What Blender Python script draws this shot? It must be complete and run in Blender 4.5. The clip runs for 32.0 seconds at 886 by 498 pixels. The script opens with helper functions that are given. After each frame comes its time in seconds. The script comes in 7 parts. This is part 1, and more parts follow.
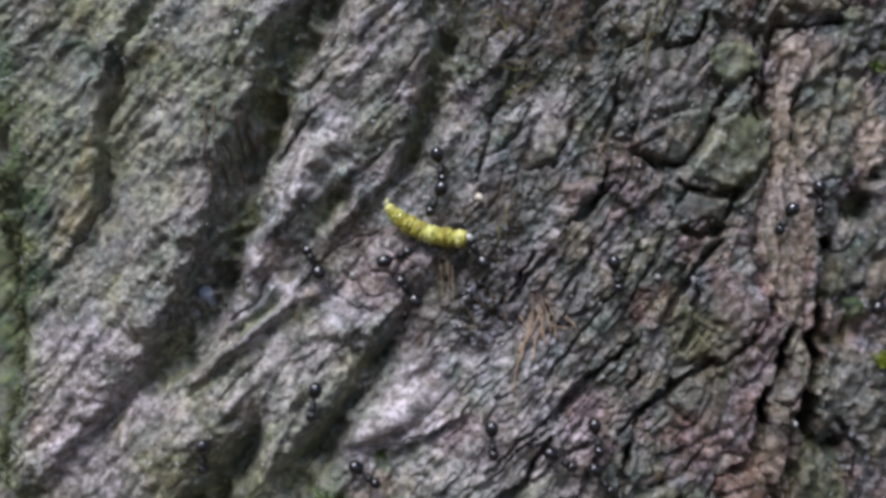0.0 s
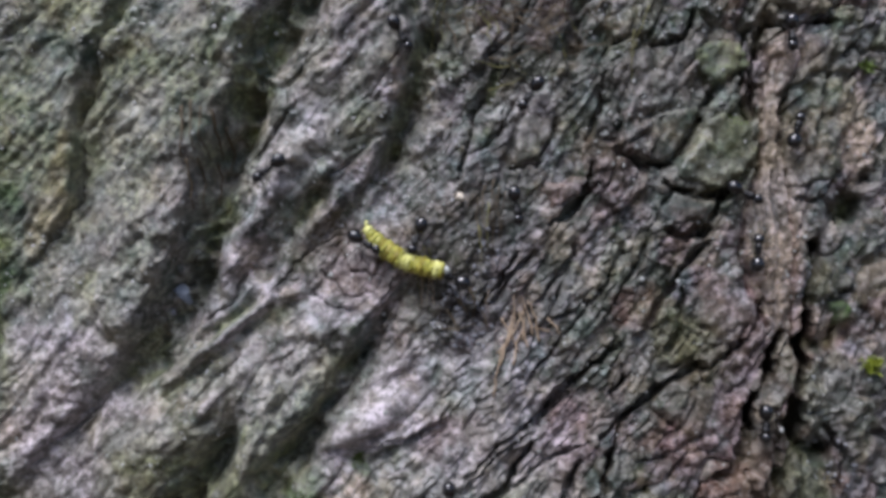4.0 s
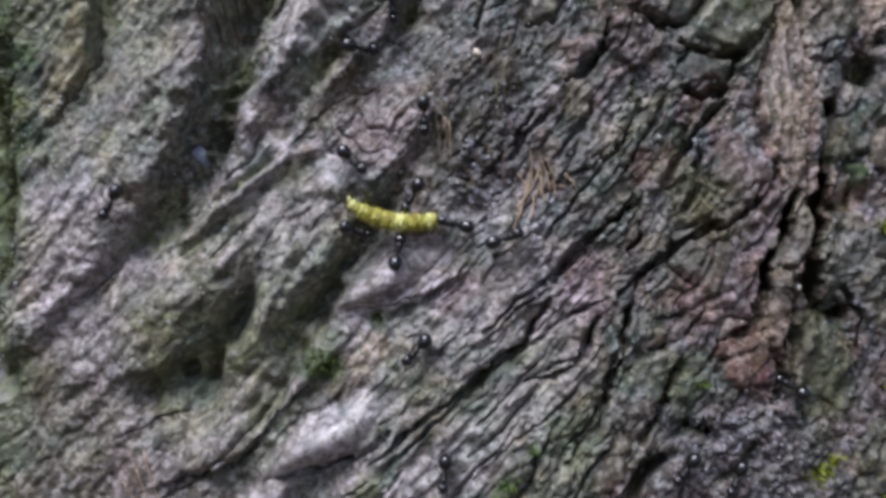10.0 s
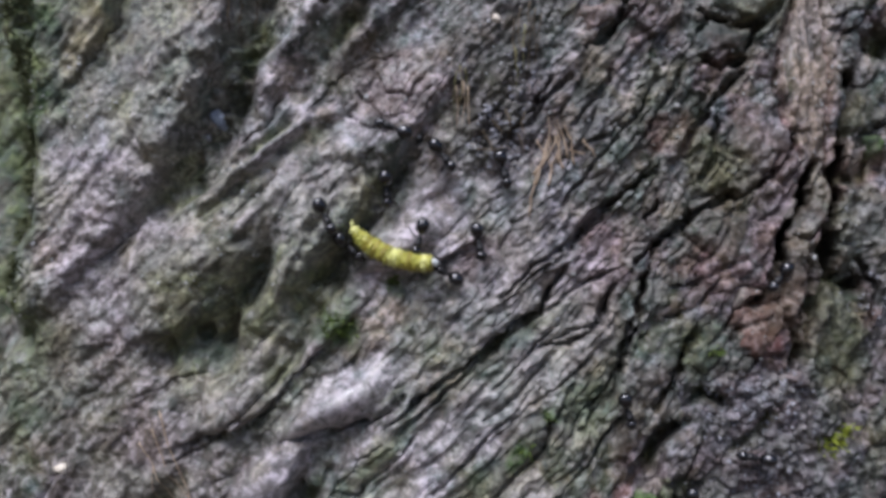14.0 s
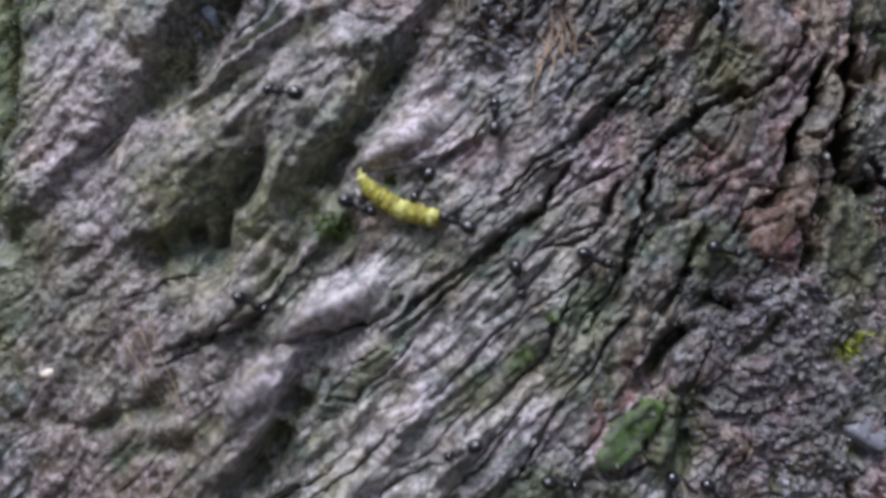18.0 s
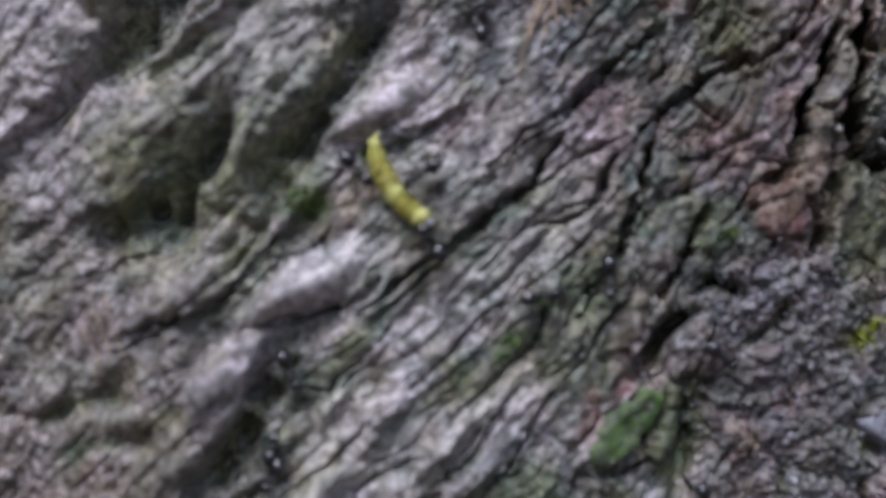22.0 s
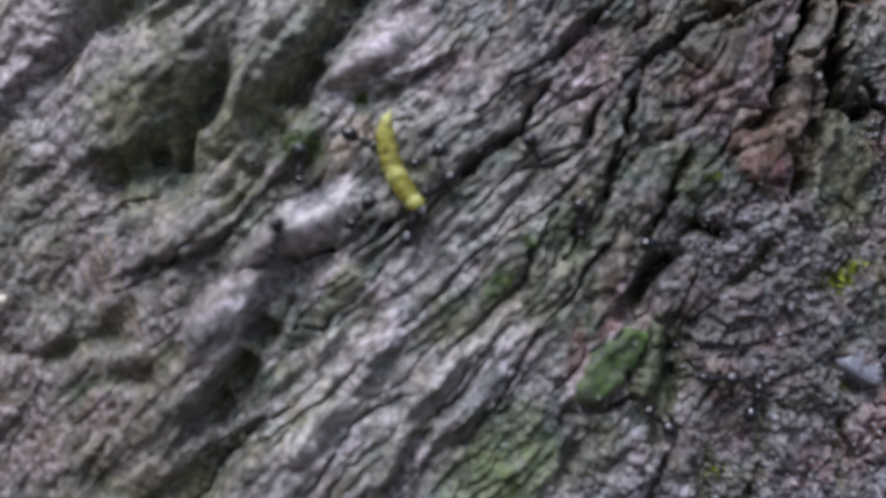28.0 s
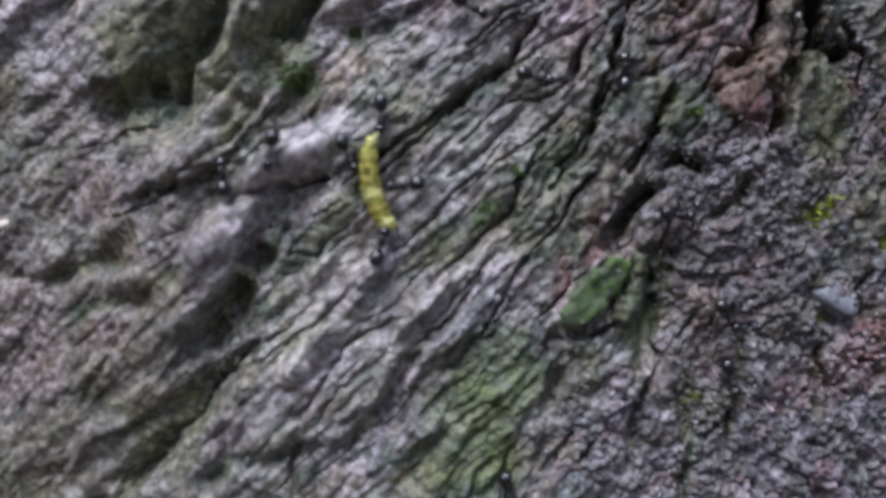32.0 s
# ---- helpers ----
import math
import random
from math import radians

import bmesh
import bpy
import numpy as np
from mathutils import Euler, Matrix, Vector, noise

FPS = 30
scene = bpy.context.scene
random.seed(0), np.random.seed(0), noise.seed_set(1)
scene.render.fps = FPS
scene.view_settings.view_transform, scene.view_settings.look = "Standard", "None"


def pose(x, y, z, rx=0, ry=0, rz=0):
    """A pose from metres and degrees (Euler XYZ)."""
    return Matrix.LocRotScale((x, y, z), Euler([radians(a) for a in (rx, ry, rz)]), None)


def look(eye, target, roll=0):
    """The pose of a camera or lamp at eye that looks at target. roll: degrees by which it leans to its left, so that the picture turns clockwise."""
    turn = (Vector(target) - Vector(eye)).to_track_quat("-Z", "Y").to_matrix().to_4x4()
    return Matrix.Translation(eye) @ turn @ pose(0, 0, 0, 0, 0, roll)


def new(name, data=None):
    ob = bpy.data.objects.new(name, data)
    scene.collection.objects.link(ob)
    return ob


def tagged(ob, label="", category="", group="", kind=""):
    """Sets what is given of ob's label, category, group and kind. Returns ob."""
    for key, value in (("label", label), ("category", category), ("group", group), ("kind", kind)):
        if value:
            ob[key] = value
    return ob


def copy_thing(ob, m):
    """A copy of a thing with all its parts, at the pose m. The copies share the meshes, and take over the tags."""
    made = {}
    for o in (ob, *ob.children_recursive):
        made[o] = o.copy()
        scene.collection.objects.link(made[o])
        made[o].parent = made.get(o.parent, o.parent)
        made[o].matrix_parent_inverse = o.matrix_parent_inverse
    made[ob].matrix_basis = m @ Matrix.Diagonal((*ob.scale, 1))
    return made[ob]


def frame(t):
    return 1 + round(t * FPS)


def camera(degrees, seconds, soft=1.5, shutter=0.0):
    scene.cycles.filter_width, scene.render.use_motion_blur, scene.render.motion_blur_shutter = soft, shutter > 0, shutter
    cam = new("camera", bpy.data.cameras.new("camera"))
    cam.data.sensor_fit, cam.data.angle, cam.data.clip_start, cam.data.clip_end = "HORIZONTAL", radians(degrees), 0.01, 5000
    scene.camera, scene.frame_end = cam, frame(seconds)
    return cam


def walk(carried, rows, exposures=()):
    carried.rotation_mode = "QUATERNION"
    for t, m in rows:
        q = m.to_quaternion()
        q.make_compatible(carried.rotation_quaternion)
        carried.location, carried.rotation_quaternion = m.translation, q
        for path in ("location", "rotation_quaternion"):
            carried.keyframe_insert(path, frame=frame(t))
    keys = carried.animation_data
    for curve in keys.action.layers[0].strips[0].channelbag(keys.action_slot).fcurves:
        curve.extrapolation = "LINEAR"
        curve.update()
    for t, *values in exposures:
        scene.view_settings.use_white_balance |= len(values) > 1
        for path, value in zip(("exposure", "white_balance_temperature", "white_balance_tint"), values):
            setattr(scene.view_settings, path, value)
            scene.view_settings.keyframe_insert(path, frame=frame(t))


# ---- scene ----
# Millimetres in the plan, metres in the world; EYE is the first eye's height above the ground.
EYE = 0.62
MM = 0.001
EXPO, SKY, SUN, SUN_WIDE = 0.05, 0.086, 3.35, 34.0
SUN_FROM = (-0.35, -0.7, 1.2)
SUN_UP, SUN_ROUND = math.degrees(math.atan2(1.2, math.hypot(0.35, 0.7))), math.degrees(math.atan2(-0.35, -0.7))
cam = camera(60.0, 32.0, soft=3.8)
# a close-up lens, focused at one distance throughout
cam.data.dof.use_dof, cam.data.dof.focus_distance, cam.data.dof.aperture_fstop = True, 0.102, 5.2
# seconds, x, y, z in mm from the first eye's line, yaw, pitch, roll in degrees
PATH = [
    (0, 0.00, -104.46, 0.00, -0.01, -0.02, -0.62),
    (0.5, -0.09, -104.42, -1.35, -0.04, -0.10, -0.66),
    (1, -3.57, -104.11, 0.30, -0.05, -0.16, -0.79),
    (1.5, -1.84, -103.75, 1.19, -0.09, -0.14, -0.64),
    (2, -1.28, -103.28, 1.68, -0.17, -0.14, -0.68),
    (2.5, 0.12, -103.76, 1.32, -0.12, -0.08, -0.88),
    (4.5, 2.76, -102.42, -2.27, 0.05, 0.14, -0.06),
    (5, 2.36, -102.92, -8.50, 0.05, 0.06, -0.21),
    (5.5, 4.75, -102.60, -10.94, -0.08, 0.02, -0.16),
    (6, 6.74, -102.55, -9.57, -0.07, 0.06, -0.56),
    (6.5, 3.50, -102.44, -9.79, -0.03, 0.01, -0.59),
    (7, -0.37, -103.07, -12.38, 0.04, -0.06, -0.74),
    (7.5, -3.33, -103.37, -9.53, 0.02, -0.06, -1.06),
    (8, -3.21, -103.26, -13.91, 0.06, -0.03, -0.90),
    (8.5, -0.65, -103.31, -15.05, 0.07, 0.08, -0.59),
    (9, -1.65, -102.78, -17.85, 0.07, 0.11, -0.89),
    (9.5, 0.28, -102.59, -19.40, 0.07, 0.17, -0.87),
    (10, 0.29, -102.59, -19.28, 0.05, 0.21, -0.53),
    (10.5, -2.76, -103.30, -18.46, -0.08, 0.07, -0.41),
    (11, 1.13, -102.85, -18.36, -0.06, -0.04, -0.26),
    (11.5, 0.89, -103.37, -14.55, -0.02, -0.02, 0.15),
    (12, 4.64, -102.62, -14.83, 0.08, -0.00, 0.01),
    (12.5, 3.98, -102.23, -16.77, 0.05, -0.02, 0.17),
    (13, 0.40, -101.94, -20.86, 0.05, 0.06, 0.16),
    (13.5, -1.93, -102.59, -22.82, 0.06, -0.04, 0.16),
    (15.5, -1.88, -102.90, -28.21, -0.02, 0.01, 0.03),
    (16, -1.58, -102.52, -32.10, -0.18, -0.10, 0.06),
    (16.5, 1.40, -102.32, -31.81, 0.14, -0.21, 0.16),
    (17, 2.98, -101.37, -31.28, 0.41, -0.22, -0.13),
    (17.5, 3.57, -99.84, -34.58, 0.44, -0.15, -0.12),
    (18, -1.38, -99.36, -36.36, 0.29, -0.15, 0.09),
    (18.5, -3.52, -99.65, -42.75, -0.03, -0.20, -0.15),
    (19, -5.98, -98.09, -40.18, -0.29, -0.21, -0.03),
    (19.5, -6.52, -95.57, -39.74, -0.19, -0.23, 0.50),
    (20, -6.04, -92.64, -43.79, -0.08, 0.01, 0.47),
    (20.5, -4.56, -91.91, -39.23, 0.03, 0.17, 0.21),
    (21, -5.27, -91.48, -38.50, 0.06, 0.22, 0.24),
    (21.5, -0.90, -91.53, -42.07, -0.01, 0.14, 0.51),
    (22, 0.26, -91.86, -39.40, -0.01, 0.07, 0.31),
    (22.5, -0.07, -90.81, -41.85, 0.04, 0.07, -0.07),
    (23, -0.14, -89.43, -38.00, 0.03, 0.07, 0.11),
    (23.5, -1.07, -87.21, -39.66, 0.02, 0.15, 0.16),
    (24, 1.79, -86.51, -40.74, 0.02, 0.21, 0.56),
    (24.5, 1.78, -86.87, -43.07, -0.00, 0.22, 0.53),
    (25, 2.82, -87.58, -43.06, 0.01, 0.21, 0.53),
    (25.5, 1.51, -89.50, -47.81, 0.02, 0.27, 0.80),
    (26, 2.17, -91.54, -43.88, 0.02, 0.20, 0.67),
    (26.5, 0.47, -93.32, -45.98, -0.07, 0.12, 0.73),
    (28.5, 2.06, -94.82, -45.58, 0.10, -0.38, 0.17),
    (29, 2.39, -95.16, -45.79, -0.08, 0.00, 0.61),
    (29.5, 1.76, -96.00, -51.03, -0.24, 0.36, 0.65),
    (30, 1.75, -96.40, -53.97, -0.04, 0.24, 0.74),
    (30.5, 2.15, -97.00, -54.74, 0.06, 0.11, 0.72),
    (31, 3.21, -97.18, -55.61, 0.01, 0.02, 1.11),
    (31.5, 3.73, -97.10, -54.88, -0.08, -0.03, 0.81),
    (32, 2.61, -97.81, -54.69, -0.09, -0.20, 0.72),
]
walk(cam, [(t, pose(x * MM, y * MM, EYE + z * MM, 90 + pitch, 0, yaw) @ pose(0, 0, 0, 0, 0, roll)) for t, x, y, z, yaw, pitch, roll in PATH],
     exposures=[(0.0, EXPO + 0.03, 5920, 15), (10.0, EXPO, 5870, 15.5), (19.0, EXPO - 0.03, 5800, 17), (25.0, EXPO - 0.10, 5770, 17), (32.0, EXPO - 0.02, 5720, 17.5)])

# ---- light: a bright grey sky over a wood, its sun spread wide by cloud ----
world = bpy.data.worlds.new("overcast_sky")
scene.world = world
world.use_nodes = True
sky = world.node_tree.nodes.new("ShaderNodeTexSky")
sky.sky_type, sky.sun_disc = "NISHITA", False
sky.sun_elevation, sky.sun_rotation = radians(SUN_UP), radians(SUN_ROUND)
sky.air_density, sky.dust_density = 1.0, 3.0
background = world.node_tree.nodes["Background"]
background.inputs["Strength"].default_value = SKY
world.node_tree.links.new(sky.outputs["Color"], background.inputs["Color"])
sun = new("sun", bpy.data.lights.new("sun", "SUN"))
sun.data.energy, sun.data.angle, sun.data.color = SUN, radians(SUN_WIDE), (1.0, 0.985, 0.96)
sun.matrix_world = look(SUN_FROM, (0, 0, 0))

# ---- materials ----
def material(name, roughness=0.8):
    mat = bpy.data.materials.new(name)
    mat.use_nodes = True
    shader = mat.node_tree.nodes["Principled BSDF"]
    shader.inputs["Roughness"].default_value = roughness
    return mat, mat.node_tree, shader


def noise_node(tree, scale, detail=4.0, rough=0.6, stretch=None, turn=0.0):
    n = tree.nodes.new("ShaderNodeTexNoise")
    n.inputs["Scale"].default_value, n.inputs["Detail"].default_value, n.inputs["Roughness"].default_value = scale, detail, rough
    coords = tree.nodes.new("ShaderNodeTexCoord")
    if stretch:
        m = tree.nodes.new("ShaderNodeMapping")
        m.vector_type = "TEXTURE"
        m.inputs["Rotation"].default_value = (0, radians(turn), 0)
        m.inputs["Scale"].default_value = stretch
        tree.links.new(coords.outputs["Object"], m.inputs["Vector"])
        tree.links.new(m.outputs["Vector"], n.inputs["Vector"])
    else:
        tree.links.new(coords.outputs["Object"], n.inputs["Vector"])
    return n.outputs["Fac"]


def ramp(tree, value, low, high, bottom=0.0, top=1.0):
    r = tree.nodes.new("ShaderNodeMapRange")
    r.inputs["From Min"].default_value, r.inputs["From Max"].default_value = low, high
    r.inputs["To Min"].default_value, r.inputs["To Max"].default_value = bottom, top
    tree.links.new(value, r.inputs["Value"])
    return r.outputs["Result"]


def sums(tree, kind, a, b):
    m = tree.nodes.new("ShaderNodeMath")
    m.operation = kind
    for n, v in enumerate((a, b)):
        if isinstance(v, (int, float)):
            m.inputs[n].default_value = v
        else:
            tree.links.new(v, m.inputs[n])
    return m.outputs[0]


def mixed(tree, fac, a, b):
    m = tree.nodes.new("ShaderNodeMix")
    m.data_type = "RGBA"
    if isinstance(fac, (int, float)):
        m.inputs[0].default_value = fac
    else:
        tree.links.new(fac, m.inputs[0])
    for n, v in ((6, a), (7, b)):
        if isinstance(v, tuple):
            m.inputs[n].default_value = (*v, 1.0)
        else:
            tree.links.new(v, m.inputs[n])
    return m.outputs[2]


def scaled(tree, colour, by):
    m = tree.nodes.new("ShaderNodeVectorMath")
    m.operation = "MULTIPLY"
    tree.links.new(colour, m.inputs[0])
    m.inputs[1].default_value = by
    return m.outputs["Vector"]


def bumped(tree, shader, height, strength, distance):
    b = tree.nodes.new("ShaderNodeBump")
    b.inputs["Strength"].default_value, b.inputs["Distance"].default_value = strength, distance
    tree.links.new(height, b.inputs["Height"])
    tree.links.new(b.outputs["Normal"], shader.inputs["Normal"])


def bark_material():
    mat, tree, shader = material("weathered_bark", 0.72)
    masks = {}
    # dark mask in the soil layer: debris, plus shade painted into the bark
    for layer, names in (("growth", ("algae", "moss", "pale")), ("under", ("red", "tan", "grit")), ("soil", ("dark", "wet", "rough"))):
        a = tree.nodes.new("ShaderNodeAttribute")
        a.attribute_name = layer
        s = tree.nodes.new("ShaderNodeSeparateColor")
        tree.links.new(a.outputs["Color"], s.inputs["Color"])
        masks |= dict(zip(names, s.outputs))
    broad = noise_node(tree, 75, 5, 0.6)
    grain = noise_node(tree, 420, 5, 0.65)
    fine = noise_node(tree, 900, 4, 0.65)
    dust = noise_node(tree, 3200, 2, 0.6)
    fibre = noise_node(tree, 620, 5, 0.65, (1.0, 1.0, 5.0), 40)
    speckle = ramp(tree, sums(tree, "ADD", sums(tree, "MULTIPLY", fine, 0.8), sums(tree, "MULTIPLY", dust, 0.2)), 0.43, 0.575)
    colour = mixed(tree, ramp(tree, broad, 0.32, 0.68), (0.100, 0.098, 0.094), (0.240, 0.228, 0.226))
    colour = mixed(tree, ramp(tree, grain, 0.44, 0.58, 0.0, 0.65), colour, (0.37, 0.352, 0.362))
    rougher = mixed(tree, ramp(tree, grain, 0.42, 0.60), (0.028, 0.030, 0.032), (0.150, 0.138, 0.152))
    colour = mixed(tree, sums(tree, "MULTIPLY", masks["rough"], 0.95), colour, rougher)
    hue = noise_node(tree, 130, 4, 0.6)
    colour = mixed(tree, ramp(tree, hue, 0.49, 0.62, 0.0, 0.6), colour, (0.225, 0.172, 0.146))
    colour = mixed(tree, ramp(tree, hue, 0.47, 0.36, 0.0, 0.7), colour, (0.060, 0.084, 0.036))
    colour = mixed(tree, ramp(tree, fibre, 0.48, 0.66, 0.0, 0.4), colour, (0.058, 0.056, 0.052))

    warm = noise_node(tree, 215, 4, 0.6)
    colour = mixed(tree, ramp(tree, warm, 0.51, 0.64, 0.0, 0.45), colour, (0.225, 0.165, 0.095))
    colour = mixed(tree, ramp(tree, warm, 0.47, 0.35, 0.0, 0.6), colour, (0.095, 0.145, 0.140))
    mottle = noise_node(tree, 300, 3, 0.55)
    colour = mixed(tree, ramp(tree, mottle, 0.50, 0.40, 0.0, 0.8), colour, (0.040, 0.043, 0.035))

    def patch_mask(name, rest=0.45, full=0.95):
        return sums(tree, "MULTIPLY", masks[name], ramp(tree, grain, 0.40, 0.58, rest, full))

    colour = mixed(tree, patch_mask("grit", 0.75, 0.9), colour, (0.108, 0.100, 0.112))
    colour = mixed(tree, patch_mask("red"), colour, (0.172, 0.064, 0.054))
    colour = mixed(tree, patch_mask("tan"), colour, (0.36, 0.282, 0.208))
    colour = mixed(tree, patch_mask("pale", 0.35, 1.0), colour, (0.52, 0.462, 0.490))
    # dark covers debris and also the shade of holes, put into the colour
    colour = mixed(tree, patch_mask("dark", 0.7, 1.0), colour, (0.04, 0.034, 0.03))
    # crusts of lichen, pores and dust, all over
    colour = mixed(tree, sums(tree, "MULTIPLY", ramp(tree, speckle, 0.50, 1.0, 0.0, 0.66), ramp(tree, masks["grit"], 0.0, 1.0, 1.0, 0.6)), colour, mixed(tree, 0.35, scaled(tree, colour, (2.4, 2.3, 2.45)), (0.54, 0.515, 0.545)))
    colour = mixed(tree, ramp(tree, speckle, 0.42, 0.0, 0.0, 0.5), colour, scaled(tree, colour, (0.30, 0.30, 0.27)))
    thin = sums(tree, "ADD", sums(tree, "MULTIPLY", fine, 0.5), sums(tree, "MULTIPLY", grain, 0.5))
    green = mixed(tree, ramp(tree, broad, 0.38, 0.62), (0.020, 0.034, 0.016), (0.185, 0.196, 0.072))
    green = mixed(tree, ramp(tree, speckle, 0.5, 1.0, 0.0, 0.45), green, (0.23, 0.26, 0.15))
    green = mixed(tree, 0.5, green, scaled(tree, colour, (0.75, 0.86, 0.40)))
    green = mixed(tree, ramp(tree, hue, 0.50, 0.60, 0.0, 0.65), green, (0.052, 0.092, 0.070))
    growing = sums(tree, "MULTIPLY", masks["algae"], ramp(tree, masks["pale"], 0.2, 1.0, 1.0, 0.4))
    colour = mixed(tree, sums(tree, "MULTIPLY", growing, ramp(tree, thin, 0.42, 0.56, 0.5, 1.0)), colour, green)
    leafy = mixed(tree, ramp(tree, fine, 0.36, 0.64), (0.024, 0.058, 0.012), (0.088, 0.158, 0.036))
    colour = mixed(tree, sums(tree, "MULTIPLY", masks["moss"], ramp(tree, thin, 0.38, 0.54, 0.2, 1.0)), colour, leafy)
    tree.links.new(colour, shader.inputs["Base Color"])
    tree.links.new(ramp(tree, masks["wet"], 0.0, 1.0, 0.22, 0.8), shader.inputs["Specular IOR Level"])
    tree.links.new(sums(tree, "SUBTRACT", ramp(tree, fine, 0.38, 0.62, 0.45, 0.85), sums(tree, "MULTIPLY", masks["wet"], 0.24)), shader.inputs["Roughness"])
    relief = sums(tree, "ADD", sums(tree, "MULTIPLY", fine, 0.7), sums(tree, "MULTIPLY", fibre, 0.3))
    relief = sums(tree, "MULTIPLY", relief, ramp(tree, masks["wet"], 0.0, 1.0, 1.0, 0.35))
    bumped(tree, shader, sums(tree, "MULTIPLY", relief, ramp(tree, masks["rough"], 0.0, 1.0, 0.5, 1.0)), 0.9, 0.0008)
    return mat


def plain_material(name, dark, light, scale, roughness, bump=0.0, distance=0.0001, coat=0.0):
    mat, tree, shader = material(name, roughness)
    grain = noise_node(tree, scale, 4, 0.6)
    tree.links.new(mixed(tree, ramp(tree, grain, 0.3, 0.7), dark, light), shader.inputs["Base Color"])
    shader.inputs["Coat Weight"].default_value = coat
    if bump:
        bumped(tree, shader, grain, bump, distance)
    return mat


BARK = bark_material()
SOIL = plain_material("forest_soil", (0.035, 0.026, 0.018), (0.09, 0.068, 0.045), 40, 0.95, 0.6, 0.01)
CHITIN = plain_material("black_chitin", (0.004, 0.004, 0.005), (0.010, 0.009, 0.010), 1500, 0.15, 0.04, 0.00002, 0.9)
DULL = plain_material("dull_black_chitin", (0.004, 0.004, 0.005), (0.012, 0.011, 0.011), 1500, 0.42, 0.15, 0.00002)
LEG = plain_material("dark_brown_chitin", (0.007, 0.005, 0.004), (0.018, 0.012, 0.009), 1500, 0.35)

# ---- the trunk: a round stem whose bark is one relief of ridges, valleys and cracks ----
XC, RADIUS, NEAR = -15.0, 450.0, -2.5
FINE = 0.19
rng = np.random.default_rng(7)
TABLE = rng.permutation(1024)
VALUES = rng.uniform(-1, 1, 1024)


def value_noise(x, y, seed=0):
    xi, yi = np.floor(x).astype(np.int64), np.floor(y).astype(np.int64)
    fx, fy = x - xi, y - yi
    fx, fy = fx * fx * fx * (fx * (fx * 6 - 15) + 10), fy * fy * fy * (fy * (fy * 6 - 15) + 10)
    def corner(a, b):
        return VALUES[TABLE[(TABLE[(xi + a + 37 * seed) & 1023] + yi + b) & 1023]]
    low = corner(0, 0) * (1 - fx) + corner(1, 0) * fx
    high = corner(0, 1) * (1 - fx) + corner(1, 1) * fx
    return low * (1 - fy) + high * fy


def octaves(x, y, count, seed=0, keep=0.5):
    total, size = 0.0, 1.0
    for n in range(count):
        total = total + size * value_noise(x * 2**n + 17.3 * n, y * 2**n - 9.1 * n, seed + n)
        size *= keep
    return total


def axis_steps(low, high, far_low, far_high):
    """Even fine steps from low to high, growing ones beyond."""
    steps = list(np.arange(low, high, FINE))
    gap, at = FINE, steps[-1]
    while at < far_high:
        gap = min(gap * 1.22, 40.0)
        at = min(at + gap, far_high)
        steps.append(at)
    gap, at = FINE, low
    while at > far_low:
        gap = min(gap * 1.22, 40.0)
        at = max(at - gap, far_low)
        steps.insert(0, at)
    return np.array(steps)


AX = axis_steps(-71.0, 71.0, XC - math.pi * RADIUS, XC + math.pi * RADIUS)
AZ = axis_steps(-104.0, 44.0, -EYE / MM - 20.0, 1900.0)
GX, GZ = np.meshgrid(AX, AZ)
VX = GX + 0.5 * octaves(GX / 7, GZ / 7, 2, 140)
VZ = GZ + 0.5 * octaves(GX / 7, GZ / 7, 2, 150)
WX = GX + 0.8 * octaves(GX / 5, GZ / 5, 3, 40) + 0.25 * value_noise(GX / 0.9, GZ / 0.9, 44)
WZ = GZ + 0.8 * octaves(GX / 5, GZ / 5, 3, 50) + 0.25 * value_noise(GX / 0.9, GZ / 0.9, 54)
CRACKED = (VX + 0.28 * octaves(GX / 1.6, GZ / 1.6, 3, 145, 0.6), VZ + 0.28 * octaves(GX / 1.6, GZ / 1.6, 3, 155, 0.6))
HEIGHT = np.zeros_like(GX)
MASK = {k: np.zeros(GX.shape, np.float32) for k in ("algae", "moss", "pale", "red", "tan", "grit", "dark", "wet", "rough")}


def window(points, margin):
    xs, zs = [p[0] for p in points], [p[1] for p in points]
    i0, i1 = np.searchsorted(AX, (min(xs) - margin, max(xs) + margin))
    k0, k1 = np.searchsorted(AZ, (min(zs) - margin, max(zs) + margin))
    return slice(k0, k1), slice(i0, i1)


def along(points, width, over=None):
    """The window round a line, each place's distance from it, and how full it is there (it fades at its ends)."""
    win = window(points, 3.2 * width + 3.0)
    x, z = (over[0][win], over[1][win]) if over else (WX[win], WZ[win])
    lengths = [math.dist(a, b) for a, b in zip(points, points[1:])]
    total, done = sum(lengths), 0.0
    near, where = np.full(x.shape, 1e9), np.zeros(x.shape)
    for (ax, az), (bx, bz), n in zip(points, points[1:], lengths):
        t = np.clip(((x - ax) * (bx - ax) + (z - az) * (bz - az)) / (n * n), 0, 1)
        d = np.hypot(x - ax - t * (bx - ax), z - az - t * (bz - az))
        closer = d < near
        near, where = np.where(closer, d, near), np.where(closer, (done + t * n) / total, where)
        done += n
    return win, near, np.clip(np.minimum(where, 1 - where) * 5 + 0.25, 0, 1)


def uneven(win):
    return np.clip(0.95 + 0.55 * octaves(WX[win] / 4.5, WZ[win] / 4.5, 3, 240, 0.6), 0.2, 1.7)


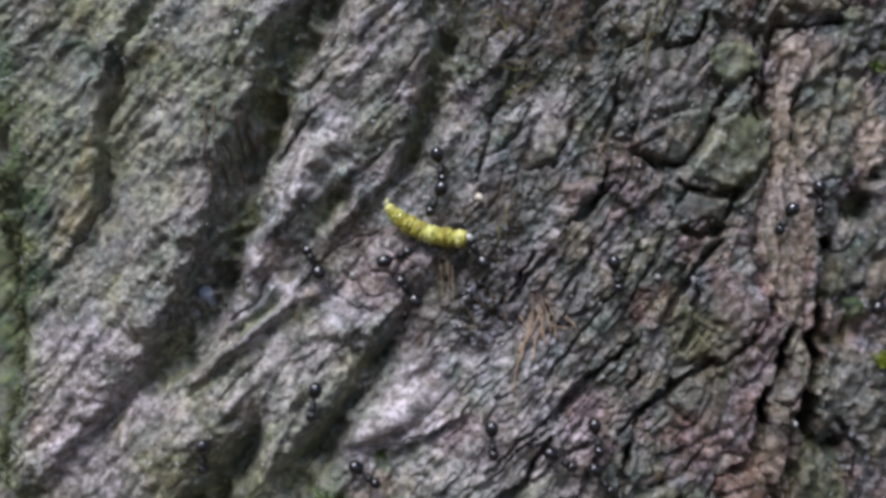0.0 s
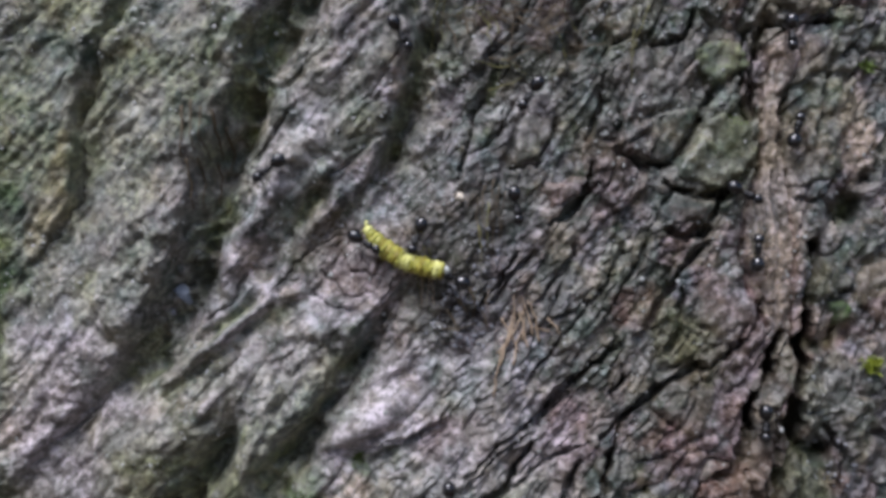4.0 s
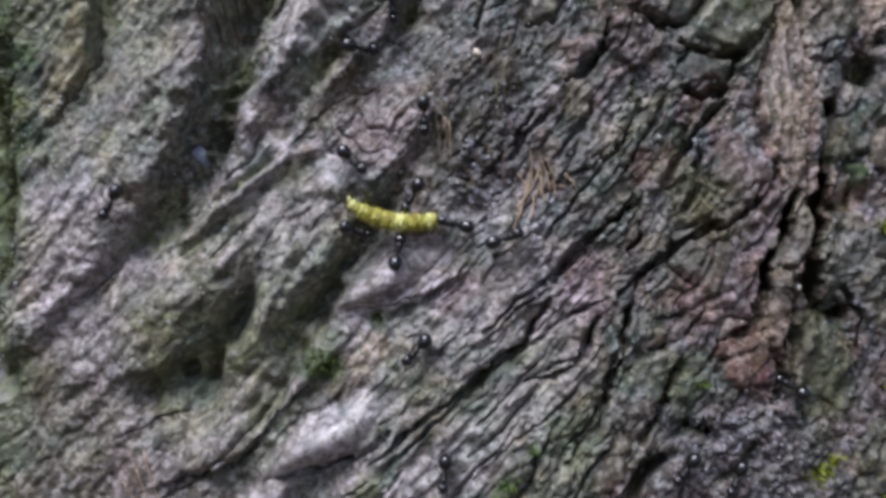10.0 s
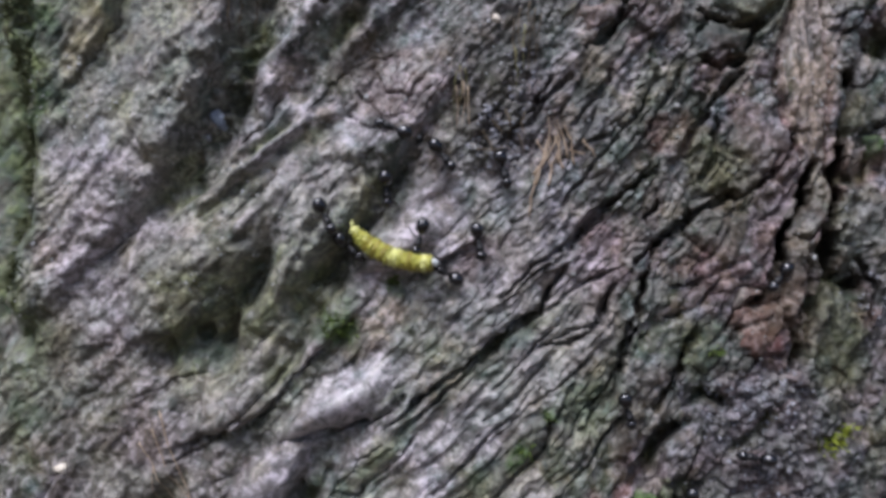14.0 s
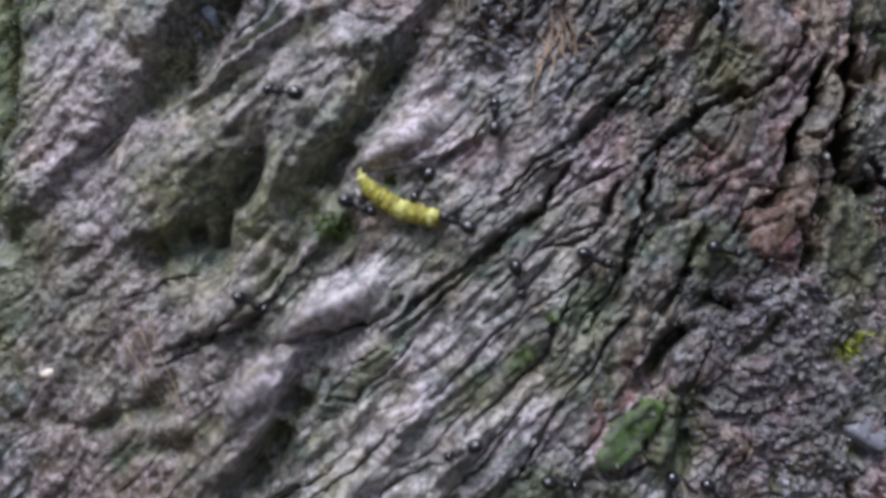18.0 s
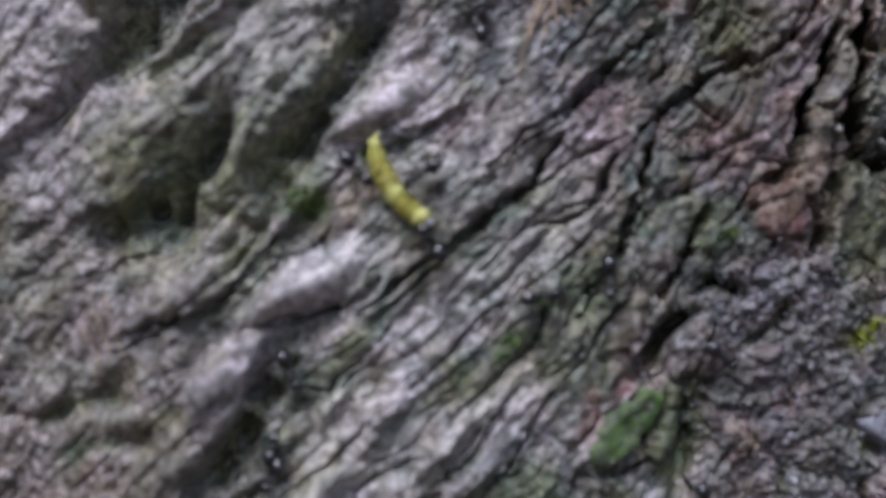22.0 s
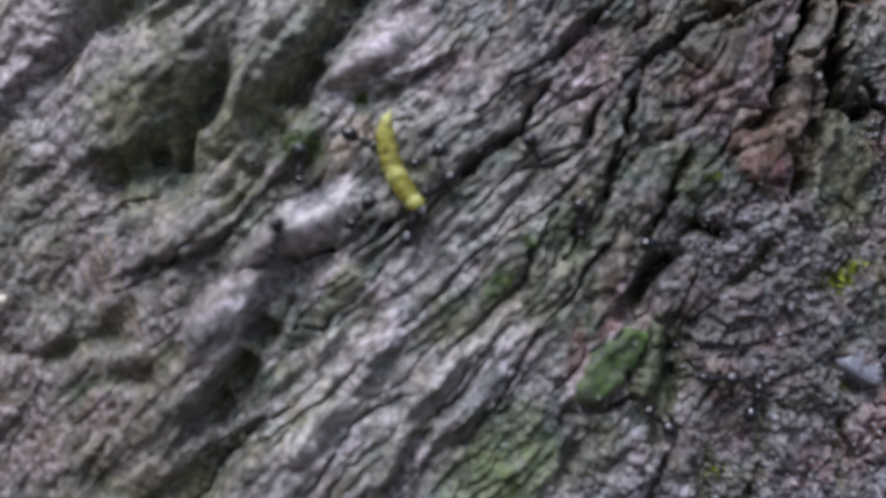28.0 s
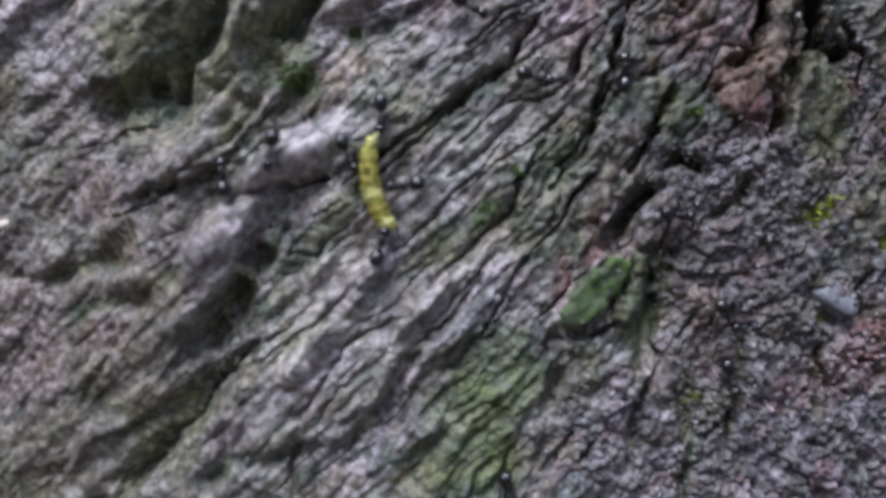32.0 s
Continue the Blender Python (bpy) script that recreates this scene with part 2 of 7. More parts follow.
def valley(width, depth, *points):
    win, near, full = along(points, width, (VX, VZ))
    HEIGHT[win] -= depth * full * np.exp(-((near / width) ** 2)) * uneven(win)
    # algae grow in patches along the furrows; their dark green also paints shade in
    algae_shade = np.clip(0.75 + 0.8 * octaves(WX[win] / 5, WZ[win] / 5, 2, 160), 0, 1)
    np.maximum(MASK["algae"][win], 0.95 * algae_shade * full * np.exp(-((near / (1.3 * width)) ** 2)), out=MASK["algae"][win])


def fold(drop, height, wide, *points):
    """A lobe's lower edge, drawn downwards: the bark swells on the upper left of the line and falls off steeply beyond it."""
    win, near, full = along(points, wide, (VX, VZ))
    x, z = VX[win], VZ[win]
    side = np.zeros(x.shape)
    best = np.full(x.shape, 1e9)
    for (ax, az), (bx, bz) in zip(points, points[1:]):
        n = math.dist((ax, az), (bx, bz))
        t = np.clip(((x - ax) * (bx - ax) + (z - az) * (bz - az)) / (n * n), 0, 1)
        d = np.hypot(x - ax - t * (bx - ax), z - az - t * (bz - az))
        across = ((z - az) * (bx - ax) - (x - ax) * (bz - az)) / n
        side, best = np.where(d < best, np.sign(across) * d, side), np.minimum(d, best)
    shape = -np.tanh(side / drop) * np.exp(-((near / wide) ** 1.5))
    HEIGHT[win] += height * full * shape * uneven(win)
    # swell painted pale, for wear and for the light it catches
    worn = np.clip(0.5 + 0.8 * octaves(x / 3, z / 3, 2, 170), 0, 1)
    np.maximum(MASK["pale"][win], 0.4 * worn * full * np.clip(shape, 0, 1), out=MASK["pale"][win])
    # steep side: algae, with its shade painted into the dark green
    algae_shade = np.clip(0.6 + 0.8 * octaves(WX[win] / 5, WZ[win] / 5, 2, 160), 0, 1)
    np.maximum(MASK["algae"][win], 0.9 * algae_shade * full * np.clip(-shape, 0, 1), out=MASK["algae"][win])


def ridge(width, height, *points):
    win, near, full = along(points, width, (VX, VZ))
    HEIGHT[win] += height * full * np.exp(-((near / width) ** 2)) * uneven(win)
    # crests are worn pale, which also paints the light they catch into the colour
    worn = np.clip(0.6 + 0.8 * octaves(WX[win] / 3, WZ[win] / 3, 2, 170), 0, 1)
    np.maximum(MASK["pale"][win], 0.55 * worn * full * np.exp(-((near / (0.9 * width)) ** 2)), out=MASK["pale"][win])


def crack(width, depth, *points):
    win, near, full = along(points, width, CRACKED)
    wide = width * (0.52 + 0.16 * rough_side[win] + 0.38 * value_noise(WX[win] / 2.2, WZ[win] / 2.2, 71))
    HEIGHT[win] -= (0.75 + 0.35 * rough_side[win]) * depth * np.sqrt(full) * np.exp(-((near / wide) ** (2 + 2.5 * rough_side[win])))


def bulge(x, z, half, wide, lean, rise):
    """A smooth worn lobe lying on the bark, half its length and width in mm, leaning that far from level."""
    win = window([(x, z)], 1.5 * half)
    a = radians(lean)
    dx, dz = VX[win] - x, VZ[win] - z
    u = (dx * math.cos(a) + dz * math.sin(a)) / half
    r = np.hypot(u, (dz * math.cos(a) - dx * math.sin(a)) / (wide * np.clip(0.85 + 0.4 * u, 0.3, 1.2)))
    level = np.median(HEIGHT[win][r < 1])
    dome = level + rise * (1.3 - 1.6 * r * r) + 0.06 * (HEIGHT[win] - level)
    HEIGHT[win] += np.clip((1.3 - r) / 0.75, 0, 1) * (dome - HEIGHT[win])


def slab(rise, *knots):
    """A long fibrous bark strip that runs up the stem, its middle and half-width in mm at each knot, seams down both edges."""
    win = window([k[:2] for k in knots], 6.0)
    zs, xs, halves = [k[1] for k in knots], [k[0] for k in knots], [k[2] for k in knots]
    x, z = GX[win] + 0.6 * (VX[win] - GX[win]), VZ[win]
    mid, half = np.interp(z, zs, xs), np.interp(z, zs, halves)
    u = np.abs(x - mid) / half
    ends = np.clip((z - zs[0]) / 3, 0, 1) * np.clip((zs[-1] - z) / 14, 0, 1)
    levels = [np.percentile(HEIGHT[window([(kx, kz)], 3.0)], 60) for kx, kz, _ in knots]
    base = np.interp(z, zs, levels)
    threads = octaves(x / 0.55, z / 6.0, 3, 231) + 0.5 * octaves(x / 1.6, z / 2.2, 2, 233)
    face = base + rise * (1 - 0.5 * u * u) + 0.45 * threads + 0.3 * (HEIGHT[win] - base)
    HEIGHT[win] += ends * np.clip((1.12 - u) / 0.2, 0, 1) * (face - HEIGHT[win])
    HEIGHT[win] -= ends * 1.1 * np.exp(-(((np.abs(x - mid) - half - 0.45) / 0.4) ** 2))
    cover = ends * np.clip((1.15 - u) / 0.3, 0, 1)
    MASK["tan"][win] = np.maximum(MASK["tan"][win], cover * np.clip(0.62 + 0.6 * threads, 0.15, 0.9))
    for kind in ("algae", "moss", "red"):
        MASK[kind][win] *= 1 - 0.8 * cover
    rim = ends * np.exp(-(((u - 1.15) / 0.28) ** 2))
    MASK["red"][win] = np.maximum(MASK["red"][win], 0.6 * rim)


# lays a patch of colour on the bark: growth, stains, painted light and shade
def tone_patch(kind, x, z, rx, rz, lean, strength):
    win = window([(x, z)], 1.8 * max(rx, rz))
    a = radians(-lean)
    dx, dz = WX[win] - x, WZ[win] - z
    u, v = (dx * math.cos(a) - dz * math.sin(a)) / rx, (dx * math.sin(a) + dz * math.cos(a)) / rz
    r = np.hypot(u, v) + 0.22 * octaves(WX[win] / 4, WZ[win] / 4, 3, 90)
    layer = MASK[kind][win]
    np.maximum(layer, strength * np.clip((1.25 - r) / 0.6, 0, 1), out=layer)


tone_patch("algae", -49.5, 22.6, 11.5, 25.4, -20, 0.65)
tone_patch("algae", -30.1, 25.9, 6.9, 15.4, -25, 0.7)
tone_patch("algae", -42.7, -2.5, 4.6, 4.6, 0, 0.5)
tone_patch("algae", -9.8, 19.7, 3.1, 15.4, -30, 0.45)
tone_patch("algae", 37.9, 12.8, 11.5, 10.8, 0, 0.5)
tone_patch("algae", 25.2, 21.9, 13.1, 12.3, 0, 0.35)
tone_patch("algae", 25.6, -12.5, 9.2, 10.0, 0, 0.3)
tone_patch("algae", -33.4, -29.7, 4.6, 4.6, 0, 0.9)
tone_patch("algae", -35.8, -36.4, 4.6, 4.6, 0, 0.9)
tone_patch("algae", -24.5, -30.5, 3.5, 7.7, -35, 0.7)
tone_patch("algae", -18.3, -17.3, 3.8, 7.7, -35, 0.5)
tone_patch("algae", -56.7, -40.8, 9.2, 10.8, 0, 0.6)
tone_patch("algae", -35.4, -34.5, 3.8, 3.1, 0, 0.9)
tone_patch("algae", 8.4, -51.2, 4.6, 13.1, -40, 0.5)
tone_patch("algae", -2.5, -64.0, 4.6, 10.0, -35, 0.45)
tone_patch("algae", -19.1, -69.9, 8.5, 6.2, -20, 0.3)
tone_patch("algae", 10.3, -72.2, 6.9, 5.4, 0, 0.9)
tone_patch("algae", 6.2, -82.1, 8.5, 3.8, 0, 0.9)
tone_patch("algae", 33.4, -37.0, 4.6, 4.6, 0, 0.6)
tone_patch("algae", -38.4, -59.8, 5.4, 3.1, 0, 0.5)
tone_patch("algae", -30.8, -84.1, 7.7, 4.6, 0, 0.25)
tone_patch("algae", 18.9, -43.2, 6.9, 10.8, -30, 0.35)
tone_patch("algae", -59.9, -5.5, 5.4, 36.9, 0, 1.0)
tone_patch("moss", -59.5, 26.7, 3.1, 15.4, 0, 0.4)
tone_patch("moss", -16.3, -33.2, 3.5, 1.5, -45, 0.6)
tone_patch("moss", -8.9, -28.6, 1.7, 0.9, -30, 0.8)
tone_patch("moss", -56.9, 3.1, 3.8, 13.8, 0, 0.4)
tone_patch("moss", -57.9, -40.3, 3.1, 12.3, 0, 0.3)
tone_patch("moss", 7.7, -50.5, 1.1, 2.3, -40, 0.8)
tone_patch("moss", 11.5, -45.5, 1.7, 0.8, -40, 0.7)
tone_patch("moss", 10.3, -76.4, 1.4, 4.6, -40, 0.42)
tone_patch("red", 42.3, -30.0, 4.6, 5.4, 0, 0.7)
tone_patch("red", 28.8, -7.9, 3.5, 3.1, 0, 0.5)
tone_patch("red", 36.7, -24.3, 4.6, 6.9, 0, 0.35)
tone_patch("red", -8.4, 0.3, 3.1, 3.5, 0, 0.5)
tone_patch("red", 42.0, -32.3, 4.2, 4.6, 0, 1.0)
tone_patch("red", 35.5, -25.4, 8.5, 4.6, 0, 0.35)
tone_patch("red", 58.3, -67.8, 5.4, 6.2, 0, 0.8)
tone_patch("red", 17.5, -58.8, 2.0, 3.8, 0, 0.9)
tone_patch("red", 36.9, -62.0, 2.3, 4.6, -20, 0.7)
tone_patch("red", 40.0, -15.9, 8.5, 10.8, 0, 0.18)
tone_patch("red", -10.8, 0.1, 5.4, 4.6, 0, 0.28)
tone_patch("tan", 49.1, 13.6, 2.2, 25.4, 5, 0.6)
tone_patch("tan", 48.5, -5.2, 2.3, 10.0, 3, 0.65)
tone_patch("tan", 60.0, 16.1, 3.5, 6.9, 0, 0.8)
tone_patch("tan", 57.8, -14.9, 3.1, 1.2, 0, 0.9)
tone_patch("tan", 57.0, -10.9, 4.6, 2.3, 0, 0.7)
tone_patch("tan", -47.2, 12.7, 1.2, 12.3, -20, 0.9)
tone_patch("tan", -8.9, -31.2, 2.6, 1.8, -20, 0.9)
tone_patch("tan", -8.7, -31.7, 2.6, 1.8, -20, 0.8)
tone_patch("tan", -51.3, 1.9, 1.2, 2.6, 0, 0.7)
tone_patch("tan", 19.0, -79.9, 2.3, 1.2, -30, 0.5)
tone_patch("grit", 48.8, -75.1, 20.0, 20.0, 0, 1.0)
tone_patch("grit", 28.3, -77.8, 11.5, 9.2, 0, 0.9)
tone_patch("grit", 40.6, -57.7, 9.2, 9.2, 0, 0.9)
tone_patch("grit", 42.0, -47.1, 10.0, 8.5, 0, 0.8)
tone_patch("grit", 4.9, -9.1, 4.6, 5.4, 0, 0.9)
tone_patch("grit", 8.0, -2.3, 3.8, 6.9, 0, 0.7)
tone_patch("grit", 56.0, -29.8, 4.6, 5.4, 0, 0.6)
tone_patch("pale", -16.7, 13.0, 3.8, 7.7, -30, 0.59)
tone_patch("pale", 0.7, 16.6, 3.1, 7.7, -20, 0.51)
tone_patch("pale", -37.9, 14.0, 4.6, 10.0, -20, 0.42)
tone_patch("pale", -48.3, -14.6, 5.4, 6.9, -20, 0.51)
tone_patch("pale", -5.8, -19.4, 2.7, 9.2, -40, 0.62)
tone_patch("pale", -13.9, -8.8, 2.3, 3.8, -30, 0.34)
tone_patch("pale", -16.1, -14.4, 3.5, 4.6, -30, 0.42)
tone_patch("pale", -8.8, -23.4, 3.1, 7.7, -40, 0.62)
tone_patch("pale", -14.1, -42.6, 2.3, 8.5, -55, 0.62)
tone_patch("pale", -1.4, -47.9, 3.1, 10.8, -50, 0.51)
tone_patch("pale", -22.9, -56.0, 1.8, 6.2, -35, 0.62)
tone_patch("pale", -8.0, -66.9, 4.6, 11.5, -40, 0.38)
tone_patch("pale", -5.8, -75.2, 3.1, 4.6, -40, 0.51)
tone_patch("pale", -45.1, -55.0, 6.9, 4.6, 0, 0.26)
tone_patch("pale", -44.1, -31.1, 5.4, 5.4, 0, 0.42)
tone_patch("pale", 13.5, 16.6, 4.6, 3.1, 0, 0.42)
tone_patch("pale", -1.5, -63.6, 2.7, 1.7, -30, 0.62)
tone_patch("pale", 8.6, -57.5, 8.5, 2.3, -45, 0.42)
tone_patch("dark", 6.5, -6.1, 4.6, 5.4, 0, 0.8)
tone_patch("dark", 9.2, 5.2, 2.3, 6.9, -10, 0.7)
# shade in the pit beside the mossy flake, painted on
tone_patch("dark", 25.6, -51.5, 1.9, 2.3, 0, 0.8)
tone_patch("dark", 9.1, 24.1, 6.9, 4.6, 0, 0.5)
tone_patch("red", -42.6, -70.5, 16.9, 20.0, 0, 0.28)
tone_patch("tan", -43.4, -64.9, 15.4, 23.1, 0, 0.2)
tone_patch("algae", -29.1, -30.3, 4.6, 4.6, 0, 0.8)
tone_patch("algae", -20.6, -31.6, 3.8, 9.2, -35, 0.7)
tone_patch("algae", -23.5, -61.6, 3.1, 6.9, -30, 0.7)
tone_patch("algae", -30.2, -77.1, 3.1, 9.2, -45, 0.7)
tone_patch("algae", -7.9, -73.9, 3.1, 9.2, -40, 0.6)
tone_patch("algae", -12.4, -58.6, 2.3, 9.2, -45, 0.6)
tone_patch("algae", 6.1, -75.1, 6.2, 6.9, 0, 0.8)
tone_patch("algae", 6.5, -38.5, 10.8, 15.4, -45, 0.45)
tone_patch("algae", 17.0, -38.8, 4.6, 9.2, -35, 0.5)
tone_patch("algae", -21.6, -23.8, 3.1, 9.2, -30, 0.7)
tone_patch("algae", -24.8, 22.1, 3.1, 9.2, -30, 0.6)
tone_patch("red", 34.3, -25.7, 5.4, 5.4, 0, 0.3)
tone_patch("red", 38.5, -13.6, 4.6, 8.5, 0, 0.28)
tone_patch("pale", -9.6, -58.6, 1.7, 4.6, -45, 0.62)
tone_patch("pale", -12.2, -68.4, 1.7, 4.6, -45, 0.62)
tone_patch("pale", -3.9, -66.8, 1.7, 4.6, -45, 0.62)
tone_patch("pale", 3.5, -48.5, 4.6, 1.5, 40, 0.62)
tone_patch("algae", -43.1, 29.3, 5.4, 12.3, -25, 0.8)
tone_patch("algae", -36.5, 0.4, 4.6, 6.9, -20, 0.6)
tone_patch("pale", -36.3, 18.5, 2.3, 4.6, -25, 0.51)
tone_patch("pale", -30.8, 29.0, 2.3, 4.6, -25, 0.51)
tone_patch("pale", -39.7, 6.8, 8.5, 15.4, -20, 0.34)
tone_patch("pale", -47.7, -13.9, 6.2, 10.0, -25, 0.55)
tone_patch("pale", -49.4, -25.8, 3.8, 6.9, -25, 0.51)
tone_patch("pale", -36.4, 8.7, 6.9, 15.4, -20, 0.34)
tone_patch("pale", 6.4, -42.9, 3.1, 7.7, -45, 0.51)
tone_patch("pale", 14.0, -37.2, 3.1, 7.7, -45, 0.51)
tone_patch("pale", 18.0, -26.9, 3.8, 3.8, 0, 0.42)
tone_patch("pale", 5.2, -28.1, 2.3, 9.2, -45, 0.51)
# darker tone down the right-hand strip
tone_patch("dark", 53.8, -37.1, 9.2, 25.4, 0, 0.4)
tone_patch("dark", 45.4, -38.3, 4.6, 15.4, 0, 0.3)
tone_patch("pale", 11.0, -37.1, 2.3, 6.9, -45, 0.59)
tone_patch("pale", 15.1, -27.1, 2.3, 6.9, -45, 0.59)
tone_patch("pale", 6.0, -33.0, 2.3, 6.9, -45, 0.59)
tone_patch("tan", 49.3, -6.0, 1.7, 9.0, 5, 0.6)
tone_patch("red", 46.7, -32.2, 3.1, 6.9, 5, 0.8)
tone_patch("tan", 56.8, -11.5, 3.8, 1.5, 0, 0.9)
tone_patch("red", 56.9, -31.7, 2.3, 3.1, 0, 0.8)
tone_patch("dark", 8.8, 4.5, 3.5, 5.4, -10, 0.8)
tone_patch("red", -3.3, -2.9, 9.2, 4.6, -30, 0.2)
tone_patch("algae", 32.5, -37.0, 5.4, 4.6, 0, 0.9)
tone_patch("algae", 51.3, -33.9, 5.4, 9.2, 0, 0.7)
tone_patch("algae", 35.2, -11.1, 5.4, 4.6, 0, 0.8)
# darker tone over the rough right side
tone_patch("dark", 52.7, -22.1, 8.5, 15.4, 0, 0.55)
tone_patch("dark", 56.1, -43.7, 6.9, 12.3, 0, 0.45)
tone_patch("dark", 37.6, -16.7, 6.2, 6.9, 0, 0.45)
tone_patch("dark", 54.1, -17.7, 6.9, 7.7, 0, 0.45)
tone_patch("wet", -14.1, -42.9, 4.6, 2.3, -30, 1.0)
# lit top of the glossy lobe, painted pale
tone_patch("pale", -12.7, -42.2, 3.1, 2.0, -30, 0.62)
tone_patch("algae", -25.4, -29.0, 4.6, 9.2, -40, 0.8)
tone_patch("algae", -35.3, -33.0, 6.9, 4.6, 0, 0.7)
tone_patch("algae", -18.1, -26.4, 3.1, 8.5, -45, 0.8)
tone_patch("algae", 7.6, -51.2, 3.1, 10.0, -40, 0.7)
tone_patch("algae", 12.9, -46.0, 3.1, 10.0, -40, 0.7)
tone_patch("algae", -22.0, -27.1, 4.6, 11.5, -45, 0.8)
tone_patch("algae", 9.8, -37.8, 4.6, 9.2, -40, 0.6)
tone_patch("pale", -5.0, -19.7, 3.1, 6.9, -40, 0.62)
tone_patch("pale", -1.6, -47.9, 2.3, 6.9, -50, 0.62)
tone_patch("pale", -23.9, -54.6, 3.1, 6.9, -40, 0.62)
tone_patch("pale", -49.0, -25.0, 4.6, 7.7, 0, 0.42)
tone_patch("pale", 1.0, -60.4, 2.3, 5.4, -40, 0.59)
tone_patch("pale", -9.5, -59.2, 3.1, 9.2, -45, 0.62)
tone_patch("pale", -16.2, -71.7, 3.1, 9.2, -45, 0.62)
tone_patch("pale", -2.5, -64.0, 3.8, 3.8, 0, 0.51)
tone_patch("red", 19.6, -25.4, 4.6, 6.9, 0, 0.5)
tone_patch("red", 4.9, -24.9, 5.4, 3.8, 0, 0.45)
tone_patch("red", -3.4, -2.8, 10.0, 6.2, 0, 0.22)
tone_patch("tan", 41.6, 26.6, 1.1, 4.6, 0, 0.8)
tone_patch("tan", -42.2, -66.6, 4.6, 15.4, 0, 0.35)
tone_patch("pale", -51.1, -15.6, 10.0, 8.5, 0, 0.51)
tone_patch("pale", -40.8, -22.4, 4.6, 4.6, 0, 0.51)
tone_patch("dark", 36.5, -56.8, 15.4, 10.8, 0, 0.4)
tone_patch("dark", 53.2, -34.1, 12.3, 7.7, 0, 0.5)
tone_patch("dark", 52.7, -25.9, 10.0, 9.2, 0, 0.5)
tone_patch("algae", -43.5, 20.5, 21.0, 23.1, 0, 0.8)
tone_patch("algae", -53.0, 3.6, 6.9, 15.4, 0, 0.6)
tone_patch("pale", -15.9, -13.2, 3.1, 6.2, -30, 0.42)
tone_patch("pale", 13.8, 17.2, 4.6, 4.6, 0, 0.34)
tone_patch("moss", -59.9, -5.5, 3.8, 36.9, 0, 0.25)
# blackness of the right-hand holes put into the bark colour
tone_patch("dark", 53.6, -27.5, 8.5, 4.6, 0, 0.8)
tone_patch("dark", 54.1, -27.9, 10.8, 9.2, 0, 0.45)
# more pale colour where the glossy lobe catches the light
tone_patch("pale", -15.3, -42.1, 2.5, 8.5, -62, 0.62)
tone_patch("wet", -15.3, -42.1, 2.3, 7.7, -62, 1.0)
tone_patch("moss", -16.3, -32.5, 1.2, 4.6, -50, 0.5)
tone_patch("red", 42.2, -34.1, 3.8, 5.4, 10, 1.0)
tone_patch("red", 41.8, -33.9, 3.5, 4.6, 8, 0.9)
tone_patch("algae", -34.7, -15.2, 3.8, 8.5, -40, 0.4)
tone_patch("algae", -37.0, -25.6, 5.4, 3.8, 0, 0.45)
tone_patch("red", -41.9, -67.6, 15.4, 15.4, 0, 0.3)
tone_patch("red", 36.2, -62.6, 1.1, 3.1, 10, 0.9)
tone_patch("tan", 34.8, -60.8, 1.2, 2.0, 0, 0.8)
tone_patch("red", 42.5, -56.6, 3.5, 2.3, 0, 0.6)
tone_patch("algae", 18.8, -70.8, 4.6, 4.6, 0, 0.6)
tone_patch("algae", 28.0, -62.5, 3.1, 6.2, 0, 0.9)
tone_patch("red", 24.9, -53.0, 4.6, 3.8, 20, 0.5)
tone_patch("tan", 30.4, -70.7, 1.5, 4.6, 20, 0.5)
tone_patch("red", 48.0, -73.6, 3.1, 2.3, 0, 0.6)
tone_patch("algae", 37.2, -75.0, 4.6, 3.1, 0, 0.5)
tone_patch("algae", 48.5, -63.4, 6.2, 4.6, 0, 0.4)
tone_patch("pale", 23.1, -73.6, 1.8, 1.1, 0, 0.59)
tone_patch("pale", 32.0, -76.4, 1.8, 1.1, 0, 0.59)
tone_patch("pale", 40.1, -66.3, 1.8, 1.1, 0, 0.59)
tone_patch("pale", 44.0, -70.7, 1.8, 1.1, 0, 0.59)
tone_patch("dark", 5.9, -7.4, 3.8, 5.0, 0, 0.95)
tone_patch("tan", -42.5, -40.5, 20.0, 25.4, 0, 0.3)
tone_patch("grit", -29.6, -3.9, 3.1, 6.2, -15, 0.7)
tone_patch("tan", -47.7, 9.9, 1.4, 10.0, -12, 1.0)
tone_patch("tan", -51.3, 1.4, 1.8, 3.1, 0, 0.9)
tone_patch("pale", 1.9, -21.1, 15.4, 8.5, 0, 0.36)
tone_patch("pale", -17.3, -17.0, 4.6, 6.9, -40, 0.42)
tone_patch("dark", 45.3, -60.7, 10.8, 8.5, 0, 0.4)
tone_patch("pale", -36.5, -23.8, 5.0, 3.5, -20, 0.62)
tone_patch("pale", -23.5, -13.3, 3.1, 4.6, -30, 0.51)
tone_patch("red", -52.6, -20.8, 4.6, 8.5, -25, 0.2)
tone_patch("tan", -52.6, -20.8, 4.6, 8.5, -25, 0.35)
tone_patch("red", -50.7, -36.7, 6.9, 4.6, 0, 0.3)
tone_patch("tan", -38.1, -57.3, 2.0, 1.2, 0, 0.6)
tone_patch("algae", 8.0, -71.5, 4.6, 9.2, -35, 0.75)
tone_patch("algae", 1.0, -61.7, 3.1, 11.5, -38, 0.65)
tone_patch("algae", 6.3, -52.5, 3.1, 11.5, -38, 0.65)
tone_patch("algae", 14.3, -48.6, 3.1, 11.5, -38, 0.65)
tone_patch("algae", -10.8, -51.2, 1.8, 10.0, -40, 0.7)
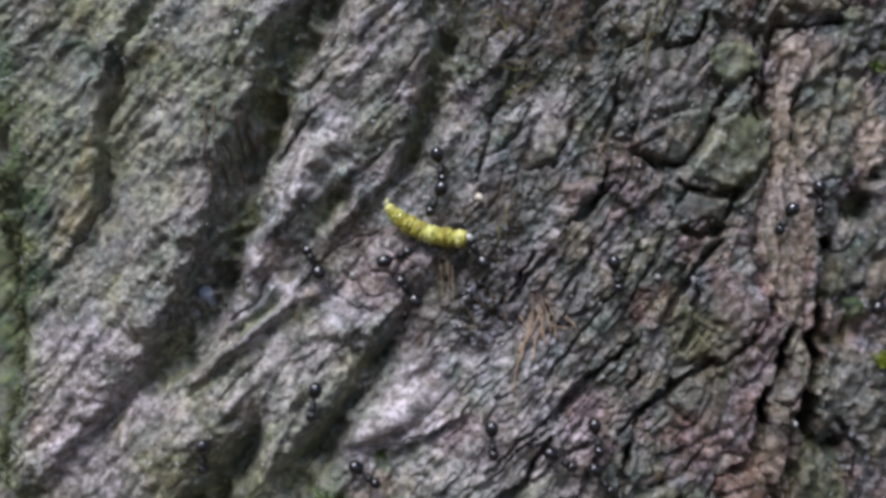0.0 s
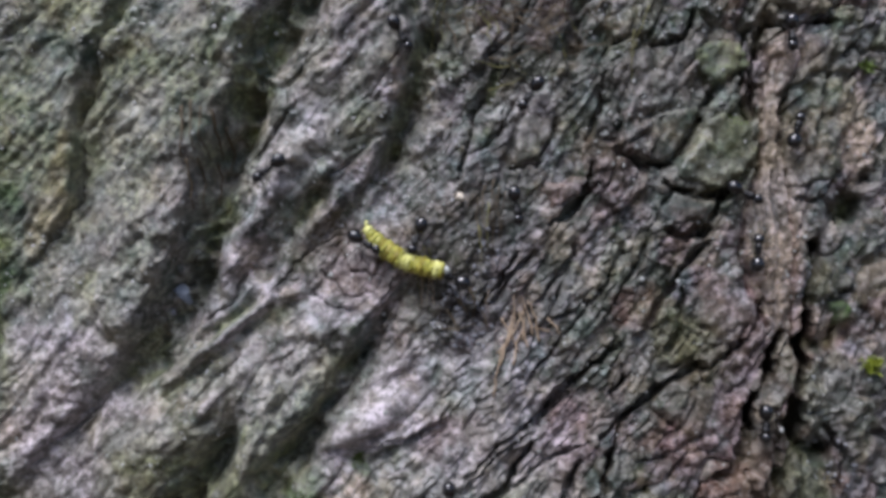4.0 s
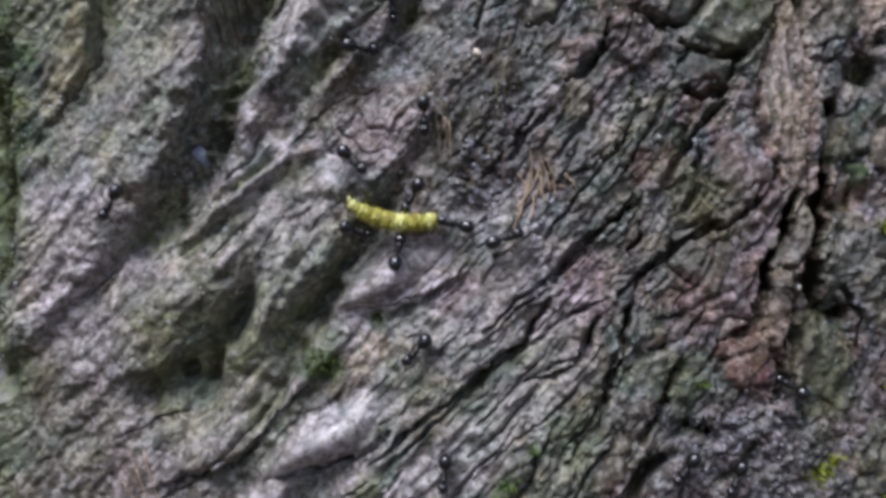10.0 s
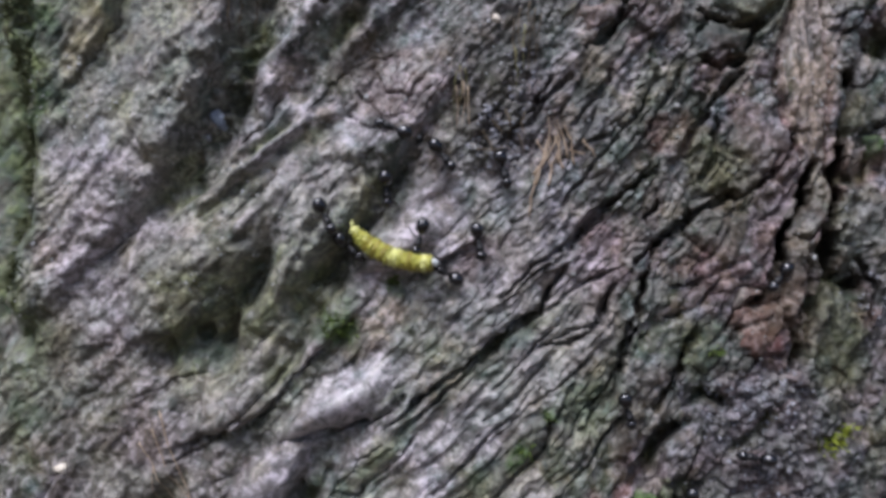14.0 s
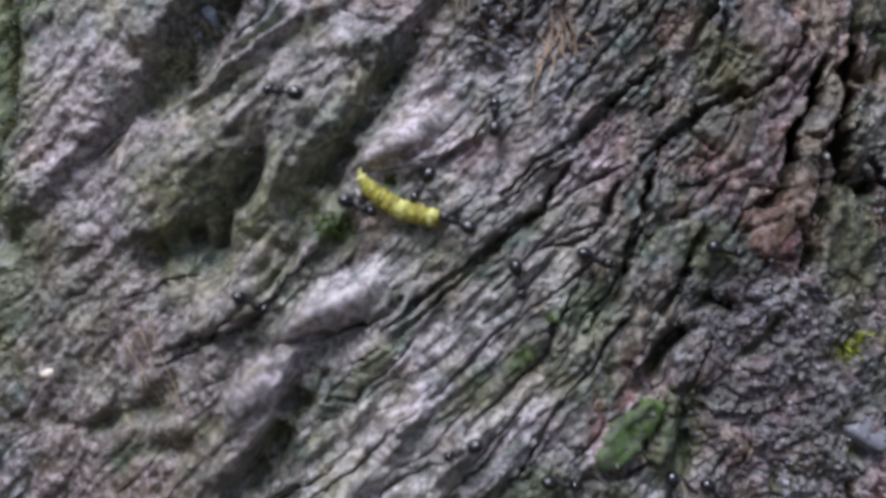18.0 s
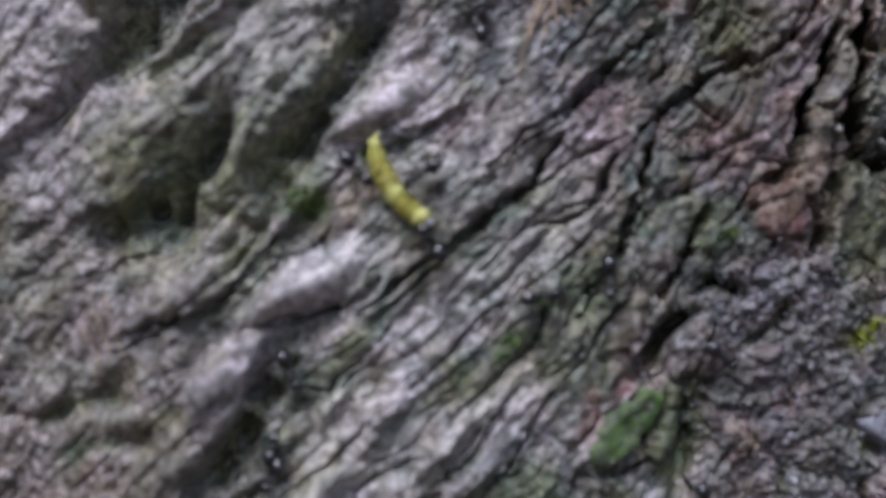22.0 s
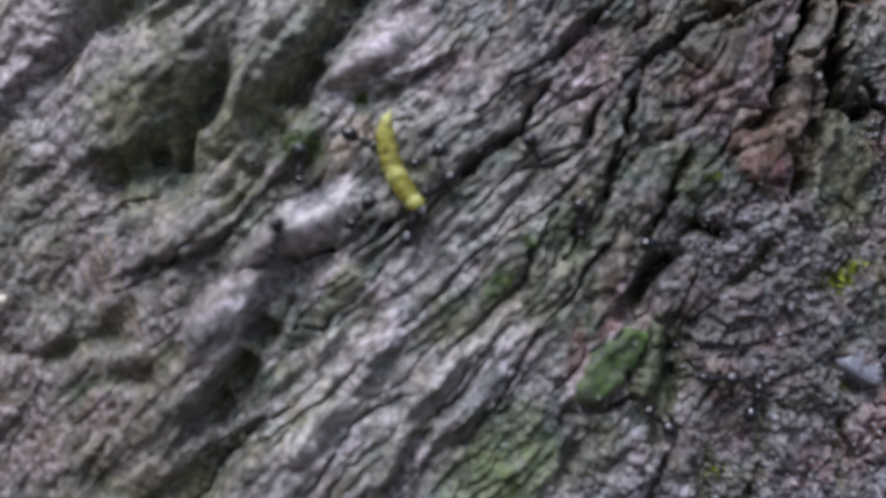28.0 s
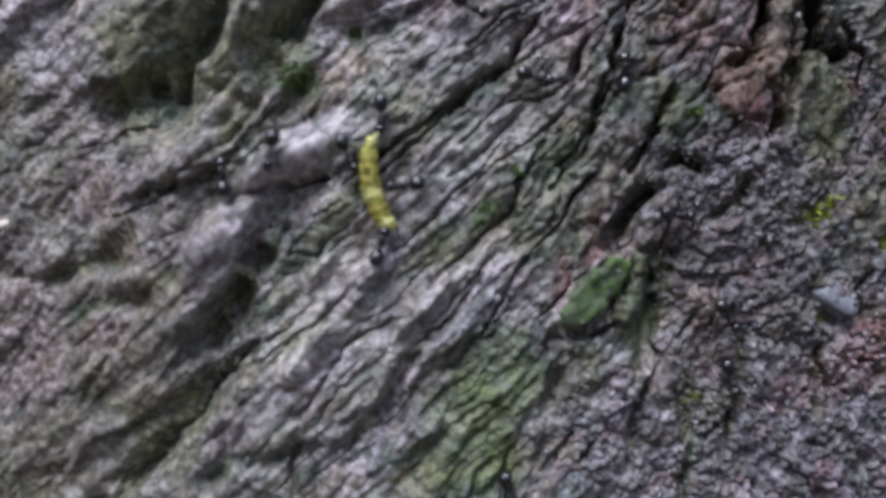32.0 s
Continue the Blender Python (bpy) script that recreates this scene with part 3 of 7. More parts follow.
tone_patch("algae", -17.3, -59.1, 1.8, 10.0, -40, 0.7)
tone_patch("algae", 0.2, -56.3, 1.8, 10.0, -42, 0.6)
tone_patch("algae", -13.5, -64.8, 1.8, 10.0, -42, 0.6)
tone_patch("algae", -53.7, 20.5, 13.1, 20.0, -15, 0.75)
tone_patch("algae", -36.9, -25.8, 4.5, 5.5, -35, 0.85)
tone_patch("algae", -43.9, -6.5, 2.5, 4.5, -10, 0.8)
tone_patch("algae", -31.2, -27.3, 4, 5, -30, 0.6)
tone_patch("algae", -20.5, -14.7, 3, 6, -35, 0.45)
tone_patch("algae", -14.5, -17.7, 2.5, 6, -35, 0.7)
tone_patch("algae", -38.4, -25.6, 5, 3.5, 0, 0.7)
tone_patch("red", 51.6, -12.5, 1.0, 4.0, 5, 0.9)
tone_patch("red", 50.2, -21.0, 0.9, 6.0, 8, 0.9)
tone_patch("tan", 52.1, -10.1, 1.2, 3, 0, 0.8)
tone_patch("red", 52.4, -12.4, 1.2, 4.0, 0, 0.8)
tone_patch("red", 25.9, -8.3, 2.2, 2.5, 0, 0.7)
tone_patch("red", 27.5, -6.4, 2, 1.6, 0, 0.5)
tone_patch("red", 44.2, -32.5, 3, 4, 0, 0.8)
tone_patch("red", 38.5, -20.6, 5, 5, 0, 0.3)
tone_patch("red", 32.5, -25.6, 5, 2, 20, 0.6)
tone_patch("red", 22.1, -55.1, 3.2, 1.4, 30, 0.7)
tone_patch("red", 17.5, -58.8, 1.2, 2.5, 0, 0.9)
tone_patch("tan", 38.1, -62.0, 0.8, 1.8, -10, 0.9)
tone_patch("red", 36.2, -60.6, 1.4, 2.2, 0, 0.5)
tone_patch("tan", -8.7, -32.0, 2.2, 1.3, -25, 0.95)
tone_patch("tan", -10.8, -33.8, 2.4, 1.3, -25, 0.8)
tone_patch("algae", -29.0, 19.9, 4, 10, -20, 0.85)
tone_patch("algae", -19.9, 26.5, 3, 8, -25, 0.95)
tone_patch("algae", -8.1, 15.9, 3, 5, -30, 0.7)
tone_patch("algae", -22.9, 22.8, 2.5, 8, -15, 0.9)
tone_patch("moss", 10.6, -72.2, 4.5, 6, -30, 0.39)
tone_patch("moss", 7.3, -80.0, 4, 5, -30, 0.42)
tone_patch("moss", 9.1, -84.9, 4, 3, 0, 0.49)
tone_patch("moss", 2.8, -84.9, 2.5, 3.5, -35, 0.35)
tone_patch("moss", -3.1, -70.3, 1.2, 4, -40, 0.32)
tone_patch("algae", -36.0, -35.9, 6, 4, 0, 0.95)
tone_patch("algae", -31.2, -30.3, 5, 4, -30, 0.9)
tone_patch("red", 55.1, -70.0, 5, 4, 0, 0.6)
tone_patch("red", 37.8, -67.8, 4, 3, 0, 0.4)
tone_patch("tan", 31.8, -63.5, 1.5, 2.5, 0, 0.4)
tone_patch("pale", 25.5, -80.7, 3, 3, 0, 0.34)
tone_patch("red", -8.5, -2.0, 6.5, 5, -20, 0.4)
tone_patch("dark", -8.5, -2.0, 6.5, 5, -20, 0.3)
tone_patch("dark", 4.1, -3.6, 5.5, 6.5, 0, 1.0)
tone_patch("dark", 9.5, 5.3, 2.5, 5, 0, 0.8)
tone_patch("tan", 48.3, -2.1, 2.6, 5, 3, 0.9)
tone_patch("tan", 47.8, -4.0, 2.4, 4, 0, 0.8)
tone_patch("red", 42.7, -23.8, 4.5, 9, 5, 0.4)
tone_patch("red", 36.2, -23.7, 4, 6, 0, 0.3)
tone_patch("red", 46.0, -14.6, 3, 6, 0, 0.35)
tone_patch("algae", 52.8, -21.1, 3, 7, 0, 0.6)
tone_patch("red", 40.4, -2.8, 4, 4, 0, 0.25)
# bluish-white sheen of the lobe, put into the colour
tone_patch("pale", -14.1, -42.9, 2.2, 4.5, -62, 0.75)
tone_patch("wet", -14.1, -43.1, 2.4, 5, -62, 1.0)
tone_patch("moss", -15.7, -33.9, 1.8, 3.0, -50, 0.8)
# broad fields of darker brown on the lower left
tone_patch("dark", -42.0, -42.0, 19.0, 24.0, 0, 0.42)
tone_patch("dark", -41.5, -72.0, 18.0, 20.0, 0, 0.4)
MASK["wet"][...] = np.maximum(MASK["wet"], 0.3 * MASK["pale"])
MASK["wet"][...] = np.maximum(MASK["wet"], np.clip(0.35 + 0.5 * octaves(GX / 6, GZ / 6, 2, 260) + 0.4 * MASK["grit"], 0, 0.9))

# the grain runs up to the upper right, steeper on the rough side
rough_side = 1 / (1 + np.exp(-(GX - 6 + 0.22 * np.clip(GZ, -110, 50)) / 6))
gritty = MASK["grit"]




def grained(lean, length, breadth, count, seed):
    a = radians(lean)
    u, v = VX * math.cos(a) + VZ * math.sin(a), -VX * math.sin(a) + VZ * math.cos(a)
    return octaves(u / length, v / breadth, count, seed)


def cells(lean, length, breadth, seed, jitter=0.9):
    """A network of irregular plates: how far each place lies from its plate's edge, and two chances for each plate."""
    a = radians(lean)
    u = (VX * math.cos(a) + VZ * math.sin(a)) / length
    v = (-VX * math.sin(a) + VZ * math.cos(a)) / breadth
    ui, vi = np.floor(u).astype(np.int64), np.floor(v).astype(np.int64)
    one, two, chance = np.full(u.shape, 9.0), np.full(u.shape, 9.0), np.zeros(u.shape, np.int64)
    for du in (-1, 0, 1):
        for dv in (-1, 0, 1):
            key = TABLE[(TABLE[(ui + du + 91 * seed) & 1023] + vi + dv) & 1023]
            pu = ui + du + 0.5 + 0.5 * jitter * VALUES[key]
            pv = vi + dv + 0.5 + 0.5 * jitter * VALUES[(key + 511) & 1023]
            d = np.hypot(u - pu, v - pv)
            closer = d < one
            two = np.where(closer, one, np.minimum(two, d))
            chance = np.where(closer, key, chance)
            one = np.where(closer, d, one)
    return two - one, VALUES[chance], VALUES[(chance + 257) & 1023]


smooth_side = 1 - rough_side
clean = 1 - gritty
HEIGHT += smooth_side * 1.3 * grained(52, 34, 11, 2, 1)
HEIGHT += rough_side * 1.0 * grained(62, 22, 9, 2, 3)
# long folds like lying leaves on the smooth side, blocks on the rough one
edge, lift_a, tint_a = cells(45, 17.0, 3.9, 3)
open_fold = np.clip(0.55 + 0.9 * octaves(GX / 14, GZ / 14, 2, 120), 0.1, 1.0)
folded = np.clip(1 - np.hypot((GX - 2) / 34, (GZ + 62) / 36), 0, 1)
HEIGHT += clean * (0.25 + 0.5 * np.sqrt(folded)) * (1 - 0.75 * rough_side) * open_fold * (np.sqrt(np.clip(edge / 0.62, 0, 1)) - 0.6 + 0.35 * lift_a)
seam_a, seam_cover = edge, clean * open_fold * (1 - 0.75 * rough_side) * (0.35 + 0.65 * np.sqrt(folded))
edge, lift_b, tint_b = cells(64, 7.5, 3.6, 6)
open_gap = np.clip(0.35 + 1.3 * octaves(GX / 9, GZ / 9, 2, 125), 0.0, 1.0)
sound = clean * rough_side * (1 - 0.85 * MASK["tan"])
HEIGHT += sound * (1.5 * open_gap * (np.clip(edge / 0.17, 0, 1) ** 0.8 - 0.85) + 0.7 * lift_b * np.clip(edge / 0.12, 0, 1))
edge, lift_c, _ = cells(58, 2.6, 1.5, 8)
HEIGHT += clean * (0.05 + 0.25 * rough_side) * (np.clip(edge / 0.5, 0, 1) ** 0.7 - 0.6 + 0.3 * lift_c) * np.clip(0.6 + octaves(GX / 6, GZ / 6, 2, 128), 0.1, 1.2)
HEIGHT += clean * 0.35 * grained(50, 6, 1.8, 2, 5)
HEIGHT += clean * 0.55 * np.sqrt(folded) * smooth_side * grained(43, 7.0, 1.5, 2, 37)
HEIGHT += clean * 0.12 * grained(48, 4.5, 0.75, 2, 35)
# thin fibres and small scales along the grain, strongest in the middle
# slack folds across the smooth side, broken seams between them
HEIGHT += smooth_side * clean * 0.25 * grained(50, 10, 2.4, 2, 221)
edge, lift_f, _ = cells(48, 11.0, 3.3, 16)
HEIGHT += smooth_side * clean * 0.55 * (np.clip(edge / 0.3, 0, 1) ** 0.8 - 0.8 + 0.3 * lift_f) * np.clip(0.1 + 1.2 * octaves(GX / 8, GZ / 8, 2, 137), 0.0, 1.0)
middle = np.clip(1 - np.hypot((GX - 12) / 34, (GZ + 34) / 62) ** 2, 0, 1)
HEIGHT += clean * (0.04 + 0.28 * middle) * np.abs(grained(47, 5.5, 0.9, 3, 211))
edge, lift_d, _ = cells(46, 4.6, 1.25, 12)
HEIGHT += clean * (0.05 + 0.12 * rough_side + 0.38 * middle) * (np.clip(edge / 0.22, 0, 1) ** 0.7 - 0.7 + 0.5 * lift_d) * np.clip(0.55 + 0.9 * octaves(GX / 5, GZ / 5, 2, 131), 0.0, 1.0)
edge, lift_e, _ = cells(60, 1.7, 1.2, 14)
HEIGHT += (0.10 + 0.22 * rough_side) * (np.clip(edge / 0.4, 0, 1) - 0.7 + 0.5 * lift_e) * np.clip(0.5 + 0.9 * octaves(GX / 4, GZ / 4, 2, 134), 0.0, 1.0)
MASK["rough"][...] = rough_side
# seams of folds and blocks: algae, painted shade; pale backs: wear, painted light
patchy = np.clip(0.6 + 0.9 * octaves(GX / 6, GZ / 6, 2, 180), 0, 1)
MASK["algae"][...] = np.maximum(MASK["algae"], 0.85 * seam_cover * patchy * np.clip(1 - seam_a / 0.30, 0, 1))
MASK["pale"][...] = np.maximum(MASK["pale"], 0.55 * seam_cover * (1.1 - patchy) * np.clip(seam_a / 0.35 - 0.6, 0, 1))
MASK["algae"][...] = np.maximum(MASK["algae"], rough_side * clean * np.clip(tint_b * 1.1, 0, 0.38))
MASK["algae"][...] = np.maximum(MASK["algae"], smooth_side * np.clip(0.18 + 0.55 * octaves(GX / 8, GZ / 8, 3, 185), 0, 0.5))
MASK["red"][...] = np.maximum(MASK["red"], rough_side * clean * np.clip(-tint_b * 1.2 - 0.6, 0, 0.28))
MASK["pale"][...] = np.maximum(MASK["pale"], clean * np.clip(tint_a * 1.6 - 0.9, 0, 0.55) * (0.35 + folded))
HEIGHT += (0.14 + 0.16 * rough_side) * octaves((0.7 * GX + 0.7 * GZ) / 2.4, (0.7 * GZ - 0.7 * GX) / 1.7, 3, 17, 0.6)
HEIGHT += gritty * (0.7 * octaves((0.8 * WX + 0.6 * WZ) / 3.1, (0.8 * WZ - 0.6 * WX) / 3.1, 2, 21) + 0.45 * np.abs(octaves((0.9 * WX + 0.44 * WZ) / 1.2, (0.9 * WZ - 0.44 * WX) / 1.2, 2, 25)))
edge, lift_g, tint_g = cells(30, 2.9, 2.3, 18)
HEIGHT += gritty * (0.9 * (np.clip(edge / 0.3, 0, 1) ** 0.7 - 0.7) + 0.9 * lift_g * np.clip(edge / 0.15, 0, 1)) * np.clip(0.7 + 0.9 * octaves(GX / 6, GZ / 6, 2, 139), 0.1, 1.2)
edge, lift_h, tint_h = cells(75, 1.3, 1.1, 20)
HEIGHT += gritty * 0.45 * (np.clip(edge / 0.35, 0, 1) - 0.7 + 0.6 * lift_h)
MASK["algae"][...] = np.maximum(MASK["algae"], gritty * np.clip(tint_g * 0.6, 0, 0.3))
MASK["red"][...] = np.maximum(MASK["red"], gritty * np.clip(-tint_g * 0.9 - 0.2, 0, 0.45))
MASK["pale"][...] = np.maximum(MASK["pale"], gritty * np.clip(tint_h * 1.3 - 0.7, 0, 0.5))
HEIGHT += 0.11 * value_noise((0.86 * WX + 0.5 * WZ) / 0.6, (0.86 * WZ - 0.5 * WX) / 0.6, 29)
HEIGHT += MASK["moss"] * 0.5 * np.abs(octaves(GX / 0.8, GZ / 0.8, 2, 31))
# the long lobes of the smooth side, each with a steep lower edge, and the furrows between them
fold(0.5, 1.1, 5, (-37.1, 38.1), (-40.2, 31.5), (-42.8, 27.0), (-44.4, 21.8), (-45.9, 17.7), (-45.5, 12.0), (-46.5, 7.5), (-48.4, 3.7), (-51.2, -0.0), (-53.3, -3.0))
crack(0.6, 1.4, (-39.5, 31.4), (-42.2, 26.6), (-43.9, 21.8), (-45.2, 17.7), (-45.3, 11.2), (-46.4, 6.0), (-49.2, 2.2), (-52.5, -1.9))
fold(0.8, 2.3, 6, (-12.2, 37.6), (-18.1, 32.4), (-22.7, 28.0), (-24.7, 21.3), (-27.1, 14.6), (-29.9, 9.5), (-31.3, 3.5), (-33.5, -2.5), (-36.6, -8.5), (-40.2, -14.5))
fold(0.6, 1.2, 5, (-34.7, -4.7), (-37.4, -10.0), (-40.2, -14.5), (-44.9, -19.0), (-48.5, -25.1), (-55.3, -31.6), (-61.9, -37.4))
valley(1.9, 3.2, (-12.6, 37.6), (-16.0, 32.4), (-18.9, 28.0), (-21.0, 22.8), (-22.9, 16.8), (-25.3, 10.9), (-27.3, 4.9), (-29.4, -1.1), (-32.0, -7.0), (-35.9, -12.2))
valley(1.1, 1.3, (-34.0, -10.8), (-37.5, -14.5), (-41.8, -18.2), (-45.7, -21.6))
ridge(2.6, 1.2, (-9.3, 33.1), (-12.4, 27.1), (-15.1, 21.2), (-18.2, 15.3))
fold(0.7, 2.0, 6, (5.0, 36.8), (2.0, 30.0), (-0.3, 24.8), (-2.5, 18.8), (-4.3, 13.6), (-6.3, 9.1), (-9.7, 6.9), (-14.2, 1.4))
valley(0.9, 2.2, (4.2, 36.8), (1.3, 30.0), (-1.0, 24.0), (-2.8, 18.1), (-4.0, 13.6), (-5.8, 9.1))
crack(0.5, 1.4, (-16.2, 18.6), (-19.3, 14.9), (-22.0, 11.9))
crack(0.45, 1.0, (-2.8, 16.9), (-7.0, 13.2), (-10.4, 10.7), (-13.8, 8.5), (-15.5, 5.5))
crack(0.4, 0.9, (-2.3, 25.9), (-5.7, 21.8), (-7.6, 19.2))
crack(0.4, 0.8, (-13.9, 28.6), (-15.8, 23.4), (-19.2, 18.3))
ridge(1.2, 2.4, (-11.9, 17.3), (-14.9, 13.7), (-18.6, 10.4), (-20.8, 5.6), (-23.1, 1.6), (-25.5, -2.8), (-27.0, -5.7))
valley(1.2, 2.4, (-12.0, 9.2), (-15.0, 6.3), (-17.3, 2.6), (-19.5, -1.0), (-22.6, -4.7))
valley(1.0, 2.0, (-24.6, 5.7), (-26.6, 1.3), (-28.9, -3.1), (-31.2, -6.8))
fold(0.7, 1.8, 5.5, (-0.1, -2.2), (-3.1, -5.2), (-6.8, -9.2), (-9.2, -14.1), (-11.9, -18.5), (-15.3, -23.0), (-18.8, -27.0), (-21.8, -30.7), (-24.5, -34.1))
valley(1.5, 2.4, (-7.3, -11.8), (-10.4, -17.0), (-14.6, -21.8), (-18.0, -25.9), (-21.4, -30.0), (-24.1, -33.7), (-26.8, -37.1))
valley(1.3, 2.0, (-15.5, -24.3), (-19.2, -29.4), (-22.5, -34.5), (-24.9, -39.2), (-28.4, -42.5))
crack(0.35, 1.1, (-6.7, -14.1), (-10.7, -19.2), (-14.8, -23.9), (-18.1, -28.6), (-21.0, -33.4))
crack(0.3, 0.8, (-3.8, -7.5), (-7.1, -12.6), (-9.3, -17.0))
fold(0.6, 0.9, 3.5, (-15.2, -5.6), (-19.7, -7.7), (-24.1, -10.6), (-28.7, -14.2), (-32.5, -17.1), (-37.0, -19.3))
valley(0.9, 1.5, (-21.5, -6.2), (-27.1, -10.5), (-31.3, -13.8))
valley(1.2, 1.4, (-33.9, -14.1), (-37.7, -17.0), (-41.6, -19.9))
crack(0.4, 1.2, (-43.1, -19.9), (-46.3, -23.6), (-49.4, -25.8))
ridge(4.0, 1.2, (-12.3, -7.8), (-17.5, -15.1), (-22.1, -23.2), (-25.2, -29.1))
ridge(3.5, 0.8, (-31.8, -23.0), (-35.6, -26.7), (-41.7, -29.6))
crack(0.4, 1.0, (-24.2, -14.3), (-28.0, -17.2), (-30.6, -20.1))
crack(0.4, 0.9, (-22.5, -2.5), (-26.3, -6.8), (-29.3, -9.4))
ridge(0.9, 1.1, (-24.1, -9.1), (-27.9, -12.7), (-30.9, -14.9))
ridge(1.0, 1.0, (-22.4, -14.8), (-26.8, -18.5), (-29.8, -21.4))
fold(0.8, 1.7, 5, (-24.3, -20.2), (-27.3, -24.6), (-29.5, -28.6), (-31.9, -31.9), (-38.0, -34.9), (-45.7, -36.3))
valley(2.6, 2.8, (-24.7, -23.5), (-30.2, -29.3), (-34.0, -33.7), (-37.7, -37.4), (-42.3, -39.2))
valley(1.4, 1.8, (-27.7, -28.2), (-30.4, -32.4), (-31.7, -37.3), (-35.9, -41.5), (-40.9, -43.0))
crack(0.4, 1.0, (-33.1, -40.5), (-38.1, -41.2), (-43.1, -43.0))
ridge(1.7, 1.9, (-16.2, -21.0), (-18.9, -26.6), (-22.1, -31.9), (-24.0, -36.5), (-26.0, -40.4), (-29.5, -44.3), (-32.6, -46.8))
ridge(0.9, 1.2, (-16.9, -16.2), (-19.9, -21.3), (-22.5, -27.9), (-24.3, -32.3))
valley(1.0, 2.0, (-14.1, -23.8), (-16.9, -29.4), (-19.7, -34.3), (-21.8, -38.9), (-26.6, -44.5))
fold(0.4, 1.4, 3.5, (-12.9, -31.4), (-17.0, -35.7), (-20.1, -39.2), (-23.8, -43.6), (-28.7, -47.4), (-35.8, -49.4))
crack(0.5, 1.9, (-17.7, -36.7), (-21.1, -40.3), (-24.2, -44.0), (-28.7, -47.6), (-36.5, -49.6))
# the three worn lobes' lower edges and the furrow that runs down from the last
fold(0.6, 1.1, 2.6, (3.5, -21.4), (-0.6, -24.3), (-4.6, -26.3), (-11.1, -27.9))
fold(0.5, 1.2, 2.6, (-8.1, -43.3), (-10.9, -45.5), (-15.0, -46.9), (-18.9, -47.4))
crack(0.5, 2.0, (-7.1, -43.8), (-10.5, -46.0), (-14.7, -47.5), (-18.2, -47.9))
valley(1.9, 3.4, (-16.7, -51.0), (-20.4, -56.0), (-23.4, -61.6), (-25.9, -66.5), (-28.3, -70.1))
fold(0.7, 2.0, 4, (-19.5, -48.3), (-21.9, -54.6), (-24.2, -59.5), (-27.3, -64.5), (-29.7, -68.0))
valley(1.4, 3.0, (-20.6, -67.8), (-24.7, -71.5), (-28.5, -75.7), (-31.3, -79.3), (-34.4, -82.9), (-38.6, -86.5), (-42.9, -90.9))
crack(0.5, 1.6, (-15.0, -64.2), (-20.6, -68.2), (-24.7, -72.0), (-28.8, -76.4), (-32.3, -80.7))
fold(1.1, 1.0, 4, (-28.5, -56.1), (-33.4, -59.9), (-41.3, -62.3))
valley(1.6, 0.8, (-29.2, -57.7), (-34.8, -61.1), (-41.2, -63.4), (-46.3, -64.9))
fold(0.6, 1.2, 3, (-22.0, -67.9), (-27.5, -70.8), (-30.3, -73.6), (-35.9, -77.6), (-41.6, -79.6))
valley(1.5, 0.8, (-28.9, -73.6), (-35.2, -76.6), (-42.5, -74.0), (-47.6, -76.3))
fold(0.9, 0.7, 3, (-34.4, -81.1), (-40.9, -81.3), (-47.4, -82.6))
valley(1.2, 2.0, (-13.3, -80.2), (-17.5, -81.9), (-23.1, -82.0), (-28.0, -85.1))
crack(0.6, 1.8, (-14.8, -79.6), (-15.7, -82.4), (-15.2, -86.5))
valley(1.2, 0.8, (-33.3, -57.2), (-40.8, -58.0), (-47.7, -59.6), (-54.0, -59.0))
crack(0.5, 1.3, (-23.6, -40.3), (-28.0, -45.4), (-32.5, -49.8), (-37.8, -52.1))
fold(1.0, 0.7, 3, (-34.0, -50.6), (-40.8, -57.3), (-48.5, -59.3))
# folds like lying leaves in the middle, split by long slanting cracks
ridge(1.3, 1.6, (-2.3, -54.6), (-6.4, -59.2), (-10.0, -63.6), (-13.2, -67.7), (-16.0, -70.9), (-19.8, -72.7))
ridge(0.9, 1.1, (1.6, -61.1), (-2.5, -64.8))
ridge(1.2, 1.3, (-2.1, -68.5), (-5.1, -72.4), (-8.4, -77.7))
ridge(1.0, 1.1, (2.3, -76.2), (-2.9, -80.1), (-6.3, -82.9))
ridge(1.0, 1.0, (-20.5, -71.3), (-23.2, -74.9), (-26.7, -78.4))
ridge(1.0, 1.0, (4.0, -41.1), (-0.1, -44.7), (-3.5, -48.0))
ridge(0.9, 1.0, (-3.5, -50.0), (-9.7, -55.1), (-14.4, -60.0))
ridge(0.8, 0.9, (4.4, -58.3), (0.3, -62.6))
crack(0.4, 1.5, (-5.6, -48.0), (-9.7, -53.0), (-12.8, -55.8), (-16.3, -55.9))
crack(0.35, 1.3, (-10.1, -49.1), (-13.5, -52.7), (-16.3, -55.9))
crack(0.4, 1.5, (-3.4, -55.6), (-8.2, -59.9), (-12.3, -64.2), (-17.1, -67.8), (-22.3, -71.0))
crack(0.5, 1.7, (-1.1, -62.9), (-4.9, -64.7), (-9.1, -66.9), (-11.1, -70.1), (-12.1, -73.2), (-14.8, -76.1))
crack(0.4, 1.4, (-6.6, -69.7), (-10.0, -73.2), (-12.4, -77.1))
crack(0.45, 1.5, (-2.0, -73.1), (-5.7, -77.7), (-9.2, -80.9))
crack(0.4, 1.2, (-12.0, -80.2), (-14.7, -83.0), (-17.4, -85.9))
crack(0.4, 1.2, (3.1, -63.9), (-1.0, -68.2), (-3.1, -71.0))
valley(0.8, 1.3, (1.7, -66.7), (-2.4, -71.7), (-5.8, -75.9), (-9.9, -80.2))
crack(0.35, 1.1, (7.9, -58.2), (4.5, -62.5), (0.3, -66.8))
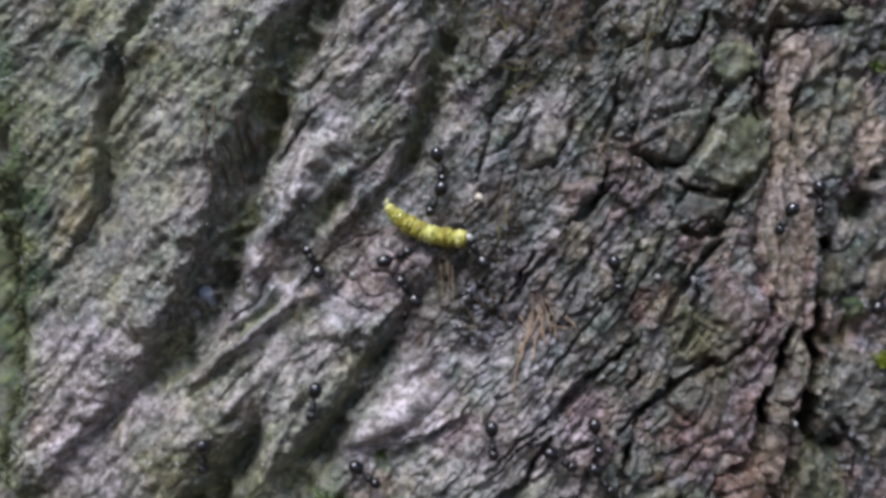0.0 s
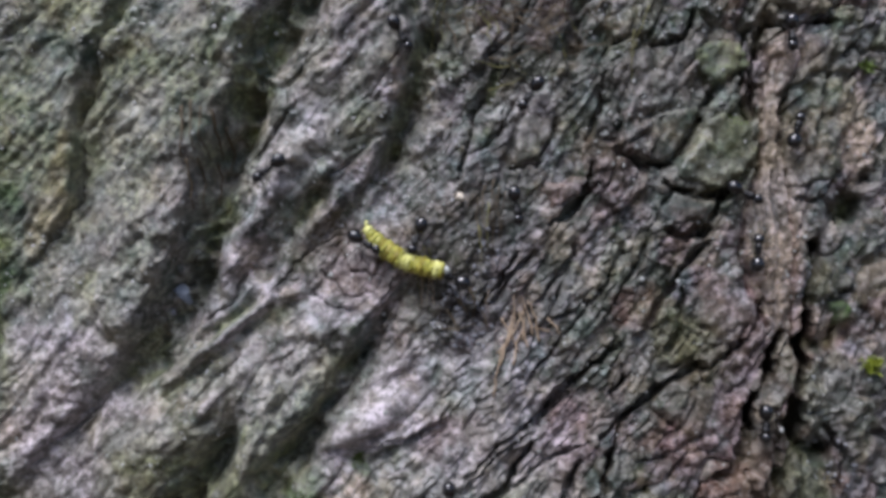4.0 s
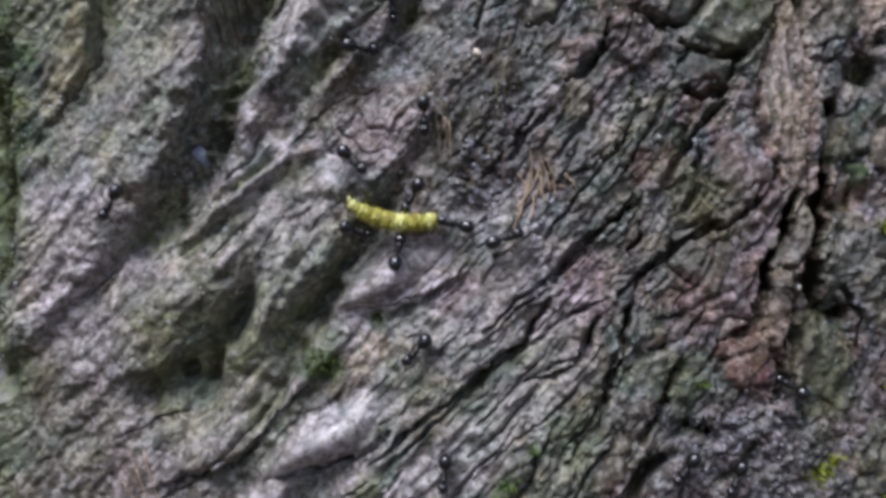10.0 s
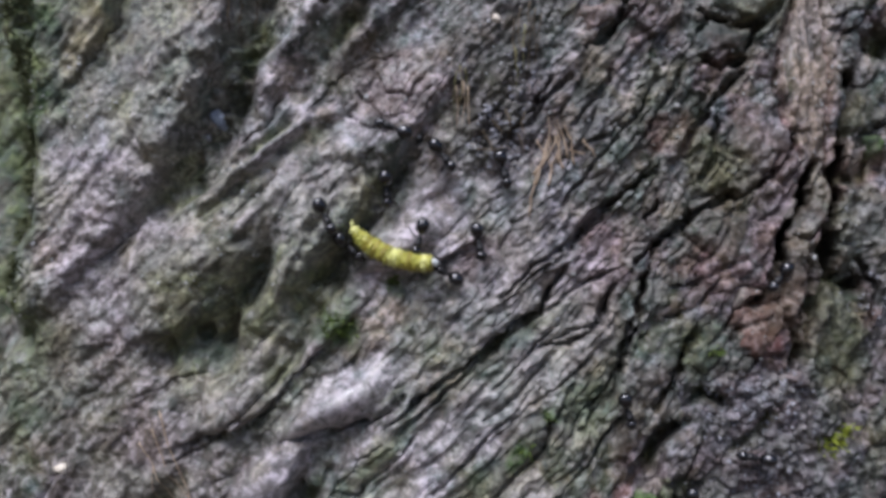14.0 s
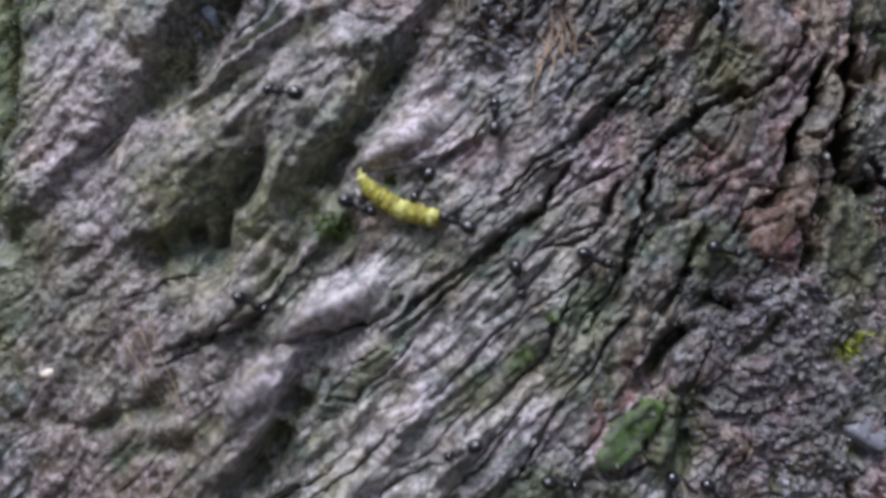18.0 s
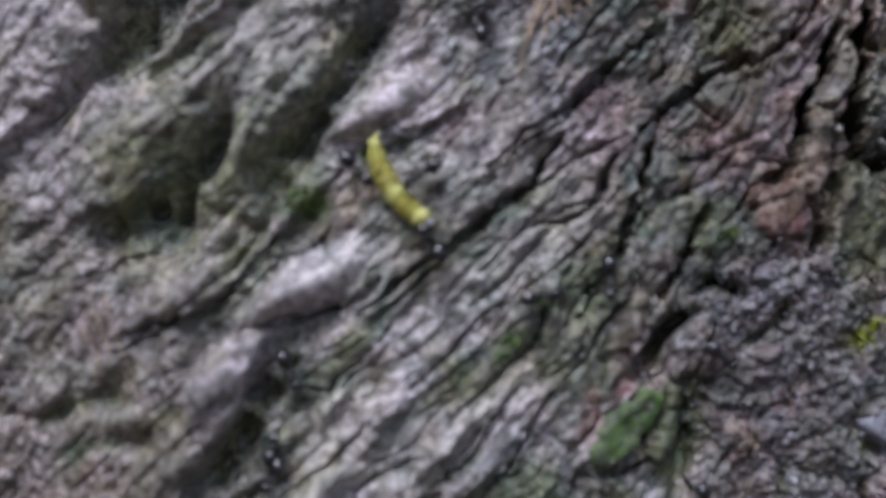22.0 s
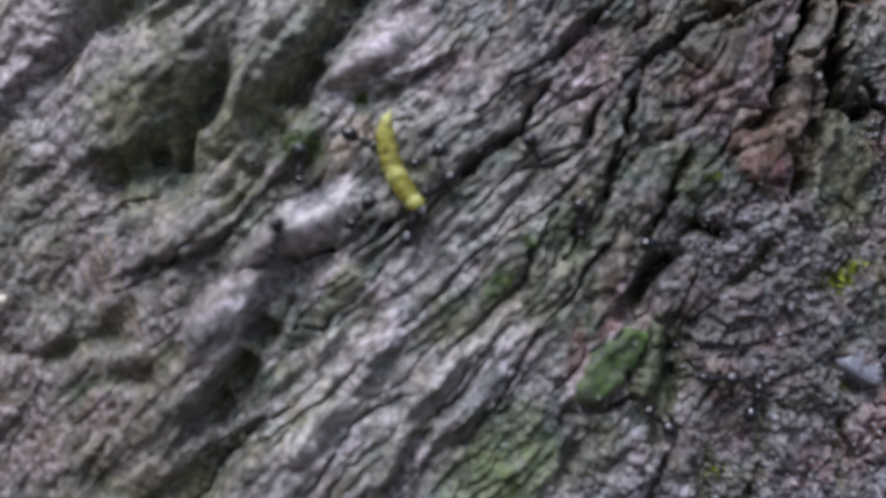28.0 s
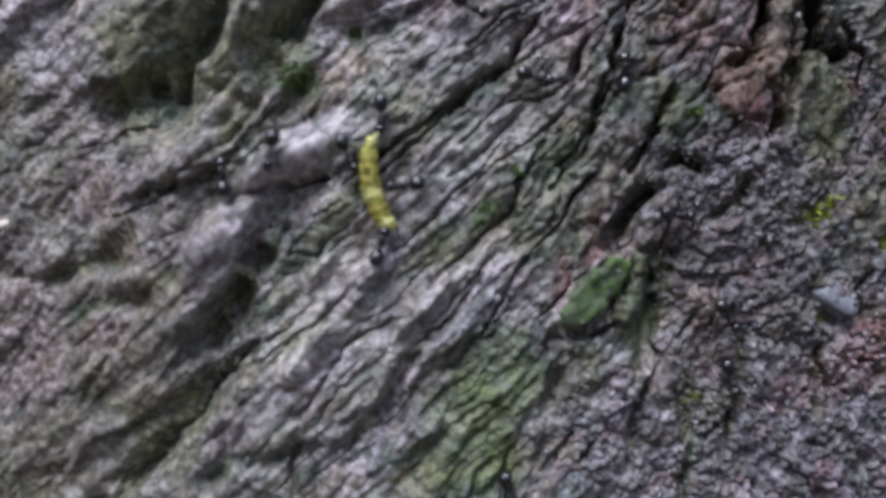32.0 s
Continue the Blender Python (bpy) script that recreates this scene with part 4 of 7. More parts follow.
crack(0.35, 1.1, (1.5, -56.9), (-2.6, -61.2), (-6.7, -64.1))
crack(0.45, 2.3, (23.0, -14.8), (19.2, -18.5), (16.1, -21.5), (13.1, -23.7), (9.8, -26.0), (5.7, -29.6))
crack(0.6, 2.8, (13.9, -26.7), (12.8, -28.9), (10.2, -31.7), (6.6, -33.3), (3.5, -37.0), (0.5, -39.2), (-2.4, -41.3), (-6.1, -44.0), (-9.8, -47.2))
valley(0.8, 1.3, (10.2, -31.8), (5.7, -35.1), (1.3, -39.0))
crack(0.55, 2.4, (15.0, -25.7), (13.0, -28.6), (10.2, -32.3), (6.2, -34.4), (3.3, -38.0), (-0.7, -41.6), (-4.3, -44.5), (-8.4, -48.1))
crack(0.7, 3.0, (20.7, -29.0), (19.5, -30.8), (17.3, -34.1))
crack(0.35, 1.5, (18.0, -33.4), (13.1, -35.0), (10.2, -37.0))
crack(0.6, 2.6, (20.1, -30.4), (18.8, -33.3), (15.9, -35.7), (11.0, -36.5))
crack(0.6, 2.8, (26.4, -22.3), (25.4, -26.8), (24.1, -30.1), (23.0, -33.1), (21.4, -36.8), (20.5, -39.4), (18.4, -42.5), (15.0, -45.7))
crack(0.6, 2.8, (24.8, -26.7), (23.8, -33.8), (21.2, -38.5), (20.2, -41.4), (18.3, -44.3), (15.8, -47.2))
crack(0.8, 3.6, (38.1, -15.9), (32.2, -18.1), (28.3, -20.8), (25.4, -23.6), (23.3, -25.6))
crack(0.35, 1.6, (21.1, -26.6), (16.9, -28.6))
crack(0.6, 2.8, (31.8, -33.6), (30.0, -37.0), (28.3, -41.1), (26.8, -44.8))
crack(0.6, 2.8, (32.3, -34.2), (30.1, -37.8), (28.4, -42.5))
crack(0.55, 2.2, (15.0, -40.8), (11.9, -46.2), (10.6, -50.4), (7.8, -53.5), (3.7, -57.6))
crack(0.5, 2.2, (21.5, -45.6), (19.8, -48.1), (17.0, -51.9), (14.2, -54.7), (11.4, -58.9), (8.8, -63.3), (6.0, -67.5), (3.2, -70.9))
crack(0.4, 1.7, (6.2, -45.6), (2.8, -49.4), (0.1, -52.9), (-2.7, -55.6))
crack(0.35, 1.3, (17.4, -37.6), (13.9, -40.2), (9.7, -43.4), (6.3, -47.0))
crack(0.35, 1.3, (13.0, -32.8), (8.9, -37.1), (4.0, -41.5))
crack(0.35, 1.2, (11.0, -38.5), (6.9, -42.8), (3.4, -46.4))
crack(0.35, 1.3, (9.9, -55.4), (5.8, -59.7), (1.7, -63.9))
valley(0.9, 3.2, (30.3, -47.1), (26.3, -50.2), (24.6, -54.0))
crack(0.5, 2.0, (18.6, -59.4), (16.8, -61.6), (15.1, -63.7))
crack(0.7, 2.6, (18.7, -65.1), (21.6, -65.9), (25.1, -63.6))
valley(0.8, 2.2, (28.3, -56.4), (28.8, -61.4), (28.1, -66.4))
crack(0.3, 0.8, (-14.3, 0.7), (-12.9, -3.4), (-9.6, -6.0), (-5.9, -5.3), (-2.7, -1.3))
crack(0.3, 0.8, (-11.0, 0.7), (-9.4, -2.7), (-6.1, -3.1), (-3.9, 0.2))
crack(0.3, 0.8, (-16.2, -1.5), (-14.8, -5.9), (-11.5, -7.8), (-7.8, -7.5))
crack(0.3, 0.7, (-1.0, 1.7), (-2.6, -2.8), (-4.9, -6.4))
crack(0.3, 0.8, (-18.1, -3.3), (-15.8, -0.4), (-12.1, 1.8), (-7.7, 2.5))
crack(0.5, 2.0, (43.8, 29.7), (43.2, 21.9), (44.1, 15.7))
crack(0.4, 1.6, (47.7, 28.2), (47.0, 18.9), (47.7, 8.7))
crack(0.4, 1.6, (49.5, 15.8), (48.6, 8.0), (48.8, 0.9))
crack(0.4, 1.6, (45.9, 0.2), (45.5, -5.3), (46.6, -10.0))
# the rough side: blocks, deep upright cracks, holes
crack(0.5, 2.0, (26.0, -12.1), (23.0, -15.5), (20.7, -17.7), (17.7, -20.9), (14.3, -24.1))
crack(0.45, 1.9, (14.6, -0.6), (11.6, -3.6), (9.8, -7.0), (5.7, -9.6))
crack(0.6, 2.6, (38.1, 0.5), (36.2, -1.5), (33.8, -5.1), (31.6, -8.1), (30.5, -11.4))
crack(0.5, 2.4, (22.6, 8.1), (19.5, 4.5), (16.1, 3.1))
crack(0.6, 2.6, (26.4, -17.0), (25.1, -19.6))
crack(0.4, 1.6, (41.7, -14.0), (37.7, -17.0), (35.4, -22.3), (32.2, -26.8))
crack(0.4, 1.6, (39.3, -26.9), (35.4, -27.6), (32.2, -30.6))
crack(0.5, 2.2, (44.2, -2.9), (45.6, -7.5), (44.8, -10.9), (40.9, -14.7))
crack(0.45, 1.8, (35.4, -6.4), (34.6, -11.7), (33.0, -14.7))
crack(0.4, 1.5, (26.8, -0.5), (24.5, -4.3), (21.4, -7.3), (19.2, -11.8))
crack(0.4, 1.5, (30.7, 1.1), (28.3, -3.5), (25.3, -7.2))
crack(0.4, 1.4, (20.7, 0.2), (17.7, -4.3), (15.4, -7.3))
crack(0.4, 1.4, (19.9, -10.3), (16.9, -14.0), (13.9, -17.7))
crack(1.3, 17.0, (53.7, 0.8), (53.1, -7.0), (52.4, -13.2), (51.2, -19.4), (49.8, -25.5), (47.9, -33.2), (47.1, -37.8))
crack(1.0, 10.0, (48.4, -12.1), (47.6, -15.9), (45.4, -19.7), (43.8, -23.9), (41.7, -27.0))
crack(1.3, 6.5, (44.9, -19.8), (44.0, -25.7), (42.4, -28.7), (40.1, -30.4))
crack(0.9, 5.0, (43.6, -30.1), (44.0, -32.9), (45.8, -36.1), (45.1, -39.4))
crack(0.6, 2.6, (47.7, -23.3), (47.0, -29.1), (45.8, -35.0))
crack(0.45, 1.8, (39.2, -24.5), (35.5, -26.5), (31.8, -27.8), (28.8, -28.6))
crack(0.4, 1.8, (31.1, -29.2), (28.9, -32.5), (25.3, -33.0))
crack(0.4, 1.6, (37.8, -31.1), (36.4, -34.0), (33.4, -36.3))
crack(0.5, 2.0, (36.6, -44.1), (32.8, -42.8), (30.6, -44.3))
valley(0.8, 2.6, (31.3, -42.1), (33.9, -43.1), (36.6, -44.1))
crack(0.5, 2.2, (12.5, -0.5), (8.9, -6.3), (6.3, -9.4))
crack(0.5, 2.2, (27.0, -12.4), (22.7, -15.6), (19.5, -17.7), (16.6, -20.0), (14.7, -23.8))
crack(0.4, 1.5, (13.3, -24.9), (9.4, -27.6), (4.8, -31.6))
crack(0.4, 1.5, (18.6, -27.5), (12.4, -31.1), (7.1, -33.2))
crack(0.5, 2.0, (7.8, 21.0), (6.4, 17.2), (5.6, 12.0), (4.5, 9.4))
crack(0.5, 2.0, (17.7, 16.8), (16.2, 14.0), (14.5, 11.0), (11.8, 10.4))
crack(0.5, 2.4, (23.0, 11.1), (21.0, 6.4), (18.7, 4.9))
crack(0.9, 3.6, (39.3, 21.9), (37.6, 18.0), (35.8, 14.2), (33.5, 11.2), (29.3, 11.1), (25.8, 12.8))
crack(0.9, 3.6, (32.5, 8.8), (33.7, 7.6), (38.1, 6.3), (42.2, 7.6), (44.7, 10.7))
crack(0.8, 3.6, (47.1, 32.1), (45.7, 28.2), (44.9, 23.5), (45.0, 18.1))
crack(0.7, 3.2, (32.8, 2.8), (35.6, 2.0), (38.8, 2.4))
crack(0.5, 2.4, (41.0, 6.8), (38.9, 3.4))
crack(0.5, 2.0, (31.6, 4.6), (33.4, 7.3))
valley(1.2, 2.4, (21.4, 35.4), (20.5, 29.3), (19.7, 24.8))
crack(0.5, 2.0, (30.3, 27.2), (35.1, 28.8), (36.8, 31.9))
crack(0.5, 1.8, (29.4, 16.4), (31.8, 18.8), (35.0, 19.5))
valley(1.1, 3.2, (-0.7, 34.5), (-0.4, 29.3), (0.7, 26.3))
valley(0.7, 2.4, (10.1, 24.8), (9.3, 22.9), (7.8, 18.7))
crack(0.6, 3.2, (47.1, 31.0), (51.8, 30.5), (56.1, 30.8))
crack(0.4, 1.5, (14.0, 32.3), (11.7, 28.5), (8.6, 25.5))
crack(0.4, 1.5, (24.7, 23.3), (23.1, 18.0), (22.3, 14.2))
crack(0.4, 1.5, (28.7, 25.6), (27.0, 19.5), (26.2, 15.7))
crack(0.35, 1.2, (11.6, 19.5), (10.0, 15.7), (7.7, 12.7))
crack(0.5, 2.2, (51.8, 29.1), (50.8, 23.6), (49.1, 18.1), (49.4, 13.4))
crack(0.5, 2.0, (56.1, 27.7), (55.1, 21.4), (54.2, 13.5))
valley(1.7, 6.0, (56.7, 4.3), (59.2, 4.8), (60.1, 8.0))
valley(1.0, 3.6, (56.7, -11.6), (60.1, -11.2))
valley(0.9, 3.2, (60.5, 8.8), (62.7, 10.4))
crack(0.35, 1.3, (52.4, -8.7), (57.5, -6.9), (61.0, -6.1))
crack(0.4, 1.6, (66.3, -0.5), (65.4, -6.8), (63.6, -11.6))
valley(1.6, 6.0, (50.6, -27.7), (53.6, -27.5), (55.8, -26.8))
valley(0.9, 3.4, (51.2, -13.1), (54.7, -13.3), (58.2, -12.7))
crack(0.5, 2.0, (55.8, -24.1), (58.4, -28.8), (57.5, -34.2))
crack(0.5, 2.0, (52.4, -27.1), (51.6, -33.3), (52.4, -37.2))
# broken ledges and pits of the gritty foot
valley(1.0, 2.0, (29.0, -57.1), (29.5, -62.1), (28.5, -67.1), (27.9, -72.1))
valley(0.9, 1.6, (18.7, -67.9), (17.0, -72.9), (16.4, -77.8), (14.8, -84.2))
valley(0.8, 1.6, (42.3, -63.4), (40.9, -69.2), (40.3, -75.0), (38.1, -80.8))
valley(0.8, 1.6, (51.8, -66.3), (51.1, -72.2), (52.0, -76.6))
valley(0.8, 1.4, (34.8, -69.2), (33.5, -75.0), (34.3, -80.7), (33.3, -86.4))
valley(1.2, 1.8, (50.9, -63.4), (55.0, -64.5), (59.0, -63.3))
crack(0.6, 2.0, (58.9, -57.4), (56.5, -59.6), (57.4, -63.3))
crack(0.5, 1.8, (51.7, -64.8), (51.8, -69.2), (53.5, -72.9))
crack(0.7, 2.4, (19.6, -77.8), (17.9, -80.6), (16.2, -82.8))
crack(0.7, 2.4, (22.2, -79.2), (20.4, -81.7))
valley(0.8, 2.0, (17.3, -68.6), (16.3, -72.9), (16.0, -76.4))
crack(0.5, 1.6, (28.9, -67.1), (31.1, -69.3), (28.3, -75.0))
valley(0.8, 2.0, (29.0, -73.5), (27.6, -78.5), (27.0, -83.5))
crack(0.5, 1.8, (36.1, -59.2), (34.7, -62.1), (32.9, -65.7))
crack(0.5, 1.8, (37.8, -61.3), (36.6, -64.6))
crack(0.5, 1.6, (41.0, -72.8), (38.8, -76.4), (35.8, -79.3))
crack(0.5, 1.8, (50.4, -78.8), (52.9, -79.5), (55.2, -78.1))
valley(0.8, 1.8, (42.7, -44.6), (40.5, -48.3), (36.7, -50.5))
crack(0.5, 1.4, (9.7, -81.4), (7.7, -83.5), (7.0, -86.3))
crack(0.5, 1.6, (11.8, -80.0), (11.2, -82.8), (12.0, -87.0))
crack(0.5, 1.4, (34.3, -79.3), (33.6, -83.6), (33.0, -87.9))
crack(0.5, 1.4, (56.7, -69.3), (61.7, -69.3))
bulge(-16.6, -44.2, 9.8, 3.6, 28, 2.6)
bulge(-8.1, -23.2, 8.8, 3.3, 32, 1.6)
bulge(-25.9, -55.0, 7.0, 3.0, 58, 1.0)
crack(1.1, 2.4, (50.4, -26.6), (53.1, -27.7), (57.0, -27.2))
crack(1.1, 2.6, (62.8, -26.2), (67.0, -27.2), (70.5, -27.5))
valley(1.6, 1.4, (57.2, -28.5), (56.0, -32.5))
tone_patch("red", 56.8, -31.0, 2.2, 3.6, 0, 0.8)
tone_patch("red", 57.3, -12.4, 4.8, 1.3, 8, 0.75)
tone_patch("red", 50.6, -12.5, 1.0, 5.0, 8, 0.75)
tone_patch("tan", 61.6, -28.6, 1.0, 3.6, 8, 0.8)
tone_patch("tan", 53.5, -8.0, 0.9, 3.0, 0, 0.6)
tone_patch("wet", -16.6, -44.2, 3.0, 9.0, -62, 1.0)
crack(1.3, 3.2, (28.7, -47.9), (26.4, -50.3), (25.1, -52.1), (23.9, -54.5))
valley(1.4, 2.2, (29.7, -53.4), (30.5, -56.6), (30.1, -60.7), (28.8, -65.2))
tone_patch("red", 25.3, -52.6, 1.6, 3.4, -28, 0.75)
tone_patch("red", 36.6, -61.5, 0.8, 3.2, -20, 0.8)
valley(3.2, 2.0, (-35.0, -32.3), (-32.4, -35.8), (-30.0, -40.2))
valley(1.8, 1.8, (-22.3, -36.0), (-23.7, -39.5), (-25.7, -42.9))
tone_patch("algae", -32.8, -35.0, 4.0, 5.5, 25, 0.85)
tone_patch("red", 50.4, -13.7, 1.3, 5.5, 8, 0.8)
tone_patch("red", 48.6, -21.3, 1.5, 5.5, 14, 0.7)
tone_patch("red", 45.7, -29.7, 1.6, 5.0, 14, 0.7)
slab(0.5, (48.4, -14.0, 1.3), (48.2, -10.6, 1.6), (47.1, -6.7, 2.4), (46.9, -1.3, 3.2), (47.1, 4.1, 2.7), (48.0, 9.5, 1.6), (48.1, 16.4, 1.2), (48.0, 24.1, 1.0), (48.6, 32.0, 0.6))
crack(0.6, 1.6, (-7.1, -43.3), (-10.5, -45.9), (-14.7, -47.6), (-18.9, -47.9), (-23.7, -49.0))
crack(0.5, 1.3, (3.1, -21.0), (-1.4, -24.6), (-6.3, -26.5), (-12.6, -27.4))
# the mossy side falls away from the near face
back = np.clip((-54.5 - GX - 0.15 * np.clip(GZ + 10, 0, 60) - 0.16 * np.clip(-GZ - 16, 0, 60) + 1.8 * octaves(GX / 7, GZ / 7, 3, 190)) / 7.0, 0, 1)
back *= np.clip((170 - np.abs(GZ + 30)) / 60, 0, 1) * np.clip((GX + 150) / 60, 0, 1)
MASK["algae"][...] = np.maximum(MASK["algae"], back * np.clip(0.8 + 0.5 * octaves(GX / 4, GZ / 4, 2, 197), 0, 1))
MASK["moss"][...] = np.maximum(MASK["moss"], 0.35 * back * np.clip(0.6 + octaves(GX / 5, GZ / 5, 2, 195), 0, 1))
HEIGHT -= 7.0 * back * back * (3 - 2 * back)
HEIGHT[:] = np.where(HEIGHT < 0, -12.0 * np.tanh(-HEIGHT / 12.0), HEIGHT)
# away from the near side the stem goes on with broad furrows
away = np.clip((np.hypot(np.maximum(np.abs(GX) - 71, 0), np.maximum(np.maximum(GZ - 44, -104 - GZ), 0))) / 60, 0, 1)
HEIGHT += away * 6 * grained(80, 160, 30, 2, 61)
FLARE = 90 * np.exp(-np.clip((GZ + EYE / MM) / 120, 0, 9))
FLARE = FLARE - 90 * math.exp(-EYE / MM / 120) * (np.abs(GZ) < 1e9)


def on_trunk(x, z, h):
    """The world's place of a point of the bark: x round the stem, z up it, h out of it, in mm."""
    a = (x - XC) / RADIUS
    return (XC + (RADIUS + h) * np.sin(a)) * MM, (NEAR + RADIUS - (RADIUS + h) * np.cos(a)) * MM, EYE + z * MM


def height_at(x, z, over=0.0):
    """The bark's height at a place, or its mean over a square of that half width."""
    k, i = np.searchsorted(AZ, z), np.searchsorted(AX, x)
    n = int(over / FINE)
    return float(HEIGHT[max(k - n, 0) : k + n + 1, max(i - n, 0) : i + n + 1].mean())


def footing(x, z, over=1.6):
    """The level on which legs stand: between the mean and the highest points round a place."""
    k, i, n = np.searchsorted(AZ, z), np.searchsorted(AX, x), int(over / FINE)
    square = HEIGHT[max(k - n, 0) : k + n + 1, max(i - n, 0) : i + n + 1]
    return float(0.3 * square.mean() + 0.7 * square.max())


def part(name, bm, mat, parent=None, label="", smooth=True):
    mesh = bpy.data.meshes.new(name)
    bm.to_mesh(mesh)
    bm.free()
    mesh.materials.append(mat)
    mesh.shade_smooth() if smooth else mesh.shade_flat()
    ob = new(name, mesh)
    ob.parent = parent
    return tagged(ob, label)


def sheet_mesh(name, x, y, z, mat):
    """A mesh over a grid of places."""
    rows, cols = x.shape
    mesh = bpy.data.meshes.new(name)
    mesh.vertices.add(rows * cols)
    mesh.vertices.foreach_set("co", np.stack([x, y, z], -1).astype(np.float32).ravel())
    n = np.arange(rows * cols).reshape(rows, cols)
    quads = np.stack([n[:-1, :-1], n[:-1, 1:], n[1:, 1:], n[1:, :-1]], -1).reshape(-1, 4)
    mesh.loops.add(quads.size)
    mesh.loops.foreach_set("vertex_index", quads.ravel().astype(np.int32))
    mesh.polygons.add(len(quads))
    mesh.polygons.foreach_set("loop_start", np.arange(0, quads.size, 4, dtype=np.int32))
    mesh.update(calc_edges=True)
    mesh.materials.append(mat)
    mesh.shade_smooth()
    return mesh


def layers(mesh, masks):
    for name, parts in (("growth", ("algae", "moss", "pale")), ("under", ("red", "tan", "grit")), ("soil", ("dark", "wet", "rough"))):
        attribute = mesh.color_attributes.new(name, "FLOAT_COLOR", "POINT")
        attribute.data.foreach_set("color", np.stack([*(masks[p] for p in parts), np.ones_like(masks["red"])], -1).astype(np.float32).ravel())


trunk = tagged(new("tree_trunk"), "old tree trunk with furrowed grey-brown bark, algae and moss", "tree trunk", kind="structure")
# deep fissures of the rough side run in at a slant
LEAN_IN = 0.55 * rough_side * np.clip(-HEIGHT - 0.8, 0, 9) * (away == 0)
bark_mesh = sheet_mesh("bark", *on_trunk(GX + LEAN_IN, GZ, HEIGHT + FLARE), BARK)
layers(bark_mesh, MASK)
bark = new("bark", bark_mesh)
bark.parent = trunk

# the stem's upper end, far out of sight, is closed
bm = bmesh.new()
bmesh.ops.create_circle(bm, cap_ends=True, segments=64, radius=(RADIUS + 4) * MM)
top = part("stem_end", bm, SOIL, trunk)
top.location = (XC * MM, (NEAR + RADIUS) * MM, EYE + (AZ[-1] - 2) * MM)

bm = bmesh.new()
bmesh.ops.create_grid(bm, x_segments=60, y_segments=60, size=60)
for v in bm.verts:
    v.co.z = 0.02 * noise.noise(v.co * 0.6)
ground = part("ground", bm, SOIL)
tagged(ground, "dark brown forest soil round the foot of the tree", "ground", kind="structure")

# ---- pieces of bark that lie on the stem like scales ----
def flake(name, label, thick, tint, *outline):
    """A scale of bark with that outline, thickness and tint, a sheet that dips into the stem at its edge."""
    points = list(outline)
    k, i = window(points, 1.5)
    k, i = slice(k.start, k.stop, 2), slice(i.start, i.stop, 2)
    x, z = WX[k, i], WZ[k, i]
    inside, near = np.zeros(x.shape, bool), np.full(x.shape, 1e9)
    for (ax, az), (bx, bz) in zip(points, points[1:] + points[:1]):
        n = math.dist((ax, az), (bx, bz))
        t = np.clip(((x - ax) * (bx - ax) + (z - az) * (bz - az)) / (n * n), 0, 1)
        near = np.minimum(near, np.hypot(x - ax - t * (bx - ax), z - az - t * (bz - az)))
        if az != bz:
            inside ^= ((az > z) != (bz > z)) & (x < (bx - ax) * (z - az) / (bz - az) + ax)
    deep = np.where(inside, near, -near) + 0.3 * octaves(GX[k, i] / 1.1, GZ[k, i] / 1.1, 3, 35)
    low = HEIGHT[k, i]
    level = np.median(low[inside])
    rise = np.clip(deep / 0.6, -1, 1)
    top = 0.45 * low + 0.55 * level + thick * np.sin(rise * math.pi / 2) + 0.30 * octaves(GX[k, i] / 1.6, GZ[k, i] / 1.6, 3, 33)
    top = np.where(deep < -0.25, low - 1.0, top)
    mesh = sheet_mesh(name, *on_trunk(GX[k, i], GZ[k, i], top), BARK)
    masks = {key: layer[k, i].copy() for key, layer in MASK.items()}
    for key, value in tint.items():
        masks[key] = np.maximum(masks[key], value * np.clip(deep * 2 + 0.7, 0, 1))
    layers(mesh, masks)
    bm = bmesh.new()
    bm.from_mesh(mesh)
    flat = deep.ravel()
    bmesh.ops.delete(bm, geom=[v for n, v in enumerate(bm.verts) if flat[n] < -0.7], context="VERTS")
    bm.to_mesh(mesh)
    bm.free()
    mesh.shade_smooth()
    ob = new(name, mesh)
    ob.parent = trunk
    HEIGHT[k, i] = np.where(deep > 0, np.maximum(low, top), low)
    return tagged(ob, label)


flake("bark_scale", "thick round grey-green bark scale", 0.9, {'algae': 0.7}, (36.3, 15.1), (40.4, 18.6), (44.7, 17.1), (45.9, 12.8), (43.8, 8.5), (39.0, 7.5), (34.4, 9.3), (34.0, 11.2))
flake("bark_scale", "cracked grey-green bark scale", 0.45, {'algae': 0.4}, (25.8, 13.9), (29.1, 19.8), (34.6, 22.0), (38.4, 19.4), (35.9, 15.1), (32.9, 11.6), (29.7, 11.8))
flake("bark_scale", "small flat grey bark scale", 0.6, {'grit': 0.3, 'algae': 0.3}, (32.0, 5.8), (36.8, 7.1), (40.7, 5.7), (38.8, 3.3), (33.3, 3.3))
flake("bark_scale", "brown overhanging bark scale", 1.4, {'tan': 0.4, 'algae': 0.3}, (48.5, 35.2), (54.9, 35.8), (55.8, 32.5), (52.3, 31.0), (48.2, 32.3))
flake("bark_scale", "long grey-green bark scale", 1.0, {'algae': 0.4}, (52.8, 23.1), (57.4, 24.0), (58.4, 16.1), (56.4, 8.2), (51.8, 8.1), (52.3, 15.2))
flake("bark_scale", "broad pale brown bark scale", 0.9, {'tan': 0.25}, (47.6, 28.1), (55.6, 29.4), (59.2, 24.9), (52.6, 23.7), (48.3, 20.3))
